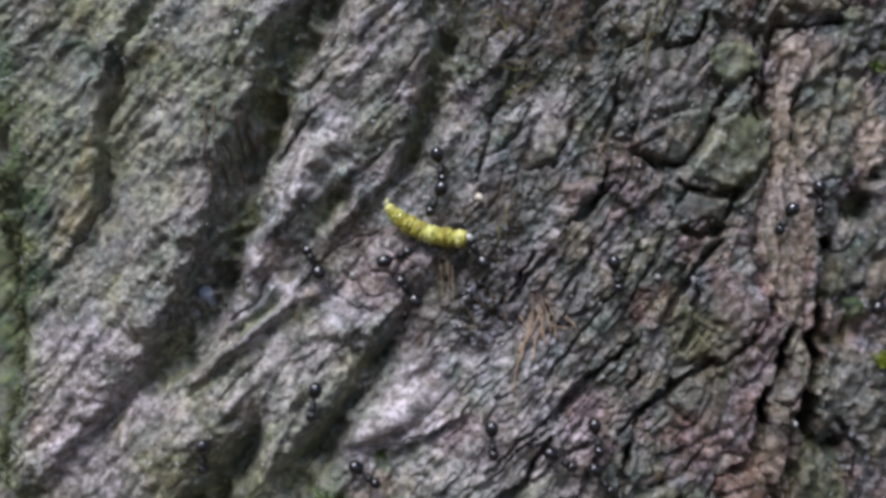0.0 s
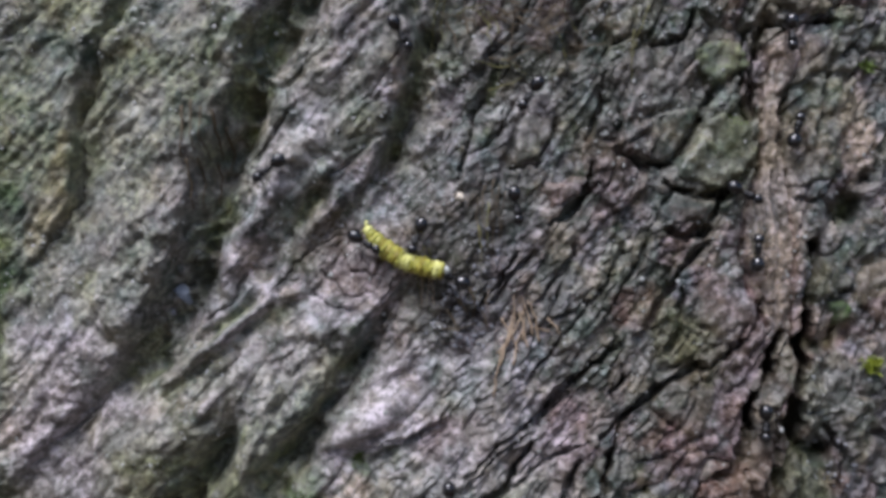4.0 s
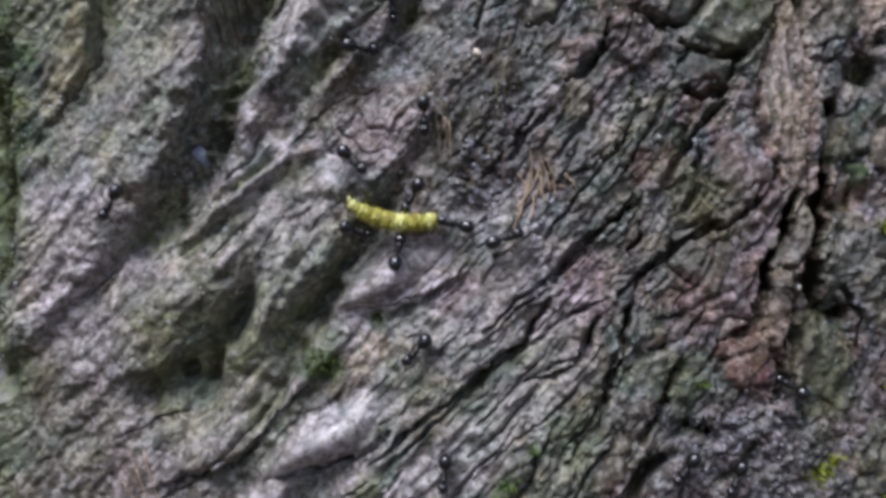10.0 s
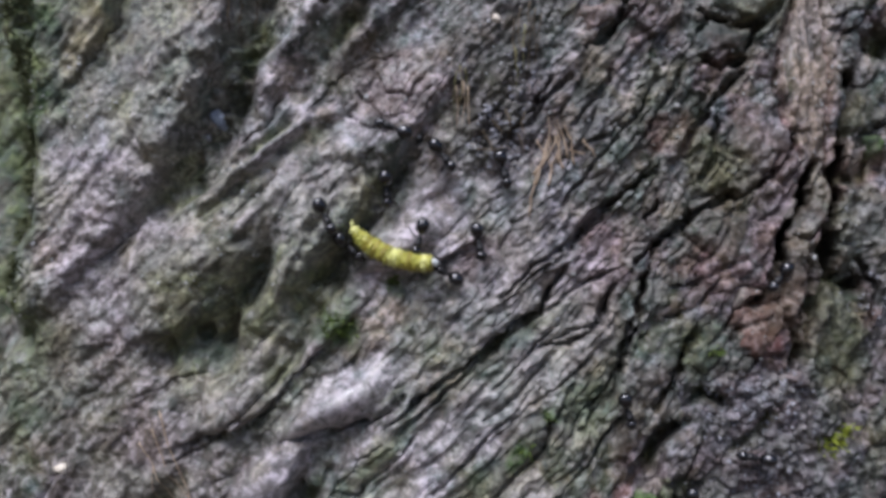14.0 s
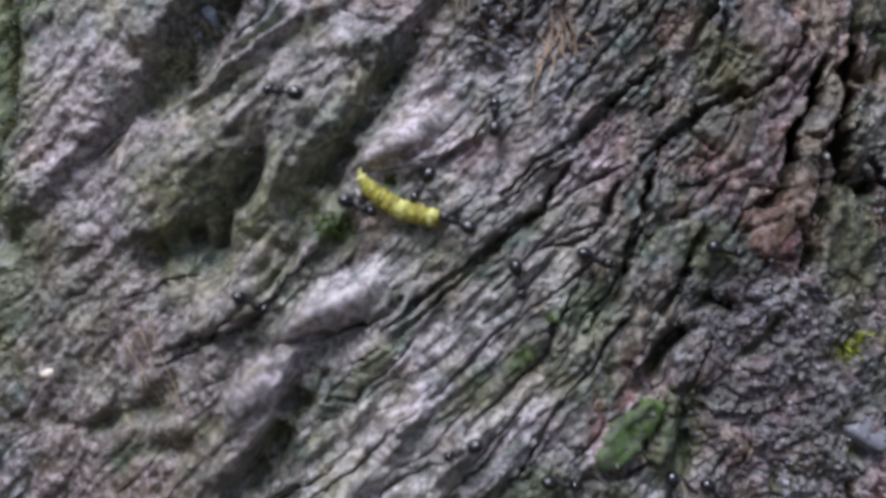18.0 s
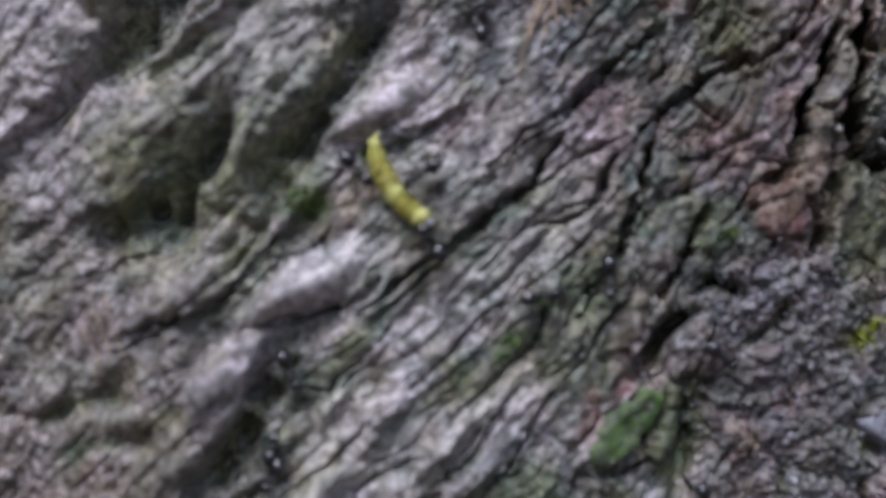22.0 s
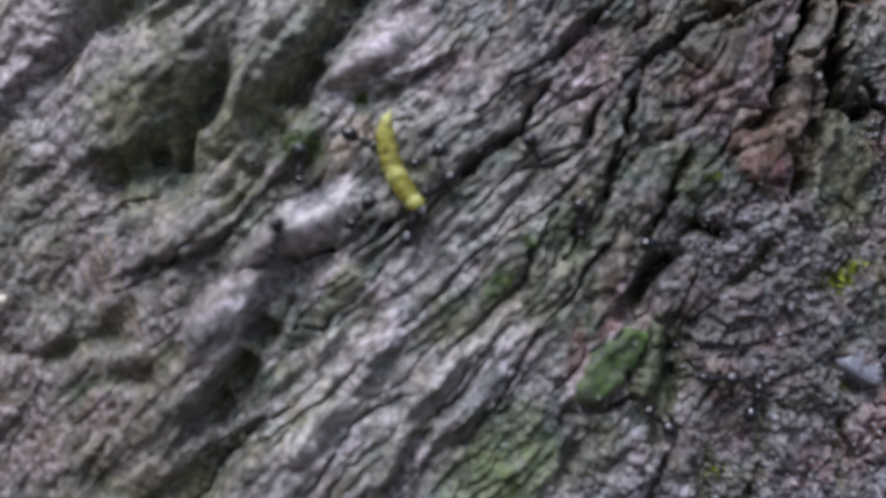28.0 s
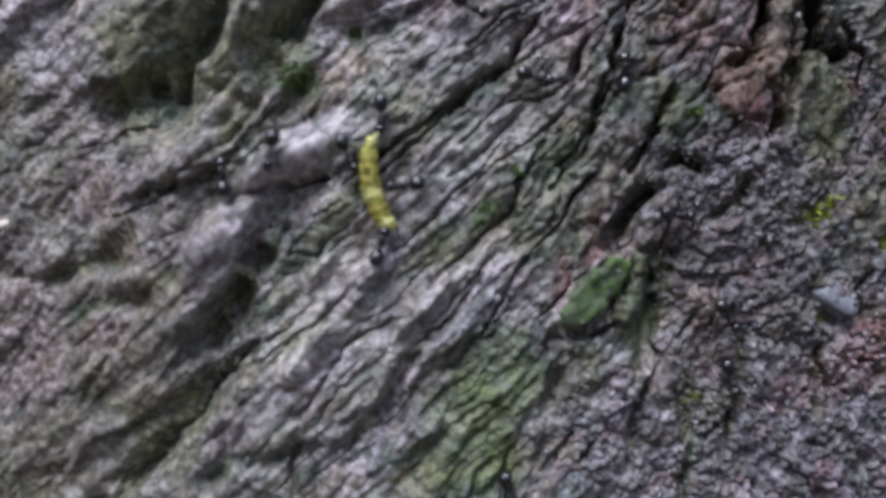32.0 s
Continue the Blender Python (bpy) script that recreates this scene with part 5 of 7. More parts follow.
flake("bark_scale", "narrow red-brown bark splinter", 0.8, {'red': 0.7}, (45.9, -22.3), (47.3, -25.4), (45.9, -31.5), (44.2, -36.2), (42.7, -33.4), (44.0, -26.8))
flake("bark_scale", "mossy green triangular bark flake", 1.6, {'moss': 0.95, 'algae': 0.4}, (19.0, -64.8), (17.5, -63.2), (18.6, -60.0), (20.5, -57.8), (23.8, -56.0), (26.2, -56.2), (25.9, -58.5), (23.8, -62.0), (21.6, -64.5))
flake("bark_scale", "dark teal-green bark ridge beside the mossy flake", 1.9, {'algae': 0.9, 'moss': 0.2}, (26.5, -55.9), (28.4, -53.5), (29.3, -55.3), (29.1, -59.1), (28.3, -63.0), (26.5, -64.5), (24.8, -63.6), (24.6, -62.0), (26.6, -58.5))
flake("bark_scale", "dark red-brown bark scale", 1.3, {'red': 1.0}, (37.7, -36.0), (38.6, -32.6), (42.4, -30.3), (45.6, -29.4), (46.3, -33.6), (43.9, -36.9), (40.4, -37.6))
flake("bark_scale", "pinkish brown bark scale", 0.7, {'red': 0.4}, (30.9, -27.2), (35.3, -23.4), (42.6, -22.5), (41.0, -27.5), (35.7, -29.2))
flake("bark_scale", "grey-green rounded bark scale", 0.7, {'algae': 0.4}, (47.0, -33.9), (51.1, -32.7), (54.5, -36.1), (53.0, -40.0), (47.4, -39.5))
flake("bark_scale", "small brown bark chip", 0.8, {'tan': 0.35}, (18.1, -82.1), (19.5, -78.5), (21.5, -79.0), (19.9, -82.3))
flake("bark_scale", "dark grey bark scale", 1.1, {'algae': 0.3}, (31.6, -36.0), (34.9, -34.1), (35.7, -38.7), (33.1, -41.0), (31.1, -39.2))
flake("bark_scale", "red-brown flat bark scale", 0.6, {'red': 0.3}, (32.7, -21.9), (36.7, -18.1), (42.4, -19.1), (43.2, -24.6), (37.4, -27.4), (33.0, -26.1))
flake("bark_scale", "rounded grey-green bark knob", 0.80, {'algae': 0.4}, (11.9, 15.3), (13.5, 17.1), (17.1, 17.1), (16.5, 14.2), (14.5, 11.2), (11.9, 11.6))
flake("bark_scale", "small purplish brown bark block", 0.80, {'red': 0.35}, (16.0, 8.1), (18.7, 9.6), (21.8, 10.2), (20.6, 6.2), (18.7, 4.9), (16.4, 5.5))
flake("bark_scale", "flat grey bark block with a cracked edge", 0.50, {'grit': 0.3}, (25.5, 24.1), (28.7, 26.2), (34.7, 26.3), (35.9, 21.9), (31.8, 19.4), (27.0, 18.0), (24.7, 20.2))
flake("bark_scale", "olive mossy bark knob", 1.20, {'algae': 0.85, 'moss': 0.25}, (36.7, 26.9), (40.0, 28.9), (43.7, 28.2), (43.9, 25.1), (40.8, 22.5), (37.5, 23.3))
flake("bark_scale", "grey-brown square bark block", 0.70, {'tan': 0.15}, (37.1, -5.0), (41.7, -4.1), (44.8, -7.1), (44.4, -10.5), (40.1, -11.9), (37.3, -10.2))
flake("bark_scale", "olive-brown bark block beside the fissure", 0.90, {'algae': 0.45}, (53.7, -0.9), (59.2, -0.3), (61.0, -4.6), (58.4, -6.5), (53.7, -7.6))
flake("bark_scale", "pinkish ribbed bark slab", 0.90, {'red': 0.3, 'tan': 0.2}, (62.0, -2.2), (65.9, -1.5), (66.6, -10.0), (63.6, -11.2), (61.5, -8.5))
flake("bark_scale", "small green mossy bark knob", 1.00, {'moss': 0.7, 'algae': 0.8}, (56.7, -7.3), (60.1, -6.9), (60.5, -9.7), (57.9, -11.2), (56.2, -9.7))
flake("bark_scale", "grey-brown bark block between slanting cracks", 0.70, {'tan': 0.1}, (26.1, -33.2), (30.6, -33.3), (30.2, -36.6), (27.6, -41.4), (24.1, -41.1), (22.6, -38.3))
flake("bark_scale", "pale brown bark block beside the mossy flake", 0.70, {'tan': 0.25}, (21.7, -45.6), (23.9, -42.9), (25.9, -45.8), (24.6, -50.0), (22.0, -52.2), (19.3, -52.4), (18.5, -49.6))
flake("bark_scale", "dull green bark block", 0.80, {'algae': 0.7}, (32.4, -33.6), (35.4, -32.0), (36.7, -36.2), (34.9, -39.7), (32.2, -39.3))
flake("bark_scale", "pinkish brown bark slab", 0.60, {'red': 0.45}, (32.5, -25.0), (38.4, -23.3), (39.9, -25.2), (35.5, -26.9), (32.7, -27.6))
flake("bark_scale", "small pinkish bark block", 0.70, {'red': 0.3}, (29.0, -29.1), (32.4, -28.6), (32.8, -31.3), (28.9, -32.5), (26.3, -32.3))
flake("bark_scale", "broad grey-green bark block under the red scale", 0.80, {'algae': 0.4}, (48.0, -28.7), (53.2, -27.6), (54.8, -35.2), (50.6, -38.9), (48.3, -35.7))
flake("bark_scale", "brown bark chip on the gritty foot", 0.80, {'red': 0.45, 'tan': 0.3}, (34.3, -59.3), (37.2, -59.2), (37.7, -62.0), (35.6, -64.2), (33.7, -62.4))
flake("bark_scale", "smooth grey bark slab beside the mossy flake", 0.70, {'pale': 0.25}, (13.0, -57.4), (16.5, -54.8), (17.4, -57.3), (15.9, -60.8), (13.0, -61.5), (12.0, -59.6))
flake("bark_scale", "narrow brown bark chip on end", 0.80, {'tan': 0.3, 'red': 0.3}, (19.8, -78.7), (21.8, -79.2), (20.6, -82.6), (18.4, -82.1))
flake("bark_scale", "dark brown bark chip in the grit", 0.70, {'dark': 0.4}, (30.4, -69.3), (34.1, -67.8), (35.3, -70.7), (32.0, -73.5), (29.7, -72.8))
flake("bark_scale", "lumpy grey bark crust", 0.70, {'grit': 0.5}, (43.2, -67.8), (48.6, -66.3), (50.3, -70.7), (46.4, -74.3), (42.5, -72.9))

# ---- small things that lie or grow on the bark ----
def place_on(x, z, lift=0.0, over=0.3):
    return Vector(on_trunk(x, z, height_at(x, z, over) + lift))


def lump(name, label, category, x, z, size, mat, seed, facets=0):
    """A small rough stone or bead, its size in mm along, up and out; facets: how many broken faces it has."""
    bm = bmesh.new()
    bmesh.ops.create_icosphere(bm, subdivisions=3 if facets else 2, radius=1.0)
    dice = random.Random(seed)
    cuts = [(Vector((dice.gauss(0, 1), dice.gauss(0, 1), dice.gauss(0, 1))).normalized(), dice.uniform(0.5, 0.8)) for _ in range(facets)]
    for v in bm.verts:
        for way, reach in cuts:
            over = v.co.dot(way) - reach
            if over > 0:
                v.co -= way * over
        v.co *= 1 + 0.65 * noise.noise(v.co * 1.2 + Vector((seed * 3.1, 0, 0))) + 0.2 * noise.noise(v.co * 3)
        v.co = Vector((v.co.x * size[0], v.co.y * size[2], v.co.z * size[1])) * MM
    ob = part(name, bm, mat, None, label, smooth=size[0] < 0.7 or size[0] > 1.5)
    ob.location = place_on(x, z, (-0.45 if facets else -0.1) * size[2])
    ob.rotation_euler = (0, radians(30 if facets else seed * 23), 0)
    return tagged(ob, "", category)


def tube(bm, points, thick, sides=5):
    """A tapering thread through the points, in metres."""
    rings = []
    for n, p in enumerate(points):
        way = (points[min(n + 1, len(points) - 1)] - points[max(n - 1, 0)]).normalized()
        side = way.cross(Vector((0, 1, 0.01))).normalized()
        up = side.cross(way)
        r = thick * (1 - 0.6 * n / (len(points) - 1))
        rings.append([bm.verts.new(p + r * (math.cos(a) * side + math.sin(a) * up)) for a in (2 * math.pi * s / sides for s in range(sides))])
    for a, b in zip(rings, rings[1:]):
        for s in range(sides):
            bm.faces.new((a[s], a[(s + 1) % sides], b[(s + 1) % sides], b[s]))
    bm.faces.new(rings[0][::-1])
    bm.faces.new(rings[-1])


STRAW = plain_material("dry_straw", (0.25, 0.175, 0.115), (0.50, 0.385, 0.265), 500, 0.6, 0.3)
ROOT = plain_material("dark_fibre", (0.06, 0.045, 0.03), (0.16, 0.12, 0.07), 500, 0.8, 0.3)
GRASS = plain_material("withered_green_fibre", (0.12, 0.11, 0.035), (0.25, 0.24, 0.09), 500, 0.7, 0.3)
CREAM = plain_material("cream_grain", (0.55, 0.47, 0.36), (0.80, 0.72, 0.60), 900, 0.55, 0.2)
SLATE = plain_material("blue_grey_chip", (0.13, 0.155, 0.20), (0.27, 0.31, 0.38), 900, 0.45, 0.3)
QUARTZ = plain_material("pale_grey_stone", (0.12, 0.125, 0.145), (0.33, 0.335, 0.375), 700, 0.5, 0.5, 0.0003)
MOSS = plain_material("yellow_green_moss", (0.10, 0.15, 0.012), (0.34, 0.38, 0.03), 600, 0.6)
GREEN_MOSS = plain_material("fresh_green_moss", (0.06, 0.10, 0.018), (0.16, 0.22, 0.04), 600, 0.6)
OLIVE_MOSS = plain_material("dull_olive_moss", (0.065, 0.074, 0.03), (0.115, 0.126, 0.055), 400, 0.8)
GRAIN = plain_material("mineral_grain", (0.06, 0.06, 0.065), (0.42, 0.42, 0.46), 300, 0.3)


def fibres(label, mat, thick, *threads):
    """A tuft of dry threads; each thread is a part, given by places on the bark."""
    dice = random.Random(len(threads) * 31 + int(abs(threads[0][0][0]) * 10))
    tuft = tagged(new("fibre_tuft"), label, "plant fibre", "tufts of dry fibre on the bark")
    tuft.location = place_on(*threads[0][0])
    for thread in threads:
        bm = bmesh.new()
        line = []
        for (ax, az), (bx, bz) in zip(thread, thread[1:]):
            for s in range(4):
                f = s / 4
                line.append(place_on(ax + f * (bx - ax) + dice.uniform(-0.08, 0.08), az + f * (bz - az), 0.35 + dice.uniform(0, 0.25), 0.8))
        line.append(place_on(*thread[-1], 0.2, 0.8))
        tube(bm, [p - tuft.location for p in line], thick * dice.uniform(0.8, 1.25) * MM)
        part("thread", bm, mat, tuft)
    return tuft


def moss_tuft(label, x, z, spread, count, mat, seed):
    """A cushion of many small pointed moss leaves."""
    dice = random.Random(seed)
    bm = bmesh.new()
    base = place_on(x, z)
    for _ in range(count):
        a, r = dice.uniform(0, 2 * math.pi), spread * math.sqrt(dice.random()) * dice.uniform(0.5, 1.1)
        root = place_on(x + r * math.cos(a), z + 0.8 * r * math.sin(a), -0.1) - base
        way = Vector((dice.uniform(-1, 1), -dice.uniform(0.4, 1.1), dice.uniform(-0.5, 1.1))).normalized()
        long, wide = dice.uniform(0.7, 1.7) * MM, dice.uniform(0.10, 0.2) * MM
        side = way.cross(Vector((dice.uniform(-1, 1), dice.uniform(-1, 1), 0.3))).normalized() * wide
        mid = root + way * long * 0.5
        tip = root + way * long + Vector((0, 0, -0.2 * long))
        keel = way.cross(side).normalized() * wide * 0.5
        q = [bm.verts.new(p) for p in (root - side * 0.4, root + side * 0.4, mid + side, mid + keel, mid - side, tip)]
        for f in ((0, 1, 3), (1, 2, 3), (0, 3, 4), (2, 5, 3), (3, 5, 4)):
            bm.faces.new([q[n] for n in f])
    ob = part("moss_tuft", bm, mat, None, label)
    ob.location = base
    return tagged(ob, "", "moss", "moss tufts on the bark")


lump("seed_grain", "tiny round cream-coloured grain stuck on the bark", "grain", 4.9, 6.8, (0.62, 0.6, 0.6), CREAM, 1)
lump("stone_chip", "small blue-grey chip lodged in a bark furrow", "stone", -32.7, -6.0, (1.45, 0.9, 0.95), SLATE, 2)
lump("pale_stone", "pale grey angular stone lodged in the rough bark", "stone", 54.2, -61.0, (2.9, 1.9, 2.0), QUARTZ, 3, 9)
lump("seed_grain", "tiny whitish bead on the pale bark", "grain", -52.2, -52.7, (0.9, 1.2, 0.8), CREAM, 4)
lump("pale_stone", "small grey stone chip among bark scales", "stone", 52.2, -67.0, (0.8, 0.7, 0.8), QUARTZ, 5)
lump("stone_chip", "tiny pale chip below the blue-grey one", "stone", -34.2, -8.6, (0.45, 0.4, 0.4), QUARTZ, 6)
fibres("loose tuft of dry tan straw threads", STRAW, 0.165, [(9.0, -19.3), (9.5, -15.9), (10.3, -12.6)], [(10.0, -15.2), (11.3, -10.7), (12.1, -8.0)], [(9.8, -13.7), (11.7, -11.4), (13.3, -8.1)], [(16.5, -10.9), (15.2, -10.6), (14.2, -10.3)], [(14.4, -11.5), (14.0, -9.2), (12.9, -6.2)], [(15.2, -12.3), (14.8, -9.2), (13.7, -6.9)], [(10.9, -12.9), (12.1, -9.2), (11.8, -6.1)], [(13.6, -13.0), (13.1, -10.0), (12.5, -7.7)], [(12.9, -12.2), (13.4, -9.2), (12.4, -5.8)], [(10.2, -9.1), (11.6, -11.4), (12.5, -13.7)], [(16.3, -9.2), (17.5, -10.4), (17.9, -11.6)], [(11.7, -15.2), (12.3, -12.2), (13.3, -10.3)])
fibres("upright bunch of straw-coloured threads on dark debris", STRAW, 0.11, [(-0.3, -2.2), (-0.1, -4.9), (-0.2, -7.9)], [(0.6, -1.5), (0.8, -4.5), (0.4, -7.5)], [(1.2, -2.2), (1.2, -5.2), (1.4, -7.5)], [(0.1, 0.0), (0.5, -2.2), (0.2, -4.5)])
fibres("tuft of dark withered fibres", ROOT, 0.12, [(9.3, 9.0), (9.0, 6.0), (8.4, 2.2)], [(10.0, 8.2), (9.8, 5.2), (10.2, 1.4)], [(8.1, 8.3), (7.7, 5.2), (8.2, 1.5)], [(10.8, 7.5), (10.4, 4.5), (9.9, 0.7)], [(7.3, 6.7), (7.0, 3.7), (7.3, 0.7)], [(9.6, 7.1), (9.2, 3.7), (9.0, -0.8)])
fibres("thin yellow-green withered plant threads", GRASS, 0.1, [(0.1, 0.5), (0.4, -2.1), (-0.0, -5.0)], [(0.8, 0.1), (1.1, -2.8), (1.2, -5.8)], [(-0.3, -0.2), (-0.7, -3.5), (-0.4, -6.5)], [(7.2, 3.1), (7.6, 0.1), (7.5, -2.1)], [(8.7, 6.0), (8.3, 3.1), (8.5, 0.1)])
fibres("tangle of brown rootlets under the ridge", ROOT, 0.11, [(7.6, 28.6), (10.6, 27.1), (15.2, 26.8)], [(9.1, 30.9), (12.2, 29.4), (16.8, 30.2)], [(11.3, 24.9), (14.4, 26.4), (17.5, 25.7)], [(12.2, 31.7), (11.8, 27.9), (11.3, 24.1)], [(16.8, 31.7), (16.0, 27.9), (16.7, 24.9)], [(13.7, 29.4), (16.7, 27.9), (19.8, 28.7)])
dice = random.Random(11)
tangle = []
for _ in range(34):
    ax, az, turn = 12.1 + dice.gauss(0, 4.2), 28.9 + dice.gauss(0, 3.2), dice.uniform(0, math.pi)
    line = [(ax, az)]
    for _ in range(3):
        turn += dice.uniform(-0.7, 0.7)
        line.append((line[-1][0] + 1.6 * math.cos(turn), line[-1][1] + 1.6 * math.sin(turn)))
    tangle.append(line)
fibres("matted clump of thin brown rootlets and debris", ROOT, 0.13, *tangle[:24])
fibres("loose dull-green threads over brown debris", GRASS, 0.10, *tangle[24:])
fibres("thin upright brown splinters in a furrow", ROOT, 0.18, [(-30.3, 11.6), (-30.1, 8.6), (-30.3, 5.3)], [(-29.1, 12.0), (-28.8, 8.6), (-29.1, 5.6)], [(-27.6, 11.6), (-27.3, 8.6), (-27.4, 6.0)], [(-30.8, 18.4), (-30.5, 14.7), (-30.9, 11.7)], [(-29.6, 19.2), (-29.5, 15.4), (-29.2, 12.4)], [(-28.3, 18.4), (-28.4, 14.6), (-28.1, 11.6)], [(-27.0, 18.0), (-26.9, 14.6), (-27.2, 12.0)], [(-26.0, 16.1), (-26.0, 13.1), (-26.3, 10.1)])
fibres("thin reddish withered stalk", STRAW, 0.1, [(-41.9, -48.9), (-39.8, -51.8), (-38.3, -55.3), (-36.9, -58.1)], [(-39.8, -51.8), (-39.9, -55.3), (-39.4, -58.1)])
fibres("thin curved reddish stalks lying on the smooth bark", STRAW, 0.1, [(-39.0, -44.8), (-37.1, -50.7), (-34.8, -55.9), (-33.7, -58.5)], [(-39.9, -47.1), (-37.8, -53.0), (-34.4, -56.6)])
fibres("yellow-green hanging moss threads", GRASS, 0.1, [(2.0, 33.1), (1.5, 29.4), (1.1, 26.0)], [(3.1, 33.2), (2.5, 30.1), (2.7, 27.1)], [(28.0, 28.8), (27.6, 25.0), (28.2, 20.4)], [(29.7, 31.9), (28.4, 28.1), (27.6, 23.5)])
fibres("tangle of short black rootlets in dark debris", ROOT, 0.17, [(3.0, -8.0), (4.1, -9.5), (4.5, -11.7)], [(6.1, -5.1), (6.8, -7.3), (6.4, -9.5)], [(7.5, -7.3), (8.2, -9.5), (8.6, -11.0)], [(2.3, -10.4), (4.5, -10.6), (6.7, -9.9)], [(4.2, -6.5), (5.3, -7.6), (6.0, -9.1)], [(8.7, -5.4), (8.3, -6.9), (8.6, -8.4)])
moss_tuft("bright yellow-green moss tuft on the bark", 62.6, -16.6, 1.6, 110, MOSS, 1)
moss_tuft("bright yellow-green moss tuft on the bark", 61.4, 24.9, 1.3, 70, GREEN_MOSS, 2)
moss_tuft("bright yellow-green moss tuft on the bark", 51.4, -50.0, 2.0, 120, MOSS, 3)
moss_tuft("bright yellow-green moss tuft on the bark", 53.4, -48.3, 1.2, 60, MOSS, 13)
moss_tuft("bright yellow-green moss tuft on the bark", 60.9, -54.2, 1.6, 90, MOSS, 4)
moss_tuft("bright yellow-green moss tuft on the bark", 52.7, -63.4, 0.9, 40, MOSS, 5)
moss_tuft("bright yellow-green moss tuft on the bark", 35.3, -73.4, 0.9, 30, MOSS, 6)
moss_tuft("bright yellow-green moss tuft on the bark", 62.3, -16.2, 1.3, 70, MOSS, 7)
moss_tuft("bright yellow-green moss tuft on the bark", 63.3, -37.5, 1.8, 90, MOSS, 8)
moss_tuft("bright yellow-green moss tuft on the bark", 64.9, -39.8, 1.9, 100, MOSS, 40)
moss_tuft("bright yellow-green moss tuft on the bark", 65.6, -43.4, 1.8, 90, MOSS, 41)
moss_tuft("bright yellow-green moss tuft on the bark", 67.8, -17.4, 1.4, 60, MOSS, 42)
moss_tuft("bright yellow-green moss tuft on the bark", 67.3, -42.5, 1.6, 80, MOSS, 9)
moss_tuft("fresh green moss tuft in a bark furrow", -15.7, -33.9, 2.3, 170, GREEN_MOSS, 10)
moss_tuft("fresh green moss tuft in a bark furrow", -8.7, -28.0, 1.1, 40, GREEN_MOSS, 12)
moss_tuft("fresh green moss tuft in a bark furrow", 22.9, -60.1, 2.4, 160, GREEN_MOSS, 14)
moss_tuft("fresh green moss tuft in a bark furrow", 25.7, -57.9, 1.8, 110, GREEN_MOSS, 15)
moss_tuft("fresh green moss tuft in a bark furrow", 9.6, -75.1, 1.6, 50, GREEN_MOSS, 16)
moss_tuft("fresh green moss tuft in a bark furrow", 8.4, -49.8, 1.0, 24, GREEN_MOSS, 17)
moss_tuft("fresh green moss tuft in a bark furrow", 11.5, -45.5, 0.8, 20, GREEN_MOSS, 18)
moss_tuft("fresh green moss tuft in a bark furrow", 42.0, 17.1, 1.2, 60, GREEN_MOSS, 19)
moss_tuft("fresh green moss tuft in a bark furrow", 33.8, -37.0, 1.3, 50, GREEN_MOSS, 20)
moss_tuft("dull olive-green moss cushion on the trunk's mossy side", -59.7, 9.1, 3.4, 170, OLIVE_MOSS, 30)
moss_tuft("dull olive-green moss cushion on the trunk's mossy side", -59.4, 2.2, 3.4, 170, OLIVE_MOSS, 31)
moss_tuft("dull olive-green moss cushion on the trunk's mossy side", -59.0, -2.4, 3.4, 170, OLIVE_MOSS, 32)
moss_tuft("dull olive-green moss cushion on the trunk's mossy side", -59.7, -8.5, 3.4, 170, OLIVE_MOSS, 33)
moss_tuft("dull olive-green moss cushion on the trunk's mossy side", -60.0, -14.7, 3.4, 170, OLIVE_MOSS, 34)
moss_tuft("dull olive-green moss cushion on the trunk's mossy side", -59.8, -20.8, 3.4, 170, OLIVE_MOSS, 35)
moss_tuft("dull olive-green moss cushion on the trunk's mossy side", -60.2, -27.0, 3.4, 170, OLIVE_MOSS, 36)

# loose mineral grains caught in the rough bark at the foot of the red scales
dice = random.Random(5)
shape = bmesh.new()
bmesh.ops.create_icosphere(shape, subdivisions=1, radius=1.0)
corners, faces = [v.co.copy() for v in shape.verts], [[v.index for v in f.verts] for f in shape.faces]
shape.free()
grains, grain_faces = [], []
while len(grains) < len(corners) * 4200:
    gx, gz = dice.uniform(-5, 70), dice.uniform(-102, 12)
    k, i = np.searchsorted(AZ, gz), np.searchsorted(AX, gx)
    if MASK["grit"][k, i] < dice.uniform(0.25, 1.0) or HEIGHT[k, i] < -2.5:
        continue
    at, r = place_on(gx, gz, 0.05, 0.0), dice.uniform(0.11, 0.28) * dice.choice((1, 1, 1.6)) * MM
    squash = Vector((dice.uniform(0.6, 1.3), dice.uniform(0.6, 1.2), dice.uniform(0.6, 1.3)))
    n = len(grains)
    grains += [at + Vector((c.x * squash.x, c.y * squash.y, c.z * squash.z)) * r * dice.uniform(0.8, 1.15) for c in corners]
    grain_faces += [[n + v for v in f] for f in faces]
mesh = bpy.data.meshes.new("mineral_grit")
mesh.from_pydata(grains, [], grain_faces)
mesh.materials.append(GRAIN)
tagged(new("mineral_grit", mesh), "scattered pale and grey mineral grains caught in the bark", "grit", kind="stuff")

# pale lichen specks, also standing in for glints over all the bark, thicker in patches
dice = random.Random(9)
LICHEN_GLINT = plain_material("lichen_glint", (0.24, 0.25, 0.23), (0.52, 0.52, 0.51), 400, 0.5)
specks, speck_faces = [], []
patches = octaves(GX / 7, GZ / 7, 3, 270)
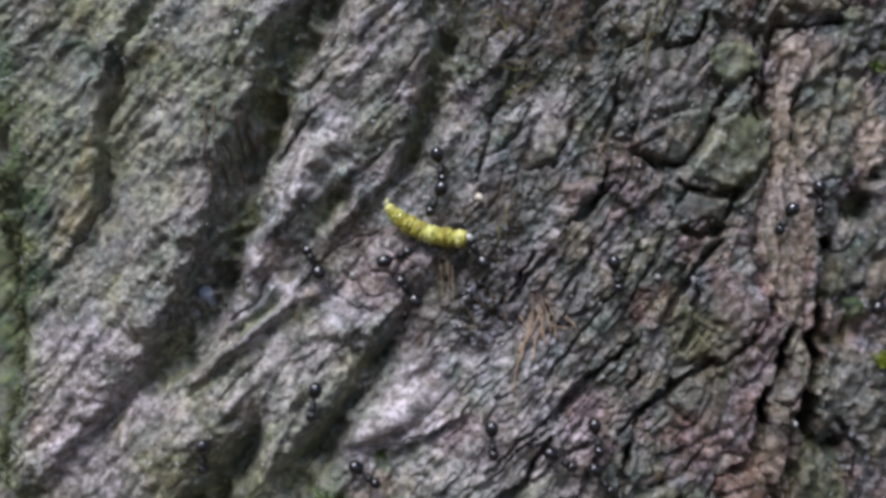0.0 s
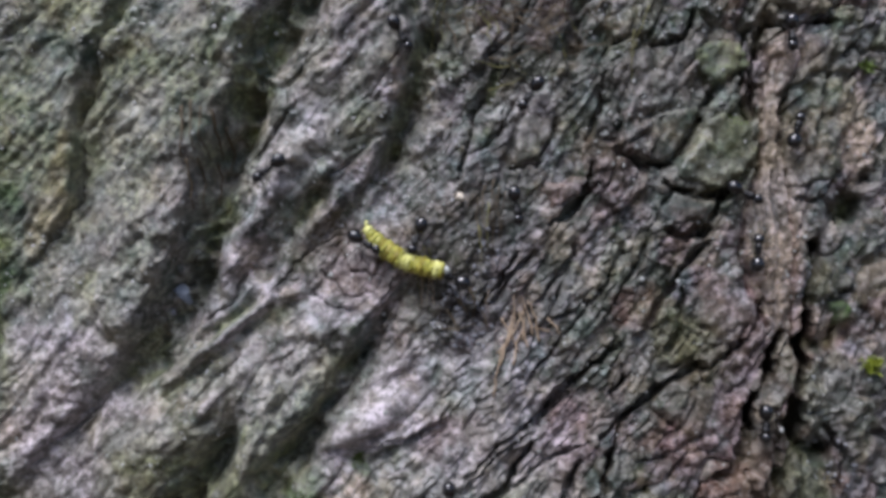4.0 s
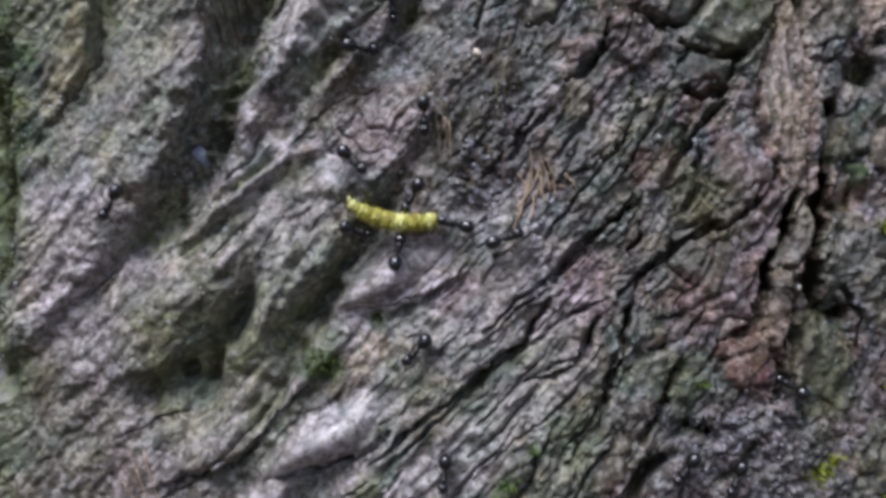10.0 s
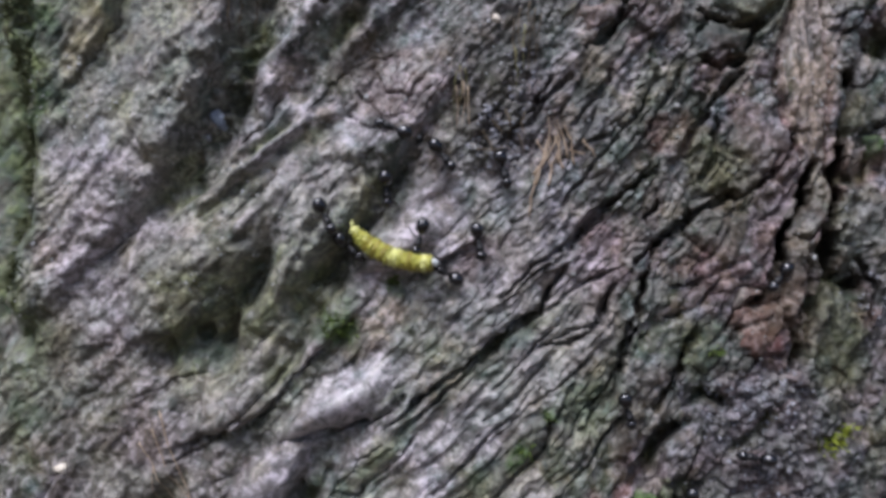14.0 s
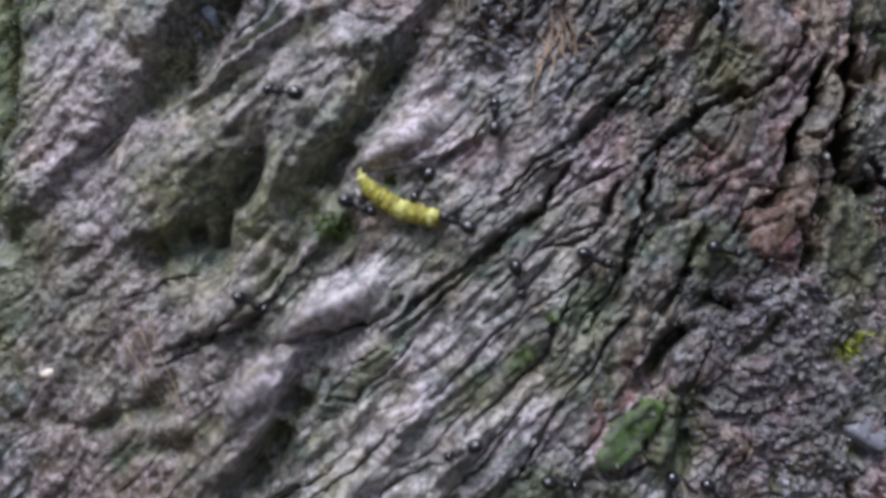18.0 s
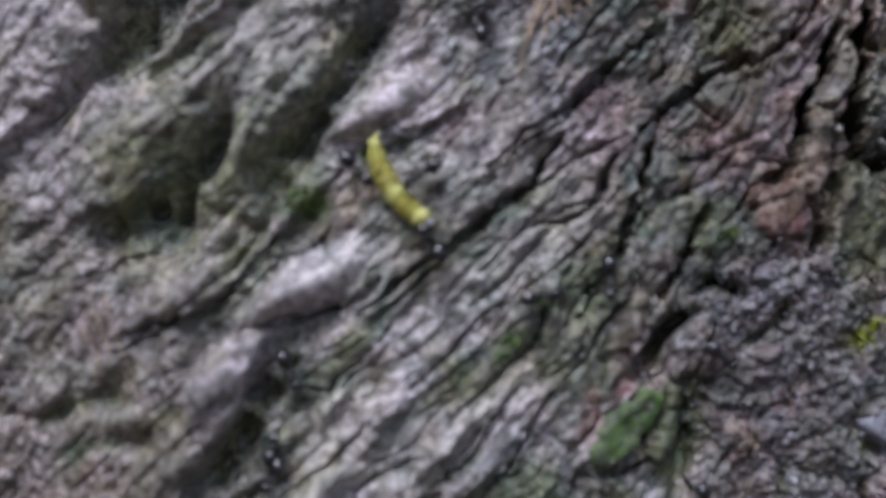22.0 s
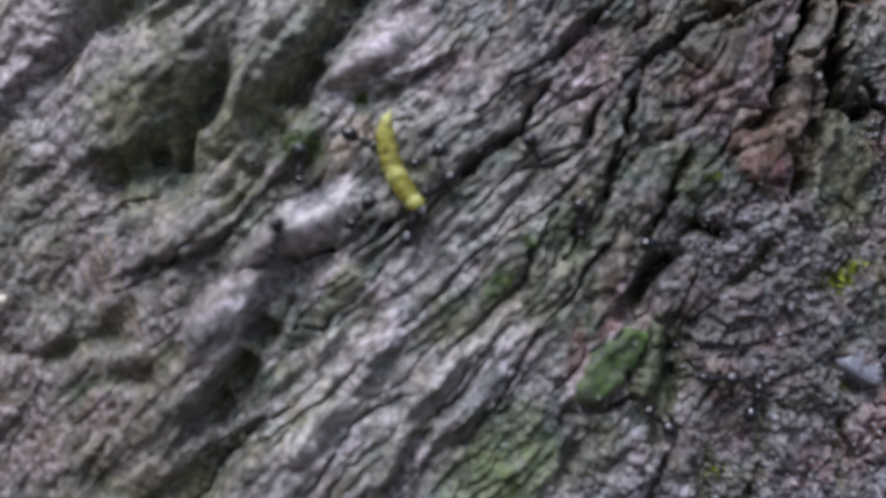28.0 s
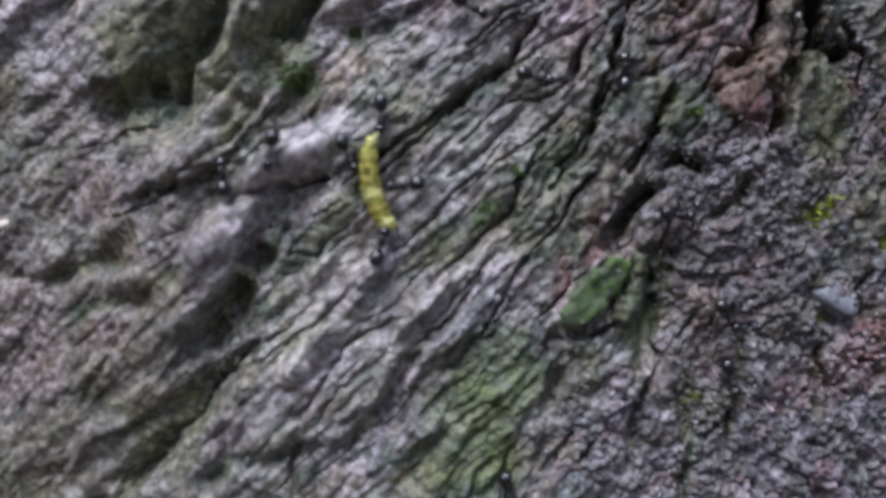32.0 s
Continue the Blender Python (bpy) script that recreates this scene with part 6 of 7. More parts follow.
while len(specks) < len(corners) * 3800:
    gx, gz = dice.uniform(-68, 70), dice.uniform(-100, 42)
    k, i = np.searchsorted(AZ, gz), np.searchsorted(AX, gx)
    if dice.random() > 0.35 + 0.7 * patches[k, i] or HEIGHT[k, i] < -2.5:
        continue
    at, r = place_on(gx, gz, 0.02, 0.0), dice.uniform(0.08, 0.2) * dice.choice((1, 1, 1, 1.7)) * MM
    squash = Vector((dice.uniform(0.6, 1.4), dice.uniform(0.4, 0.8), dice.uniform(0.6, 1.4)))
    n = len(specks)
    specks += [at + Vector((c.x * squash.x, c.y * squash.y, c.z * squash.z)) * r for c in corners]
    speck_faces += [[n + v for v in f] for f in faces]
mesh = bpy.data.meshes.new("lichen_specks")
mesh.from_pydata(specks, [], speck_faces)
mesh.materials.append(LICHEN_GLINT)
tagged(new("lichen_specks", mesh), "tiny pale specks scattered on the bark, lichen dust and stand-ins for glints", "lichen", kind="stuff")

# ---- the ants and the caterpillar that they drag; their fronts look along x, their backs along z ----
def ball(bm, at, size, lean=0.0, rings=10, point=0.0):
    """An egg-shaped body piece at a place, mm; point narrows its front."""
    made = bmesh.ops.create_uvsphere(bm, u_segments=14, v_segments=rings, radius=1.0)["verts"]
    turn = Matrix.Rotation(radians(lean), 3, "Y")
    for v in made:
        c = v.co.copy()
        narrow = 1 - point * c.x
        c = turn @ Vector((c.x * size[0], c.y * size[1] * narrow, c.z * size[2] * narrow))
        v.co = (c + Vector(at)) * MM
    return made


def limb(bm, points, thick):
    tube(bm, [Vector(p) * MM for p in points], thick * MM, 6)


def ant_body():
    ant = tagged(new("ant"), "small shiny black ant running on the bark", "ant", "ants on the bark")
    bm = bmesh.new()
    ball(bm, (-1.75, 0, 1.05), (1.16, 0.95, 0.92), 8, 12, 0.06)
    gaster = part("gaster", bm, CHITIN, ant, "glossy black egg-shaped abdomen")
    bm = bmesh.new()
    ball(bm, (-0.52, 0, 0.85), (0.16, 0.2, 0.34), -10, 8)
    part("petiole", bm, DULL, ant)
    bm = bmesh.new()
    ball(bm, (-0.05, 0, 0.95), (0.54, 0.46, 0.45), 6, 8, -0.12)
    ball(bm, (0.55, 0, 1.08), (0.62, 0.55, 0.52), -6, 8, 0.05)
    part("thorax", bm, DULL, ant)
    bm = bmesh.new()
    ball(bm, (1.62, 0, 1.05), (0.74, 0.72, 0.54), 14, 10, 0.16)
    head = part("head", bm, CHITIN, ant)
    for s in (-1, 1):
        bm = bmesh.new()
        ball(bm, (1.66, 0.5 * s, 1.12), (0.13, 0.07, 0.13))
        part("eye", bm, CHITIN, head)
        bm = bmesh.new()
        limb(bm, [(2.05, 0.14 * s, 0.85), (2.35, 0.18 * s, 0.78), (2.45, 0.03 * s, 0.75)], 0.09)
        part("jaw", bm, LEG, head)
        bm = bmesh.new()
        limb(bm, [(1.95, 0.25 * s, 1.12), (2.25, 0.65 * s, 1.45), (2.75, 0.85 * s, 1.1), (3.1, 0.75 * s, 0.8)], 0.075)
        part("antenna", bm, LEG, ant)
    for s in (-1, 1):
        for x, far, back in ((0.85, 1.9, 1.35), (0.4, 2.15, 0.1), (0.0, 2.0, -1.75)):
            leg = [(0, 0.25 * s, 0), (0.35 * back, far * 0.5 * s, 0.65), (0.75 * back, far * 0.85 * s, -0.25), (back, far * s, -0.85), (back * 1.15, far * 1.1 * s, -0.9)]
            bm = bmesh.new()
            limb(bm, leg, 0.095)
            ob = part("leg", bm, LEG, ant)
            ob.location = Vector((x, 0, 0.9)) * MM
    return ant


def caterpillar_body():
    mat, tree, shader = material("yellow_green_skin", 0.42)
    mottle = noise_node(tree, 700, 3, 0.6)
    blotch = noise_node(tree, 260, 2, 0.5)
    colour = mixed(tree, ramp(tree, mottle, 0.35, 0.65), (0.33, 0.32, 0.045), (0.58, 0.56, 0.13))
    colour = mixed(tree, ramp(tree, blotch, 0.52, 0.66, 0.0, 0.7), colour, (0.27, 0.19, 0.02))
    tree.links.new(colour, shader.inputs["Base Color"])
    shader.inputs["Subsurface Weight"].default_value = 0.25
    shader.inputs["Subsurface Radius"].default_value = (0.0006, 0.0005, 0.0002)
    shader.inputs["Coat Weight"].default_value = 0.2
    bumped(tree, shader, mottle, 0.4, 0.0001)
    pale = plain_material("pale_green_skin", (0.60, 0.60, 0.16), (0.82, 0.80, 0.34), 800, 0.4)
    face = plain_material("whitish_grey_head", (0.40, 0.42, 0.40), (0.72, 0.74, 0.72), 900, 0.3)
    body = tagged(new("caterpillar"), "small wrinkled yellow-green caterpillar dragged by ants", "caterpillar")
    count, length = 19, 11.3
    olive = plain_material("olive_brown_skin", (0.20, 0.16, 0.02), (0.46, 0.40, 0.06), 600, 0.45, 0.4)
    spine = lambda f: Vector(((f - 0.5) * length, -1.2 * (1 - (2 * f - 1) ** 2) + 1.0 * max(0, 0.12 - f) * 2, 1.2 + 0.4 * (1 - f) ** 6))
    for n in range(count):
        f = (n + 0.5) / count
        wide = 1.08 * (0.55 + 0.63 * min(1, f * 4.2) ** 0.8 * (1 - 0.22 * max(0, f - 0.75) * 4)) * (1.0, 0.94, 1.03)[n % 3]
        at, way = spine(f), (spine(f + 0.02) - spine(f - 0.02)).normalized()
        turn = way.to_track_quat("X", "Z").to_matrix()
        bm = bmesh.new()
        made = bmesh.ops.create_uvsphere(bm, u_segments=22, v_segments=14, radius=1.0)["verts"]
        for v in made:
            c = v.co.copy()
            # folds across the back, soft warts round the ring
            swell = 1 + 0.30 * noise.noise(c * 2.2 + Vector((n * 5.3, 0, 0))) + 0.05 * math.cos(11 * c.x)
            local = Vector((c.x * length / count * 0.98, c.y * wide * swell, c.z * wide * 0.92 * swell))
            v.co = (turn @ local + at) * MM
        skin = pale if n in (0, 10, 11, 17) else olive if n in (4, 6, 8, 14) else mat
        segment = part("segment", bm, skin, body)
        if n in (1, 7, 8, 10, 11) or n > 15:
            for s in (-1, 1):
                bm = bmesh.new()
                limb(bm, [tuple(at + turn @ Vector((0, 0.55 * s * wide, -0.6 * wide))), tuple(at + turn @ Vector((0.05, 0.85 * s * wide, -0.9 * wide))), tuple(at + turn @ Vector((0.1, 0.9 * s * wide, -1.15 * wide)))], 0.24)
                part("proleg", bm, mat, segment)
    bm = bmesh.new()
    ball(bm, tuple(spine(1.02) + Vector((0.1, 0.1, 0))), (0.62, 0.52, 0.48), 15, 10, 0.1)
    head = part("head", bm, face, body, "whitish grey head capsule")
    for s in (-1, 1):
        bm = bmesh.new()
        ball(bm, tuple(spine(1.03) + Vector((0.1, 0.32 * s, 0.22))), (0.13, 0.1, 0.13))
        part("eye", bm, CHITIN, head)
    bm = bmesh.new()
    limb(bm, [tuple(spine(0.02)), tuple(spine(-0.01) + Vector((-0.2, 0.35, 0.15))), tuple(spine(-0.01) + Vector((-0.25, 0.8, 0.25)))], 0.34)
    part("tail_tip", bm, pale, body)
    return body


first_ant = ant_body()
caterpillar = caterpillar_body()


def stance(x, z, heading, lift):
    """A pose on the bark: feet on the stem, front along the heading (degrees from x towards up)."""
    a = radians(heading)
    here = Vector(on_trunk(x, z, footing(x, z) + lift))
    e = 2.0
    slope_x = (height_at(x + e, z, 1.5) - height_at(x - e, z, 1.5)) / (2 * e)
    slope_z = (height_at(x, z + e, 1.5) - height_at(x, z - e, 1.5)) / (2 * e)
    round_stem = (x - XC) / RADIUS
    up = Vector((math.sin(round_stem) - 0.7 * slope_x, -math.cos(round_stem), -0.7 * slope_z)).normalized()
    ahead = Vector((math.cos(a), 0, math.sin(a)))
    ahead = (ahead - up * ahead.dot(up)).normalized()
    side = up.cross(ahead)
    m = Matrix((ahead, side, up)).transposed().to_4x4()
    m.translation = here
    return m


def glide(rows, step):
    """Places and headings at even steps between the rows, on a smooth line."""
    t = np.array([r[0] for r in rows])
    vals = np.array([r[1:] for r in rows], float)
    slopes = np.gradient(vals, t, axis=0) if len(t) > 2 else np.zeros_like(vals)
    for s in np.arange(0.0, 32.0 + step / 2, step):
        n = min(max(int(np.searchsorted(t, s)) - 1, 0), len(t) - 2)
        gap = t[n + 1] - t[n]
        f = (s - t[n]) / gap
        a, b = vals[n], vals[n + 1]
        low, high = np.minimum(a, b), np.maximum(a, b)
        ma, mb = slopes[n] * gap, slopes[n + 1] * gap
        p = (2 * f**3 - 3 * f**2 + 1) * a + (f**3 - 2 * f**2 + f) * ma + (3 * f**2 - 2 * f**3) * b + (f**3 - f**2) * mb
        room = 0.15 * (high - low) + 0.3
        yield float(s), np.clip(p, low - room, high + room)


def lying(x, z, heading, lift):
    """A pose for a long body: it rests on the highest bumps under its length and tilts with them."""
    a = radians(heading)
    steps = np.linspace(-5.0, 5.0, 9)
    level = np.array([footing(x + d * math.cos(a), z + d * math.sin(a), 0.8) for d in steps])
    tilt, middle_level = np.polyfit(steps, level, 1)
    rest = middle_level + 0.55 * float((level - tilt * steps - middle_level).max())
    round_stem = (x - XC) / RADIUS
    up = Vector((math.sin(round_stem) - tilt * math.cos(a), -math.cos(round_stem), -tilt * math.sin(a))).normalized()
    ahead = Vector((math.cos(a), 0, math.sin(a)))
    ahead = (ahead - up * ahead.dot(up)).normalized()
    m = Matrix((ahead, up.cross(ahead), up)).transposed().to_4x4()
    m.translation = Vector(on_trunk(x, z, rest + lift))
    return m


def haul(thing, rows, lift=0.25):
    walk(thing, [(s, lying(x, z, heading, lift)) for s, (x, z, heading) in glide(rows, 0.5)])


ANTS = [first_ant]


def wanderer(rows, lift=0.55, step=0.25):
    """Key one ant along its rows of seconds, x, z and heading, and let its legs swing as it goes."""
    if not ANTS[0].animation_data:
        ant = first_ant
    else:
        ant = copy_thing(first_ant, Matrix())
        ant.animation_data_clear()
        for child in ant.children:
            child.animation_data_clear()
    path = list(glide(rows, step))
    walk(ant, [(s, stance(x, z, heading, lift)) for s, (x, z, heading) in path])
    legs = [c for c in ant.children if c.name.startswith("leg")]
    gone = 0.0
    swing = {leg.name: [] for leg in legs}
    for n, (s, p) in enumerate(path):
        gone += math.hypot(p[0] - path[n - 1][1][0], p[1] - path[n - 1][1][1]) if n else 0
        for k, leg in enumerate(legs):
            swing[leg.name].append((s, leg.location.copy(), 16 * math.sin(gone * 1.3 + math.pi * k + 0.4 * (k // 3))))
    for leg in legs:
        walk(leg, [(s, pose(*at, 0, 0, a)) for s, at, a in swing[leg.name]])
    return ant


def carrier(rows):
    ant = wanderer(rows, 0.8, 0.5)
    tagged(ant, "small shiny black ant gripping and dragging the caterpillar", "", "ants dragging the caterpillar")


def motions():
    haul(caterpillar, [(0, -1.9, 3.3, -22), (1, -1.7, 3.5, -22), (2, -2.0, 3.7, -23), (2.5, -1.9, 3.3, -23), (4.5, -2.6, -1.3, -27), (5, -3.1, -2.0, -22), (6, -4.3, -4.0, -17), (7, -5.0, -6.7, -14), (8, -5.4, -9.1, -20), (9, -5.5, -11.1, -21), (10, -6.3, -14.1, -10), (11, -6.6, -16.9, -11), (12, -6.9, -18.8, -14), (13, -7.2, -20.1, -24), (13.5, -8.1, -22.0, -23), (15.5, -7.5, -25.5, -26), (16, -7.6, -26.5, -32), (17, -7.4, -30.2, -14), (18, -7.2, -30.3, -27), (19, -6.7, -30.2, -34), (20, -5.6, -30.3, -48), (21, -4.8, -31.5, -57), (22, -4.7, -31.7, -56), (23, -4.5, -31.5, -58), (24, -3.9, -33.3, -63), (25, -4.4, -35.2, -64), (26, -5.3, -35.3, -71), (26.5, -5.2, -35.0, -76), (28.5, -2.9, -37.3, -69), (29, -2.5, -39.1, -74), (30, -4.9, -43.1, -72), (31, -5.5, -45.6, -84), (32, -5.0, -47.2, -77)])
    carrier([(0, -0.7, 6.1, -115), (1, -0.7, 6.3, -110), (2, -0.8, 6.6, -110), (2.5, -0.5, 5.9, -119), (4.5, -0.7, 0.2, -110), (5, -0.3, -0.1, -117), (6, -1.1, -2.1, -133), (7, -2.2, -4.3, -114), (8, -2.6, -7.4, -114), (9, -2.3, -10.4, -139), (10, -3.6, -12.2, -121), (11, -4.6, -14.8, -103), (12, -5.2, -16.9, -116), (13, -5.9, -17.7, -104), (13.5, -5.3, -20.5, -106), (15.5, -5.2, -24.4, -77), (16, -3.6, -25.6, -59), (17, -3.4, -27.3, -93), (18, -4.5, -29.0, -121), (19, -4.9, -28.7, -128), (20, -2.9, -28.8, -133), (21, -1.9, -30.5, -147), (22, -2.2, -31.1, -149), (23, -1.4, -30.6, -150), (24, -1.1, -32.4, -137), (25, -1.7, -34.8, -151), (26, -2.5, -35.6, -169), (26.5, -2.3, -35.6, -177), (28.5, -0.1, -36.5, -140), (29, 0.1, -38.3, -135), (30, -2.1, -42.9, -167), (31, -2.4, -45.9, -178), (32, -2.2, -47.4, -173)])
    carrier([(0, -5.9, -1.1, 21), (1, -5.9, 0.1, 30), (2, -7.3, 1.7, -15), (2.5, -7.1, 1.9, -20), (4.5, -7.7, -1.0, -31), (5, -8.8, -3.1, -27), (6, -9.9, -6.6, -6), (7, -10.2, -8.2, -25), (8, -10.9, -10.0, -27), (9, -10.4, -12.5, -19), (10, -11.2, -16.2, -23), (11, -11.6, -18.8, -15), (12, -12.5, -20.8, -6), (13, -12.2, -21.1, -16), (13.5, -13.5, -22.3, -37), (15.5, -12.4, -25.6, -43), (16, -12.4, -26.1, -42), (17, -12.0, -31.9, -16), (18, -12.4, -31.4, -22), (19, -12.1, -30.3, -38), (20, -9.9, -29.2, -58), (21, -8.9, -29.9, -49), (22, -9.6, -30.4, -46), (23, -8.6, -29.7, -40), (24, -8.9, -31.5, -42), (25, -9.5, -32.8, -40), (26, -9.6, -32.5, -46), (26.5, -8.9, -32.1, -37), (28.5, -7.4, -34.5, -27), (29, -6.4, -35.8, -41), (30, -8.5, -40.2, -67), (31, -8.6, -41.9, -82), (32, -9.0, -43.9, -62)])
    carrier([(0, 4.3, -0.5, 121), (1, 4.1, -0.4, 122), (2, 4.5, -0.2, 143), (2.5, 4.0, -0.4, 144), (4.5, 3.8, -4.6, 158), (5, 4.8, -5.1, 157), (6, 2.5, -7.0, 145), (7, 1.9, -9.1, 159), (8, 1.6, -12.1, 161), (9, 1.7, -14.1, 169), (10, 1.6, -15.7, 166), (11, 1.1, -18.5, 167), (12, 0.7, -20.6, 174), (13, -0.6, -23.5, 154), (13.5, -1.5, -25.3, 151), (15.5, -1.0, -28.9, 151), (16, -1.2, -30.4, 154), (17, -0.2, -31.9, 173), (18, -0.3, -33.3, 156), (19, -0.8, -34.5, 141), (20, -0.7, -35.8, 133), (21, -0.5, -37.9, 129), (22, -1.1, -38.2, 126), (23, -0.8, -38.1, 116), (24, -1.0, -39.7, 107), (25, -1.4, -41.7, 126), (26, -3.4, -41.9, 101), (26.5, -4.1, -42.2, 90), (28.5, -1.6, -44.5, 76), (29, -1.4, -46.4, 88), (30, -3.5, -50.5, 94), (31, -5.4, -52.6, 73), (32, -4.6, -54.7, 78)])
    wanderer([(0, 0.0, 10.7, -78), (1, 7.9, 8.1, -60), (2, 10.9, -1.6, -82), (2.5, 11.3, -8.6, -91), (4.5, 12.7, 4.3, -79), (5, 13.6, -5.3, -82), (6, 15.7, -24.0, -59), (7, 19.8, -30.6, -74), (8, 24.3, -31.0, 3), (9, 27.1, -43.7, -35), (10, 31.6, -48.4, -128), (11, 27.5, -49.0, -104), (12, 25.5, -44.3, -80), (13, 24.3, -44.5, -63), (13.5, 24.7, -45.3, -66), (15.5, 7.0, -39.8, -89), (16, 8.1, -40.9, -71), (17, 8.1, -40.7, -69), (18, 7.5, -40.7, -76), (19, 4.6, -45.6, -81), (20, -3.1, -57.9, -99), (20.7, -3.1, -76.8, -90), (22.16, 6.6, -78.0, -126), (23.61, 16.4, -76.2, -162), (25.07, 26.1, -80.3, -198), (26.53, 35.8, -84.4, -234), (27.98, 45.5, -84.5, -270), (28.26, 45.5, -76.9, -270), (29, 45.5, -74.9, -418), (30, 48.5, -84.1, -450), (31, 51.3, -86.5, -420), (31.49, 51.3, -94.6, -450), (32, 51.3, -94.6, -450)])
    wanderer([(0, -17.2, -1.5, 118), (1, -18.7, 2.1, -61), (2.48, -18.7, -40.6, -90), (3.82, -13.3, -42.7, -110), (5.16, -8.0, -50.9, -130), (6.5, -2.6, -51.3, -150), (7.84, 2.8, -54.3, -170), (9.18, 8.2, -60.0, -190), (10.52, 13.5, -60.2, -210), (11.87, 18.9, -56.4, -230), (13.21, 24.3, -63.1, -250), (14.55, 29.7, -67.2, -270), (15.26, 29.7, -46.3, -270), (16, 29.7, -44.3, -419), (18, 34.1, -36.8, -372), (19, 38.6, -42.4, -461), (19.54, 40.6, -42.4, -360), (20.06, 56.3, -42.4, -360), (21.55, 60.8, -42.4, -360), (23.04, 60.0, -42.4, -360), (24.54, 60.7, -42.4, -360), (26.03, 63.7, -42.4, -360), (27.52, 64.4, -42.4, -360), (29.01, 66.1, -42.4, -360), (30.51, 67.0, -42.4, -360), (32, 67.9, -42.4, -360)])
    wanderer([(0, -4.8, -5.3, 125), (2, -28.9, 23.6, 140), (2.5, -37.0, 27.8, 320), (3.16, -37.0, 29.8, 450), (3.56, -37.0, 41.1, 450), (4.68, -28.6, 37.0, 495), (5.81, -20.1, 31.4, 540), (6.94, -11.7, 29.6, 585), (8.07, -3.2, 27.7, 630), (9, -3.2, 3.1, 650), (10, -2.2, -2.0, 632), (11, -3.1, -3.0, 671), (12, 2.9, -9.2, 777), (13, 7.7, -16.4, 634), (13.5, 4.2, -14.1, 652), (15.5, 22.3, -13.6, 497), (15.82, 22.3, -11.6, 450), (16.5, 22.3, 9.6, 450), (18, 16.2, 4.1, 414), (19.49, 10.2, -0.6, 378), (20.99, 4.1, -0.7, 342), (22.49, -1.9, -4.2, 306), (23.98, -8.0, -4.6, 270), (24.47, -8.0, -19.1, 270), (25, -8.0, -21.1, 171), (26, -6.1, -24.7, 286), (26.5, -2.8, -30.0, 293), (28.5, -20.1, -38.6, 256), (29, -22.4, -41.7, 247), (30, -20.3, -61.1, 286), (31, -17.5, -60.0, 334), (32, -24.2, -46.4, 462)])
    wanderer([(0, -16.9, -19.9, -100), (0.81, -16.9, -42.4, -90), (2.18, -4.0, -40.3, -150), (3.56, 8.9, -42.3, -210), (4.93, 21.8, -49.3, -270), (5.17, 21.8, -44.1, -270), (6, 21.8, -42.1, -100), (7, 13.0, -36.1, -62), (8, 13.9, -33.5, -58), (10, -3.3, -32.2, -134), (10.3, -3.3, -34.2, -90), (11.12, -3.3, -59.1, -90), (12.28, 4.5, -57.4, -150), (13.45, 12.3, -64.1, -210), (14.62, 20.1, -67.4, -270), (15.48, 20.1, -41.1, -270), (16, 20.1, -39.1, -366), (17, 21.6, -34.5, -379), (18, 17.3, -37.9, -381), (19, 20.6, -50.4, -439), (20, 25.1, -50.4, -359), (21, 21.8, -53.8, -256), (22, 19.4, -43.0, -89), (23.07, 19.4, -75.2, -90), (24.45, 22.1, -79.1, -150), (25.83, 24.8, -82.8, -210), (27.21, 27.6, -84.4, -270), (27.71, 27.6, -69.6, -270), (28.5, 27.6, -67.6, -109), (29, 26.1, -65.5, -41), (30, 18.8, -53.6, -108), (31, 12.8, -63.6, -88), (32, 10.5, -85.3, -99)])
    wanderer([(0, -31.4, -26.5, -89), (2, -43.7, -23.2, 70), (2.58, -45.7, -23.2, 180), (3.29, -67.4, -23.2, 180), (4.61, -65.5, -20.6, 135), (5.94, -61.6, -18.0, 90), (7.26, -70.5, -15.4, 45), (8.59, -69.4, -12.7, 0), (9.39, -44.8, -12.7, 0), (10, -42.8, -12.7, -119), (10.38, -44.8, -12.7, -180), (11.09, -67.3, -12.7, -180), (12.26, -63.8, -13.6, -240), (13.43, -69.7, -14.4, -300), (14.6, -70.2, -15.2, -360), (15.5, -47.1, -15.2, -385), (16, -42.6, -21.3, -405), (16.68, -44.6, -21.3, -540), (17.33, -63.5, -21.3, -540), (18.79, -70.8, -21.3, -540), (20.26, -67.3, -21.3, -540), (21.73, -62.0, -21.3, -540), (23.2, -60.3, -21.3, -540), (24.66, -56.8, -21.3, -540), (26.13, -60.1, -21.3, -540), (27.6, -61.8, -21.3, -540), (29.07, -61.5, -21.3, -540), (30.53, -62.6, -21.3, -540), (32, -62.7, -21.3, -540)])
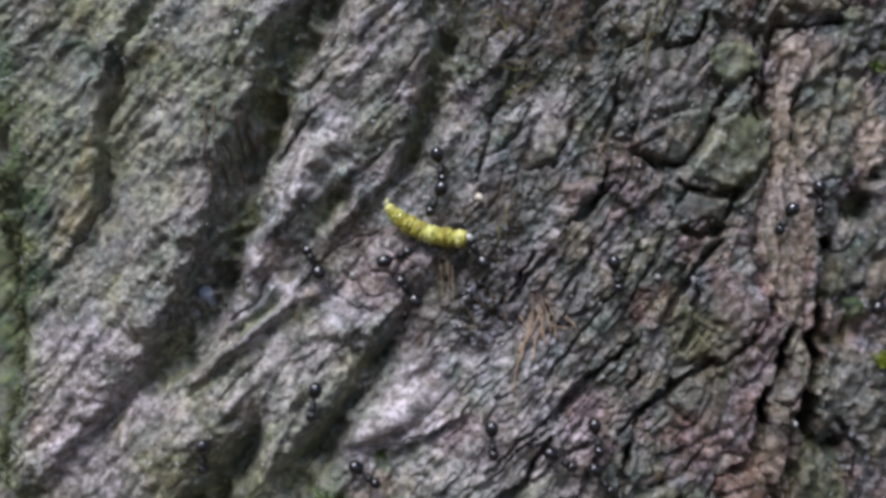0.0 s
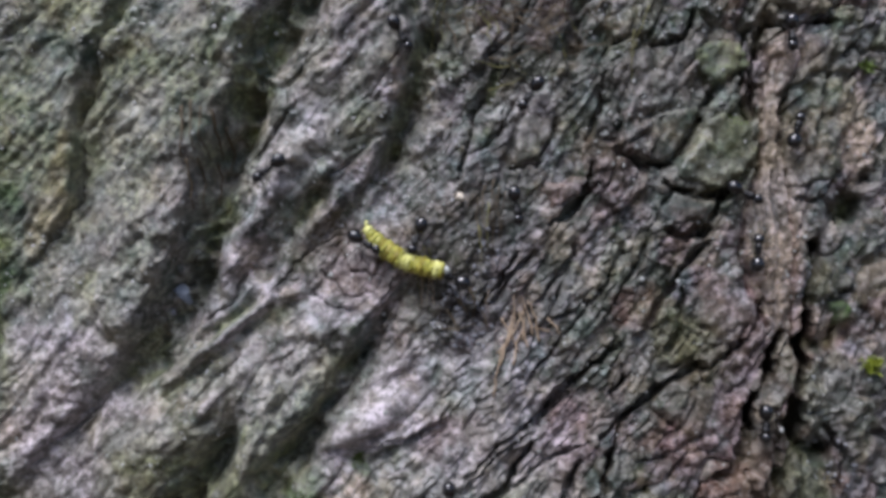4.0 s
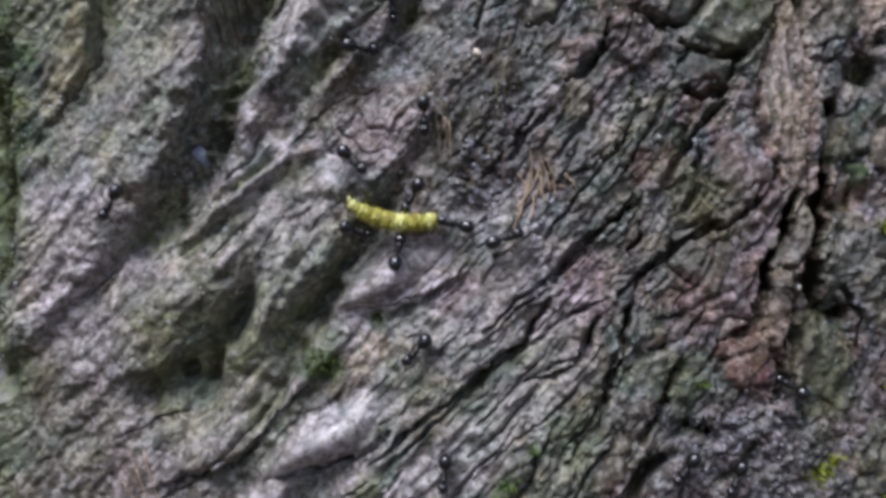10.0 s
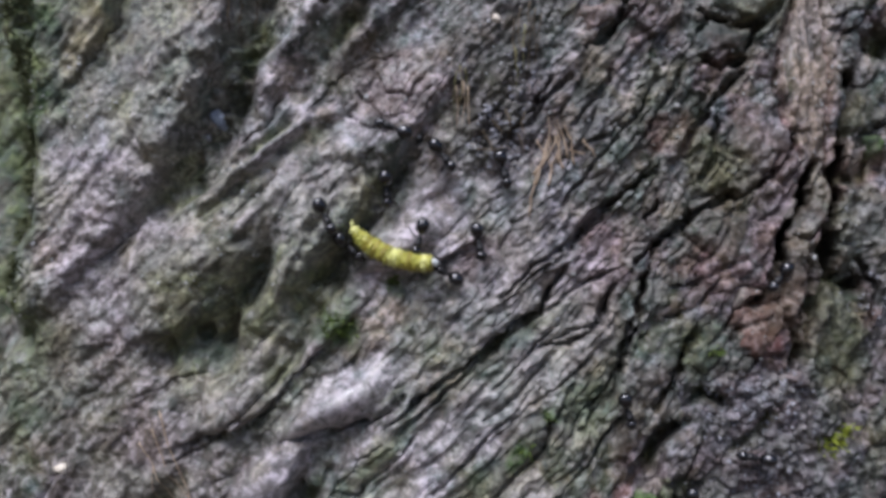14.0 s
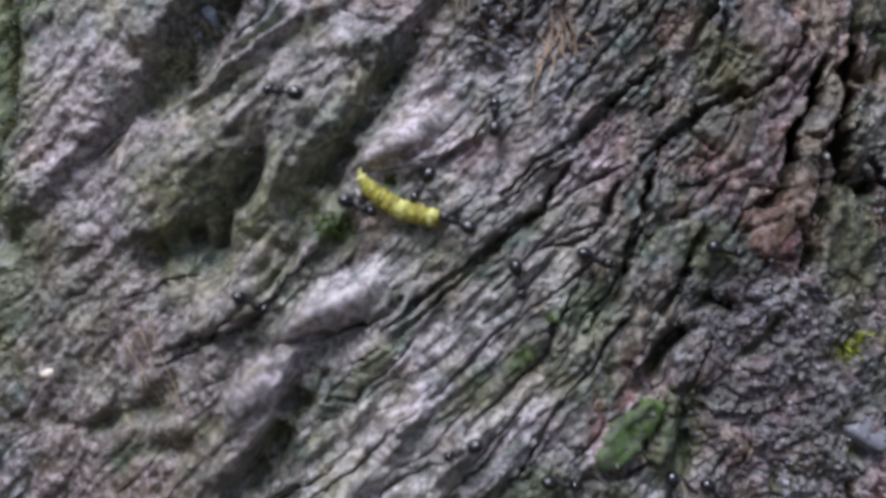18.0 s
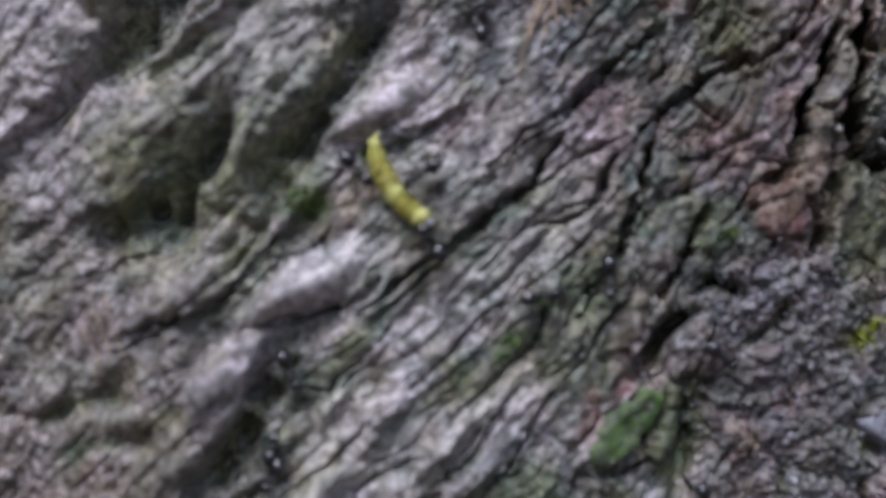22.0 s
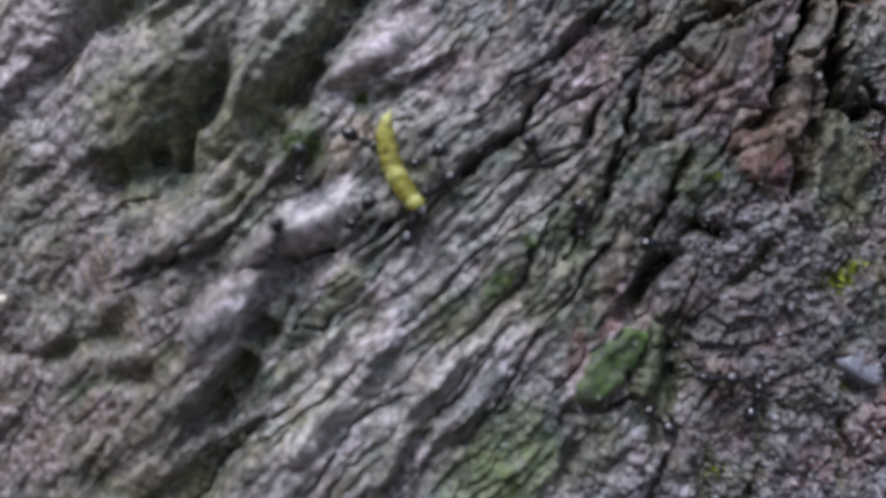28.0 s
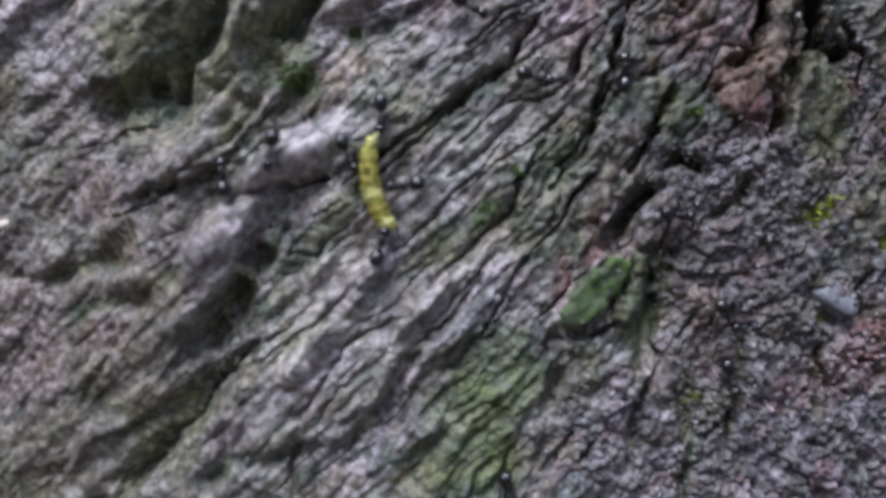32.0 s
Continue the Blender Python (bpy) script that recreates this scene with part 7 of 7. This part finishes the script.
    wanderer([(0, -10.5, -30.2, -39), (0.33, -10.5, -32.2, -90), (0.67, -10.5, -42.9, -90), (1.96, -10.1, -40.1, -126), (3.24, -9.7, -41.8, -162), (4.53, -9.3, -44.1, -198), (5.81, -8.9, -51.6, -234), (7.09, -8.5, -53.6, -270), (8, -8.5, -27.6, -268), (9, -5.4, -17.1, -281), (10, -5.5, -19.3, -279), (11, -5.5, -22.2, -278), (12, -6.6, -25.5, -410), (13, -15.7, -25.0, -394), (13.5, -15.9, -20.1, -405), (15.5, -21.0, -21.0, -485), (17, -20.7, -19.2, -504), (18, -21.8, -17.4, -547), (19, -20.3, -18.7, -549), (20, -18.2, -21.0, -503), (21, -19.5, -33.0, -478), (22.54, -19.5, -79.1, -450), (23.89, -19.5, -76.7, -450), (25.24, -19.5, -82.2, -450), (26.59, -19.5, -84.4, -450), (27.95, -19.5, -84.5, -450), (29.3, -19.5, -88.1, -450), (30.65, -19.5, -94.7, -450), (32, -19.5, -94.6, -450)])
    wanderer([(0, 6.2, -25.4, -87), (1, 0.2, -20.4, -5), (2, 7.8, -27.9, -48), (2.5, 14.6, -32.7, -66), (4.5, 0.1, -33.4, -75), (5, -0.1, -41.4, -84), (6, 0.5, -42.1, -96), (7, 0.3, -42.7, -81), (8, 0.1, -42.8, -89), (9, 0.2, -43.4, -87), (10, 0.1, -48.1, -96), (10.49, 0.1, -60.2, -90), (11.84, 6.7, -56.4, -126), (13.18, 13.3, -62.9, -162), (14.52, 19.9, -67.2, -198), (15.86, 26.4, -72.6, -234), (17.21, 33.0, -73.6, -270), (17.35, 33.0, -69.7, -270), (18, 33.0, -67.7, -398), (19, 33.0, -48.4, -443), (20, 21.8, -42.3, -425), (21, 7.3, -28.9, -373), (22, 11.8, -44.6, -349), (23, 8.0, -44.3, -195), (24, 7.8, -45.0, -180), (25, 4.7, -40.4, -218), (26, 0.8, -39.3, -368), (26.5, -0.1, -39.1, -373), (28.5, 2.8, -40.3, -512), (29, 6.4, -46.0, -468), (30, -0.2, -58.8, -503), (30.34, -0.2, -60.8, -450), (31.42, -0.2, -94.7, -450), (32, -0.2, -94.6, -450)])
    wanderer([(0, 15.6, -28.4, -33), (1, 15.8, -32.8, -78), (2, 18.3, -23.9, -79), (2.5, 20.5, -16.9, -105), (3.43, 20.5, -42.1, -90), (4.85, 22.4, -48.3, -120), (6.28, 24.2, -51.2, -150), (7.7, 26.1, -53.1, -180), (9.13, 28.0, -59.8, -210), (10.55, 29.8, -60.2, -240), (11.97, 31.7, -56.4, -270), (12.13, 31.7, -52.9, -270), (13, 31.7, -50.9, -449), (13.5, 31.2, -45.3, -462), (14.31, 31.2, -66.6, -450), (15.75, 32.2, -71.7, -470), (17.19, 33.1, -73.5, -490), (18.63, 34.1, -82.5, -510), (20.07, 35.0, -81.3, -530), (21.51, 36.0, -79.8, -550), (22.95, 36.9, -75.5, -570), (24.39, 37.9, -78.8, -590), (25.83, 38.8, -82.8, -610), (27.27, 39.8, -84.4, -630), (27.88, 39.8, -65.9, -630), (28.5, 39.8, -63.9, -751), (29.52, 66.0, -63.9, -720), (30.76, 67.6, -63.9, -720), (32, 67.9, -63.9, -720)])
    wanderer([(0, 20.1, -25.5, -81), (1, 27.6, -26.2, -255), (1.81, 27.6, -28.2, -90), (2.22, 27.6, -40.3, -90), (3.47, 27.3, -42.1, -180), (4.73, 27.0, -46.6, -270), (5.14, 27.0, -38.1, -270), (6, 27.0, -36.1, -448), (7, 31.3, -21.0, -303), (9, 41.6, -32.7, -387), (10, 46.8, -38.2, -226), (11, 51.7, -47.3, -75), (12, 50.5, -47.2, -116), (13, 50.9, -46.9, -70), (13.5, 52.1, -45.5, -22), (14.13, 66.3, -45.5, 0), (15.35, 66.4, -45.8, -60), (16.56, 69.5, -46.2, -120), (17.78, 67.2, -46.6, -180), (18.41, 45.4, -46.6, -180), (19, 43.4, -46.6, -67), (20, 39.4, -65.0, -97), (21, 35.5, -56.1, -46), (23, 33.6, -50.4, -31), (24.04, 60.4, -50.4, 0), (25.05, 62.0, -54.1, 60), (26.06, 63.7, -57.8, 120), (27.07, 63.8, -61.5, 180), (28.02, 34.1, -61.5, 180), (28.5, 32.1, -61.5, 267), (29, 31.0, -56.2, 284), (30, 29.3, -53.0, 284), (31, 21.1, -37.0, 308), (32, 14.0, -33.6, 347)])
    wanderer([(0, 20.9, -31.0, -54), (1, 24.5, -31.9, -101), (1.41, 24.5, -40.9, -90), (2.78, 17.8, -41.0, -180), (4.15, 11.2, -43.2, -270), (4.22, 11.2, -42.3, -270), (5, 11.2, -40.3, -112), (6, 11.8, -40.0, -112), (7, 9.0, -38.4, -191), (8, 10.0, -38.6, -292), (9, 14.3, -29.3, -281), (11, 0.3, -9.4, -409), (12, -1.6, -10.7, -422), (13, -3.5, -11.8, -446), (13.5, -2.4, -13.0, -416), (15.5, 0.1, -8.7, -439), (16, 2.7, -17.0, -428), (17, 4.6, -28.1, -414), (17.72, 4.6, -26.1, -270), (18.67, 4.6, -1.5, -270), (20.15, 4.6, -4.3, -270), (21.63, 4.6, -3.5, -270), (23.11, 4.6, -1.4, -270), (24.59, 4.6, -6.8, -270), (26.07, 4.6, -6.3, -270), (27.56, 4.6, -7.1, -270), (29.04, 4.6, -7.1, -270), (30.52, 4.6, -15.1, -270), (32, 4.6, -14.8, -270)])
    wanderer([(0, 51.5, 5.9, -90), (1, 52.2, -1.1, -82), (2, 45.4, -17.8, -79), (2.5, 45.8, -23.1, -89), (4.5, 45.8, -23.4, -92), (5, 46.1, -24.3, -96), (6, 51.2, -33.3, -55), (6.88, 51.2, -53.4, -90), (8.03, 37.0, -55.7, -270), (8.19, 37.0, -52.4, -270), (9, 37.0, -50.4, -103), (10, 38.3, -49.9, -116), (11, 39.6, -49.4, -62), (13, 45.6, -53.5, -81), (13.5, 39.4, -52.1, -174), (15.5, 40.3, -59.6, -66), (16.12, 40.3, -73.5, -90), (17.01, 27.4, -72.5, -270), (17.14, 27.4, -70.0, -270), (18, 27.4, -68.0, -447), (20, 24.0, -65.2, -433), (22, 31.4, -69.3, -432), (24, 40.2, -65.4, -478), (26, 28.0, -45.3, -412), (26.5, 25.8, -40.2, -428), (28.5, 31.7, -49.4, -363), (29, 37.8, -53.8, -412), (30, 36.9, -52.9, -430), (31, 37.2, -53.3, -424), (32, 38.6, -63.1, -413)])
    wanderer([(0, 46.3, 3.2, -123), (1, 47.6, 2.7, -157), (2, 45.2, 2.5, -98), (2.5, 45.2, 6.5, -102), (4.5, 44.0, 4.8, -27), (5, 51.5, 0.7, -48), (6, 64.4, 12.2, -90), (6.5, 66.4, 12.2, 0), (6.6, 70.8, 12.2, 0), (7.84, 65.3, 7.3, -180), (8.41, 48.0, 7.3, -180), (9, 46.0, 7.3, -68), (9.4, 48.0, 7.3, 0), (10.07, 68.1, 7.3, 0), (11.23, 69.5, 2.7, -45), (12.4, 72.1, -1.8, -90), (13.57, 66.2, -6.4, -135), (14.74, 66.4, -10.9, -180), (15.2, 52.6, -10.9, -180), (16, 50.6, -10.9, -18), (17, 47.9, -14.4, -22), (17.71, 67.9, -14.4, 0), (19.06, 59.2, -22.4, -20), (20.41, 57.0, -30.4, -40), (21.76, 61.4, -38.4, -60), (23.11, 59.7, -46.4, -80), (24.47, 60.6, -54.4, -100), (25.82, 63.1, -62.4, -120), (27.17, 63.9, -70.4, -140), (28.52, 65.6, -78.4, -160), (29.87, 66.2, -86.4, -180), (30.51, 46.5, -86.4, -180), (31, 44.5, -86.4, -91), (32, 39.4, -71.2, -72)])
    wanderer([(0, 61.3, -7.3, 59), (1, 47.7, 8.6, -95), (2, 51.6, 3.6, -84), (2.5, 51.5, -0.1, -262), (4.5, 43.9, 0.9, -272), (5, 45.4, 2.4, -291), (6, 55.4, 9.5, -290), (6.79, 55.4, 30.3, -270), (7.97, 29.4, 28.1, -330), (9.14, 3.5, 23.3, -390), (10.32, -22.4, 22.9, -450), (11, -22.4, 4.2, -457), (12, -20.6, -0.7, -385), (13, -20.2, 2.2, -356), (13.5, -17.1, 6.4, -343), (13.92, -17.1, 8.4, -270), (14.21, -17.1, 16.8, -270), (15.64, -16.0, 12.3, -288), (17.07, -15.0, 9.3, -306), (18.49, -13.9, -2.1, -324), (19.92, -12.9, -4.8, -342), (21.35, -11.8, -3.2, -360), (22.78, -10.7, -2.4, -378), (24.21, -9.7, -5.5, -396), (25.64, -8.6, -9.4, -414), (27.07, -7.6, -7.3, -432), (28.5, -6.5, -6.7, -450), (29, -6.5, -19.0, -444), (30, -8.5, -29.3, -434), (31, -4.4, -37.2, -449), (32, -5.0, -39.1, -451)])
    wanderer([(0, 22.7, -4.0, -81), (1, 19.3, 16.8, 87), (2, 13.0, 21.0, 152), (2.5, 7.1, 22.1, -12), (4.5, 17.9, 19.9, -113), (5, 20.4, 21.8, -101), (5.83, 20.4, 23.8, -270), (6.12, 20.4, 31.9, -270), (7.48, 25.7, 32.1, -315), (8.84, 31.1, 24.7, -360), (10.2, 36.4, 22.7, -405), (11.55, 41.8, 27.2, -450), (13, 41.8, -17.7, -455), (13.5, 44.8, -27.0, -453), (15.5, 30.8, -23.2, -626), (16, 32.1, -15.4, -618), (16.91, 32.1, 9.8, -630), (18.33, 30.6, -0.1, -660), (19.75, 29.0, -3.1, -690), (21.17, 27.4, -1.9, -720), (22.58, 25.9, -3.7, -750), (24, 24.3, -4.6, -780), (25.42, 22.7, -10.0, -810), (26, 22.7, -19.8, -793), (26.5, 21.8, -27.7, -799), (28.5, 13.7, -35.9, -761), (29, 19.3, -38.1, -748), (30, 18.1, -47.2, -793), (31, 23.7, -50.7, -748), (32, 32.0, -50.4, -727)])
    wanderer([(0, -24.9, 40.0, -90), (1, -24.9, 13.1, -64), (2, -36.9, 17.5, -190), (2.5, -38.0, 21.4, -67), (4.5, -15.5, 11.0, -206), (5, -16.0, 18.8, -246), (6, -29.8, 15.3, -80), (7, -21.1, 5.8, -52), (8, -18.6, -4.0, -86), (9, -14.9, -6.7, -33), (10, -11.0, -7.9, -46), (11, -9.8, -12.2, -75), (12, -9.9, -13.2, -83), (13, -11.6, -14.3, -94), (13.5, -10.8, -15.1, -80), (15.5, -7.5, -16.8, -132), (16, -8.3, -16.3, -157), (16.59, -8.3, -14.3, -270), (17.36, -8.3, 7.1, -270), (18.62, -35.3, -1.7, -450), (20, -35.3, -41.8, -442), (21, -21.6, -41.6, -447), (22, -17.1, -53.8, -425), (24, -18.4, -54.5, -297), (25, -16.4, -50.5, -302), (26, -10.5, -43.4, -325), (26.5, -9.3, -42.4, -148), (28.5, -9.0, -41.1, -131), (29, -11.3, -39.1, -94), (30, -13.9, -28.4, -99), (32, 5.9, -25.7, -32)])
    wanderer([(0, 7.7, 42.2, 270), (0.88, 7.7, 42.0, 270), (1.18, 7.7, 34.1, 270), (2, 7.7, 32.1, 102), (2.5, 3.9, 30.9, 253), (4.5, -3.8, 27.1, 341), (5.07, -3.8, 29.1, 450), (5.18, -3.8, 32.2, 450), (6.3, -3.9, 31.8, 540), (7.43, -4.0, 31.8, 630), (8, -4.0, 14.7, 636), (9, -12.3, 12.3, 633), (10, -10.1, 7.4, 711), (11, -0.7, 1.9, 804), (13, -0.5, -16.8, 968), (13.5, 0.3, -19.2, 980), (15.5, 11.5, -33.6, 1043), (16, 10.5, -33.6, 1017), (17, 16.7, -47.4, 990), (18, 0.3, -61.3, 921), (19, 6.3, -67.8, 1084), (20, 16.9, -67.2, 1087), (21, 20.9, -65.2, 1083), (21.51, 20.9, -67.2, 990), (21.86, 20.9, -78.0, 990), (23.2, 14.8, -75.5, 960), (24.54, 8.6, -79.3, 930), (25.88, 2.5, -82.5, 900), (27.22, -3.6, -84.4, 870), (28.56, -9.7, -84.5, 840), (29.9, -15.9, -92.8, 810), (30.2, -15.9, -85.0, 810), (31, -15.9, -83.0, 648), (31.53, -15.9, -94.6, 630), (32, -15.9, -94.6, 630)])
    wanderer([(0, 29.7, 42.2, -90), (1.15, 29.7, 42.6, -90), (1.53, 29.7, 31.3, -90), (2, 29.7, 29.3, -7), (2.52, 29.7, 31.3, 90), (2.9, 29.7, 42.4, 90), (4.31, 32.7, 39.6, 60), (5.72, 35.8, 31.2, 30), (7.12, 38.9, 30.0, 0), (8.53, 41.9, 26.6, -30), (9.93, 45.0, 22.2, -60), (11.34, 48.0, 25.9, -90), (12, 48.0, 6.4, -101), (12.82, 48.0, 8.4, -270), (13.24, 48.0, 19.6, -270), (14.46, 27.6, 16.2, -315), (15.69, 7.2, 11.9, -360), (16.91, -13.2, 9.8, -405), (18.14, -33.6, 2.3, -450), (19, -33.6, -17.4, -424), (19.76, -33.6, -15.4, -270), (20.11, -33.6, -4.7, -270), (21.58, -18.6, -3.8, -306), (23.04, -3.6, -1.1, -342), (24.51, 11.3, -6.8, -378), (25.98, 26.3, -6.3, -414), (27.45, 41.3, -7.1, -450), (27.91, 41.3, -21.1, -450), (28.5, 41.3, -23.1, -338), (28.9, 41.3, -21.1, -270), (29.24, 41.3, -9.1, -270), (30.62, 41.3, -15.3, -270), (32, 41.3, -14.8, -270)])
    wanderer([(0, 69.3, -33.9, -180), (1.05, 65.6, -33.9, -180), (1.55, 50.3, -33.9, -180), (2, 48.3, -33.9, -101), (2.5, 43.9, -28.5, -273), (3.36, 43.9, -30.5, -450), (3.76, 43.9, -42.6, -450), (5.08, 15.6, -50.5, -510), (6.4, -12.7, -51.2, -570), (7.72, -41.0, -53.2, -630), (8.13, -41.0, -43.6, -630), (9, -41.0, -41.6, -451), (9.69, -41.0, -60.9, -450), (10.94, -30.0, -60.0, -486), (12.19, -18.9, -57.0, -522), (13.43, -7.8, -64.1, -558), (14.68, 3.2, -67.6, -594), (15.93, 14.3, -73.1, -630), (16.2, 14.3, -66.5, -630), (17, 14.3, -64.5, -467), (18, 13.2, -66.1, -368), (19, 16.7, -71.3, -400), (20, 16.4, -71.3, -376), (20.43, 16.4, -73.3, -450), (20.57, 16.4, -77.0, -450), (21.71, 5.8, -78.8, -495), (22.85, -4.9, -76.4, -540), (23.99, -15.5, -76.8, -585), (25.13, -26.2, -80.9, -630), (25.67, -26.2, -63.2, -630), (26, -26.2, -61.2, -681), (26.5, -22.5, -56.1, -615), (28.5, -17.6, -44.0, -438), (29, -17.8, -44.8, -428), (30, -18.5, -43.5, -427), (31, -18.3, -44.0, -427), (32, -17.7, -44.0, -456)])
    wanderer([(0, 69.3, -4.4, -180), (0.78, 67.1, -4.4, -180), (1.55, 67.0, -4.4, -180), (1.81, 60.3, -4.4, -180), (2.5, 58.3, -4.4, -43), (4.5, 48.8, 19.9, 81), (5, 48.3, 19.2, 82), (6, 47.8, 21.3, 95), (6.38, 47.8, 31.8, 90), (7.41, 29.7, 31.7, 30), (8.44, 11.6, 26.9, -30), (9.47, -6.6, 22.2, -90), (10, -6.6, 12.6, -71), (11, -16.9, 6.0, -104), (12, -16.6, 0.4, -125), (13, -10.4, -4.9, -71), (13.5, -8.9, -7.6, -93), (14.36, -8.9, -5.6, -270), (15.05, -8.9, 14.6, -270), (16.47, -8.9, 9.6, -270), (17.88, -8.9, 4.5, -270), (19.29, -8.9, -0.4, -270), (20.7, -8.9, -1.1, -270), (22.12, -8.9, -2.1, -270), (23.53, -8.9, -3.4, -270), (24.94, -8.9, -6.6, -270), (26.35, -8.9, -7.1, -270), (27.76, -8.9, -7.0, -270), (29.18, -8.9, -8.5, -270), (30.59, -8.9, -15.2, -270), (32, -8.9, -14.8, -270)])
    wanderer([(0, 49.4, 42.2, -90), (1.2, 49.4, 42.6, -90), (2.4, 49.4, 43.3, -90), (3.59, 49.4, 41.0, -90), (4.07, 49.4, 26.9, -90), (4.5, 49.4, 24.9, -17), (5, 52.0, 21.1, -94), (6, 59.4, 12.4, -114), (8, 53.1, -1.9, -48), (9, 48.3, 0.8, 13), (9.44, 48.3, 2.8, 90), (10.07, 48.3, 22.4, 90), (11.42, 36.5, 26.6, 60), (12.76, 24.7, 22.4, 30), (14.11, 12.8, 17.1, 0), (15.45, 1.0, 13.5, -30), (16.8, -10.8, 9.7, -60), (18.14, -22.6, 2.3, -90), (19, -22.6, -15.9, -54), (21, 4.6, -18.8, -99), (21.83, 4.6, -16.8, -270), (22.34, 4.6, -3.4, -270), (23.61, 9.6, -3.6, -360), (24.88, 14.5, -6.6, -450), (26, 14.5, -35.1, -411), (26.5, 18.7, -42.3, -432), (28.5, 17.9, -45.2, -439), (29, 23.3, -52.1, -398), (30, 25.0, -46.1, -397), (31, 24.8, -43.7, -413), (31.71, 24.8, -41.7, -270), (32, 24.8, -32.7, -270)])
    wanderer([(0, -29.5, 42.2, -90), (1.44, -29.5, 43.0, -90), (2.88, -29.5, 42.5, -90), (4.32, -29.5, 39.6, -90), (5.76, -29.5, 31.3, -90), (7.19, -29.5, 30.5, -90), (8.63, -29.5, 25.9, -90), (10.07, -29.5, 22.4, -90), (11.51, -29.5, 27.2, -90), (12.95, -29.5, 20.9, -90), (14.39, -29.5, 16.4, -90), (16, -29.5, -35.0, -83), (17, -37.2, -34.5, -50), (18, -25.5, -43.5, -22), (19, -17.5, -54.3, -61), (20, -16.1, -72.5, -40), (21, -26.2, -61.7, -41), (22, -18.7, -62.9, 100), (22.83, -18.7, -64.9, 270), (23.19, -18.7, -75.4, 270), (24.65, -18.7, -79.4, 270), (26.12, -18.7, -82.4, 270), (27.59, -18.7, -84.4, 270), (29.06, -18.7, -85.5, 270), (30.53, -18.7, -94.4, 270), (32, -18.7, -94.6, 270)])


motions()
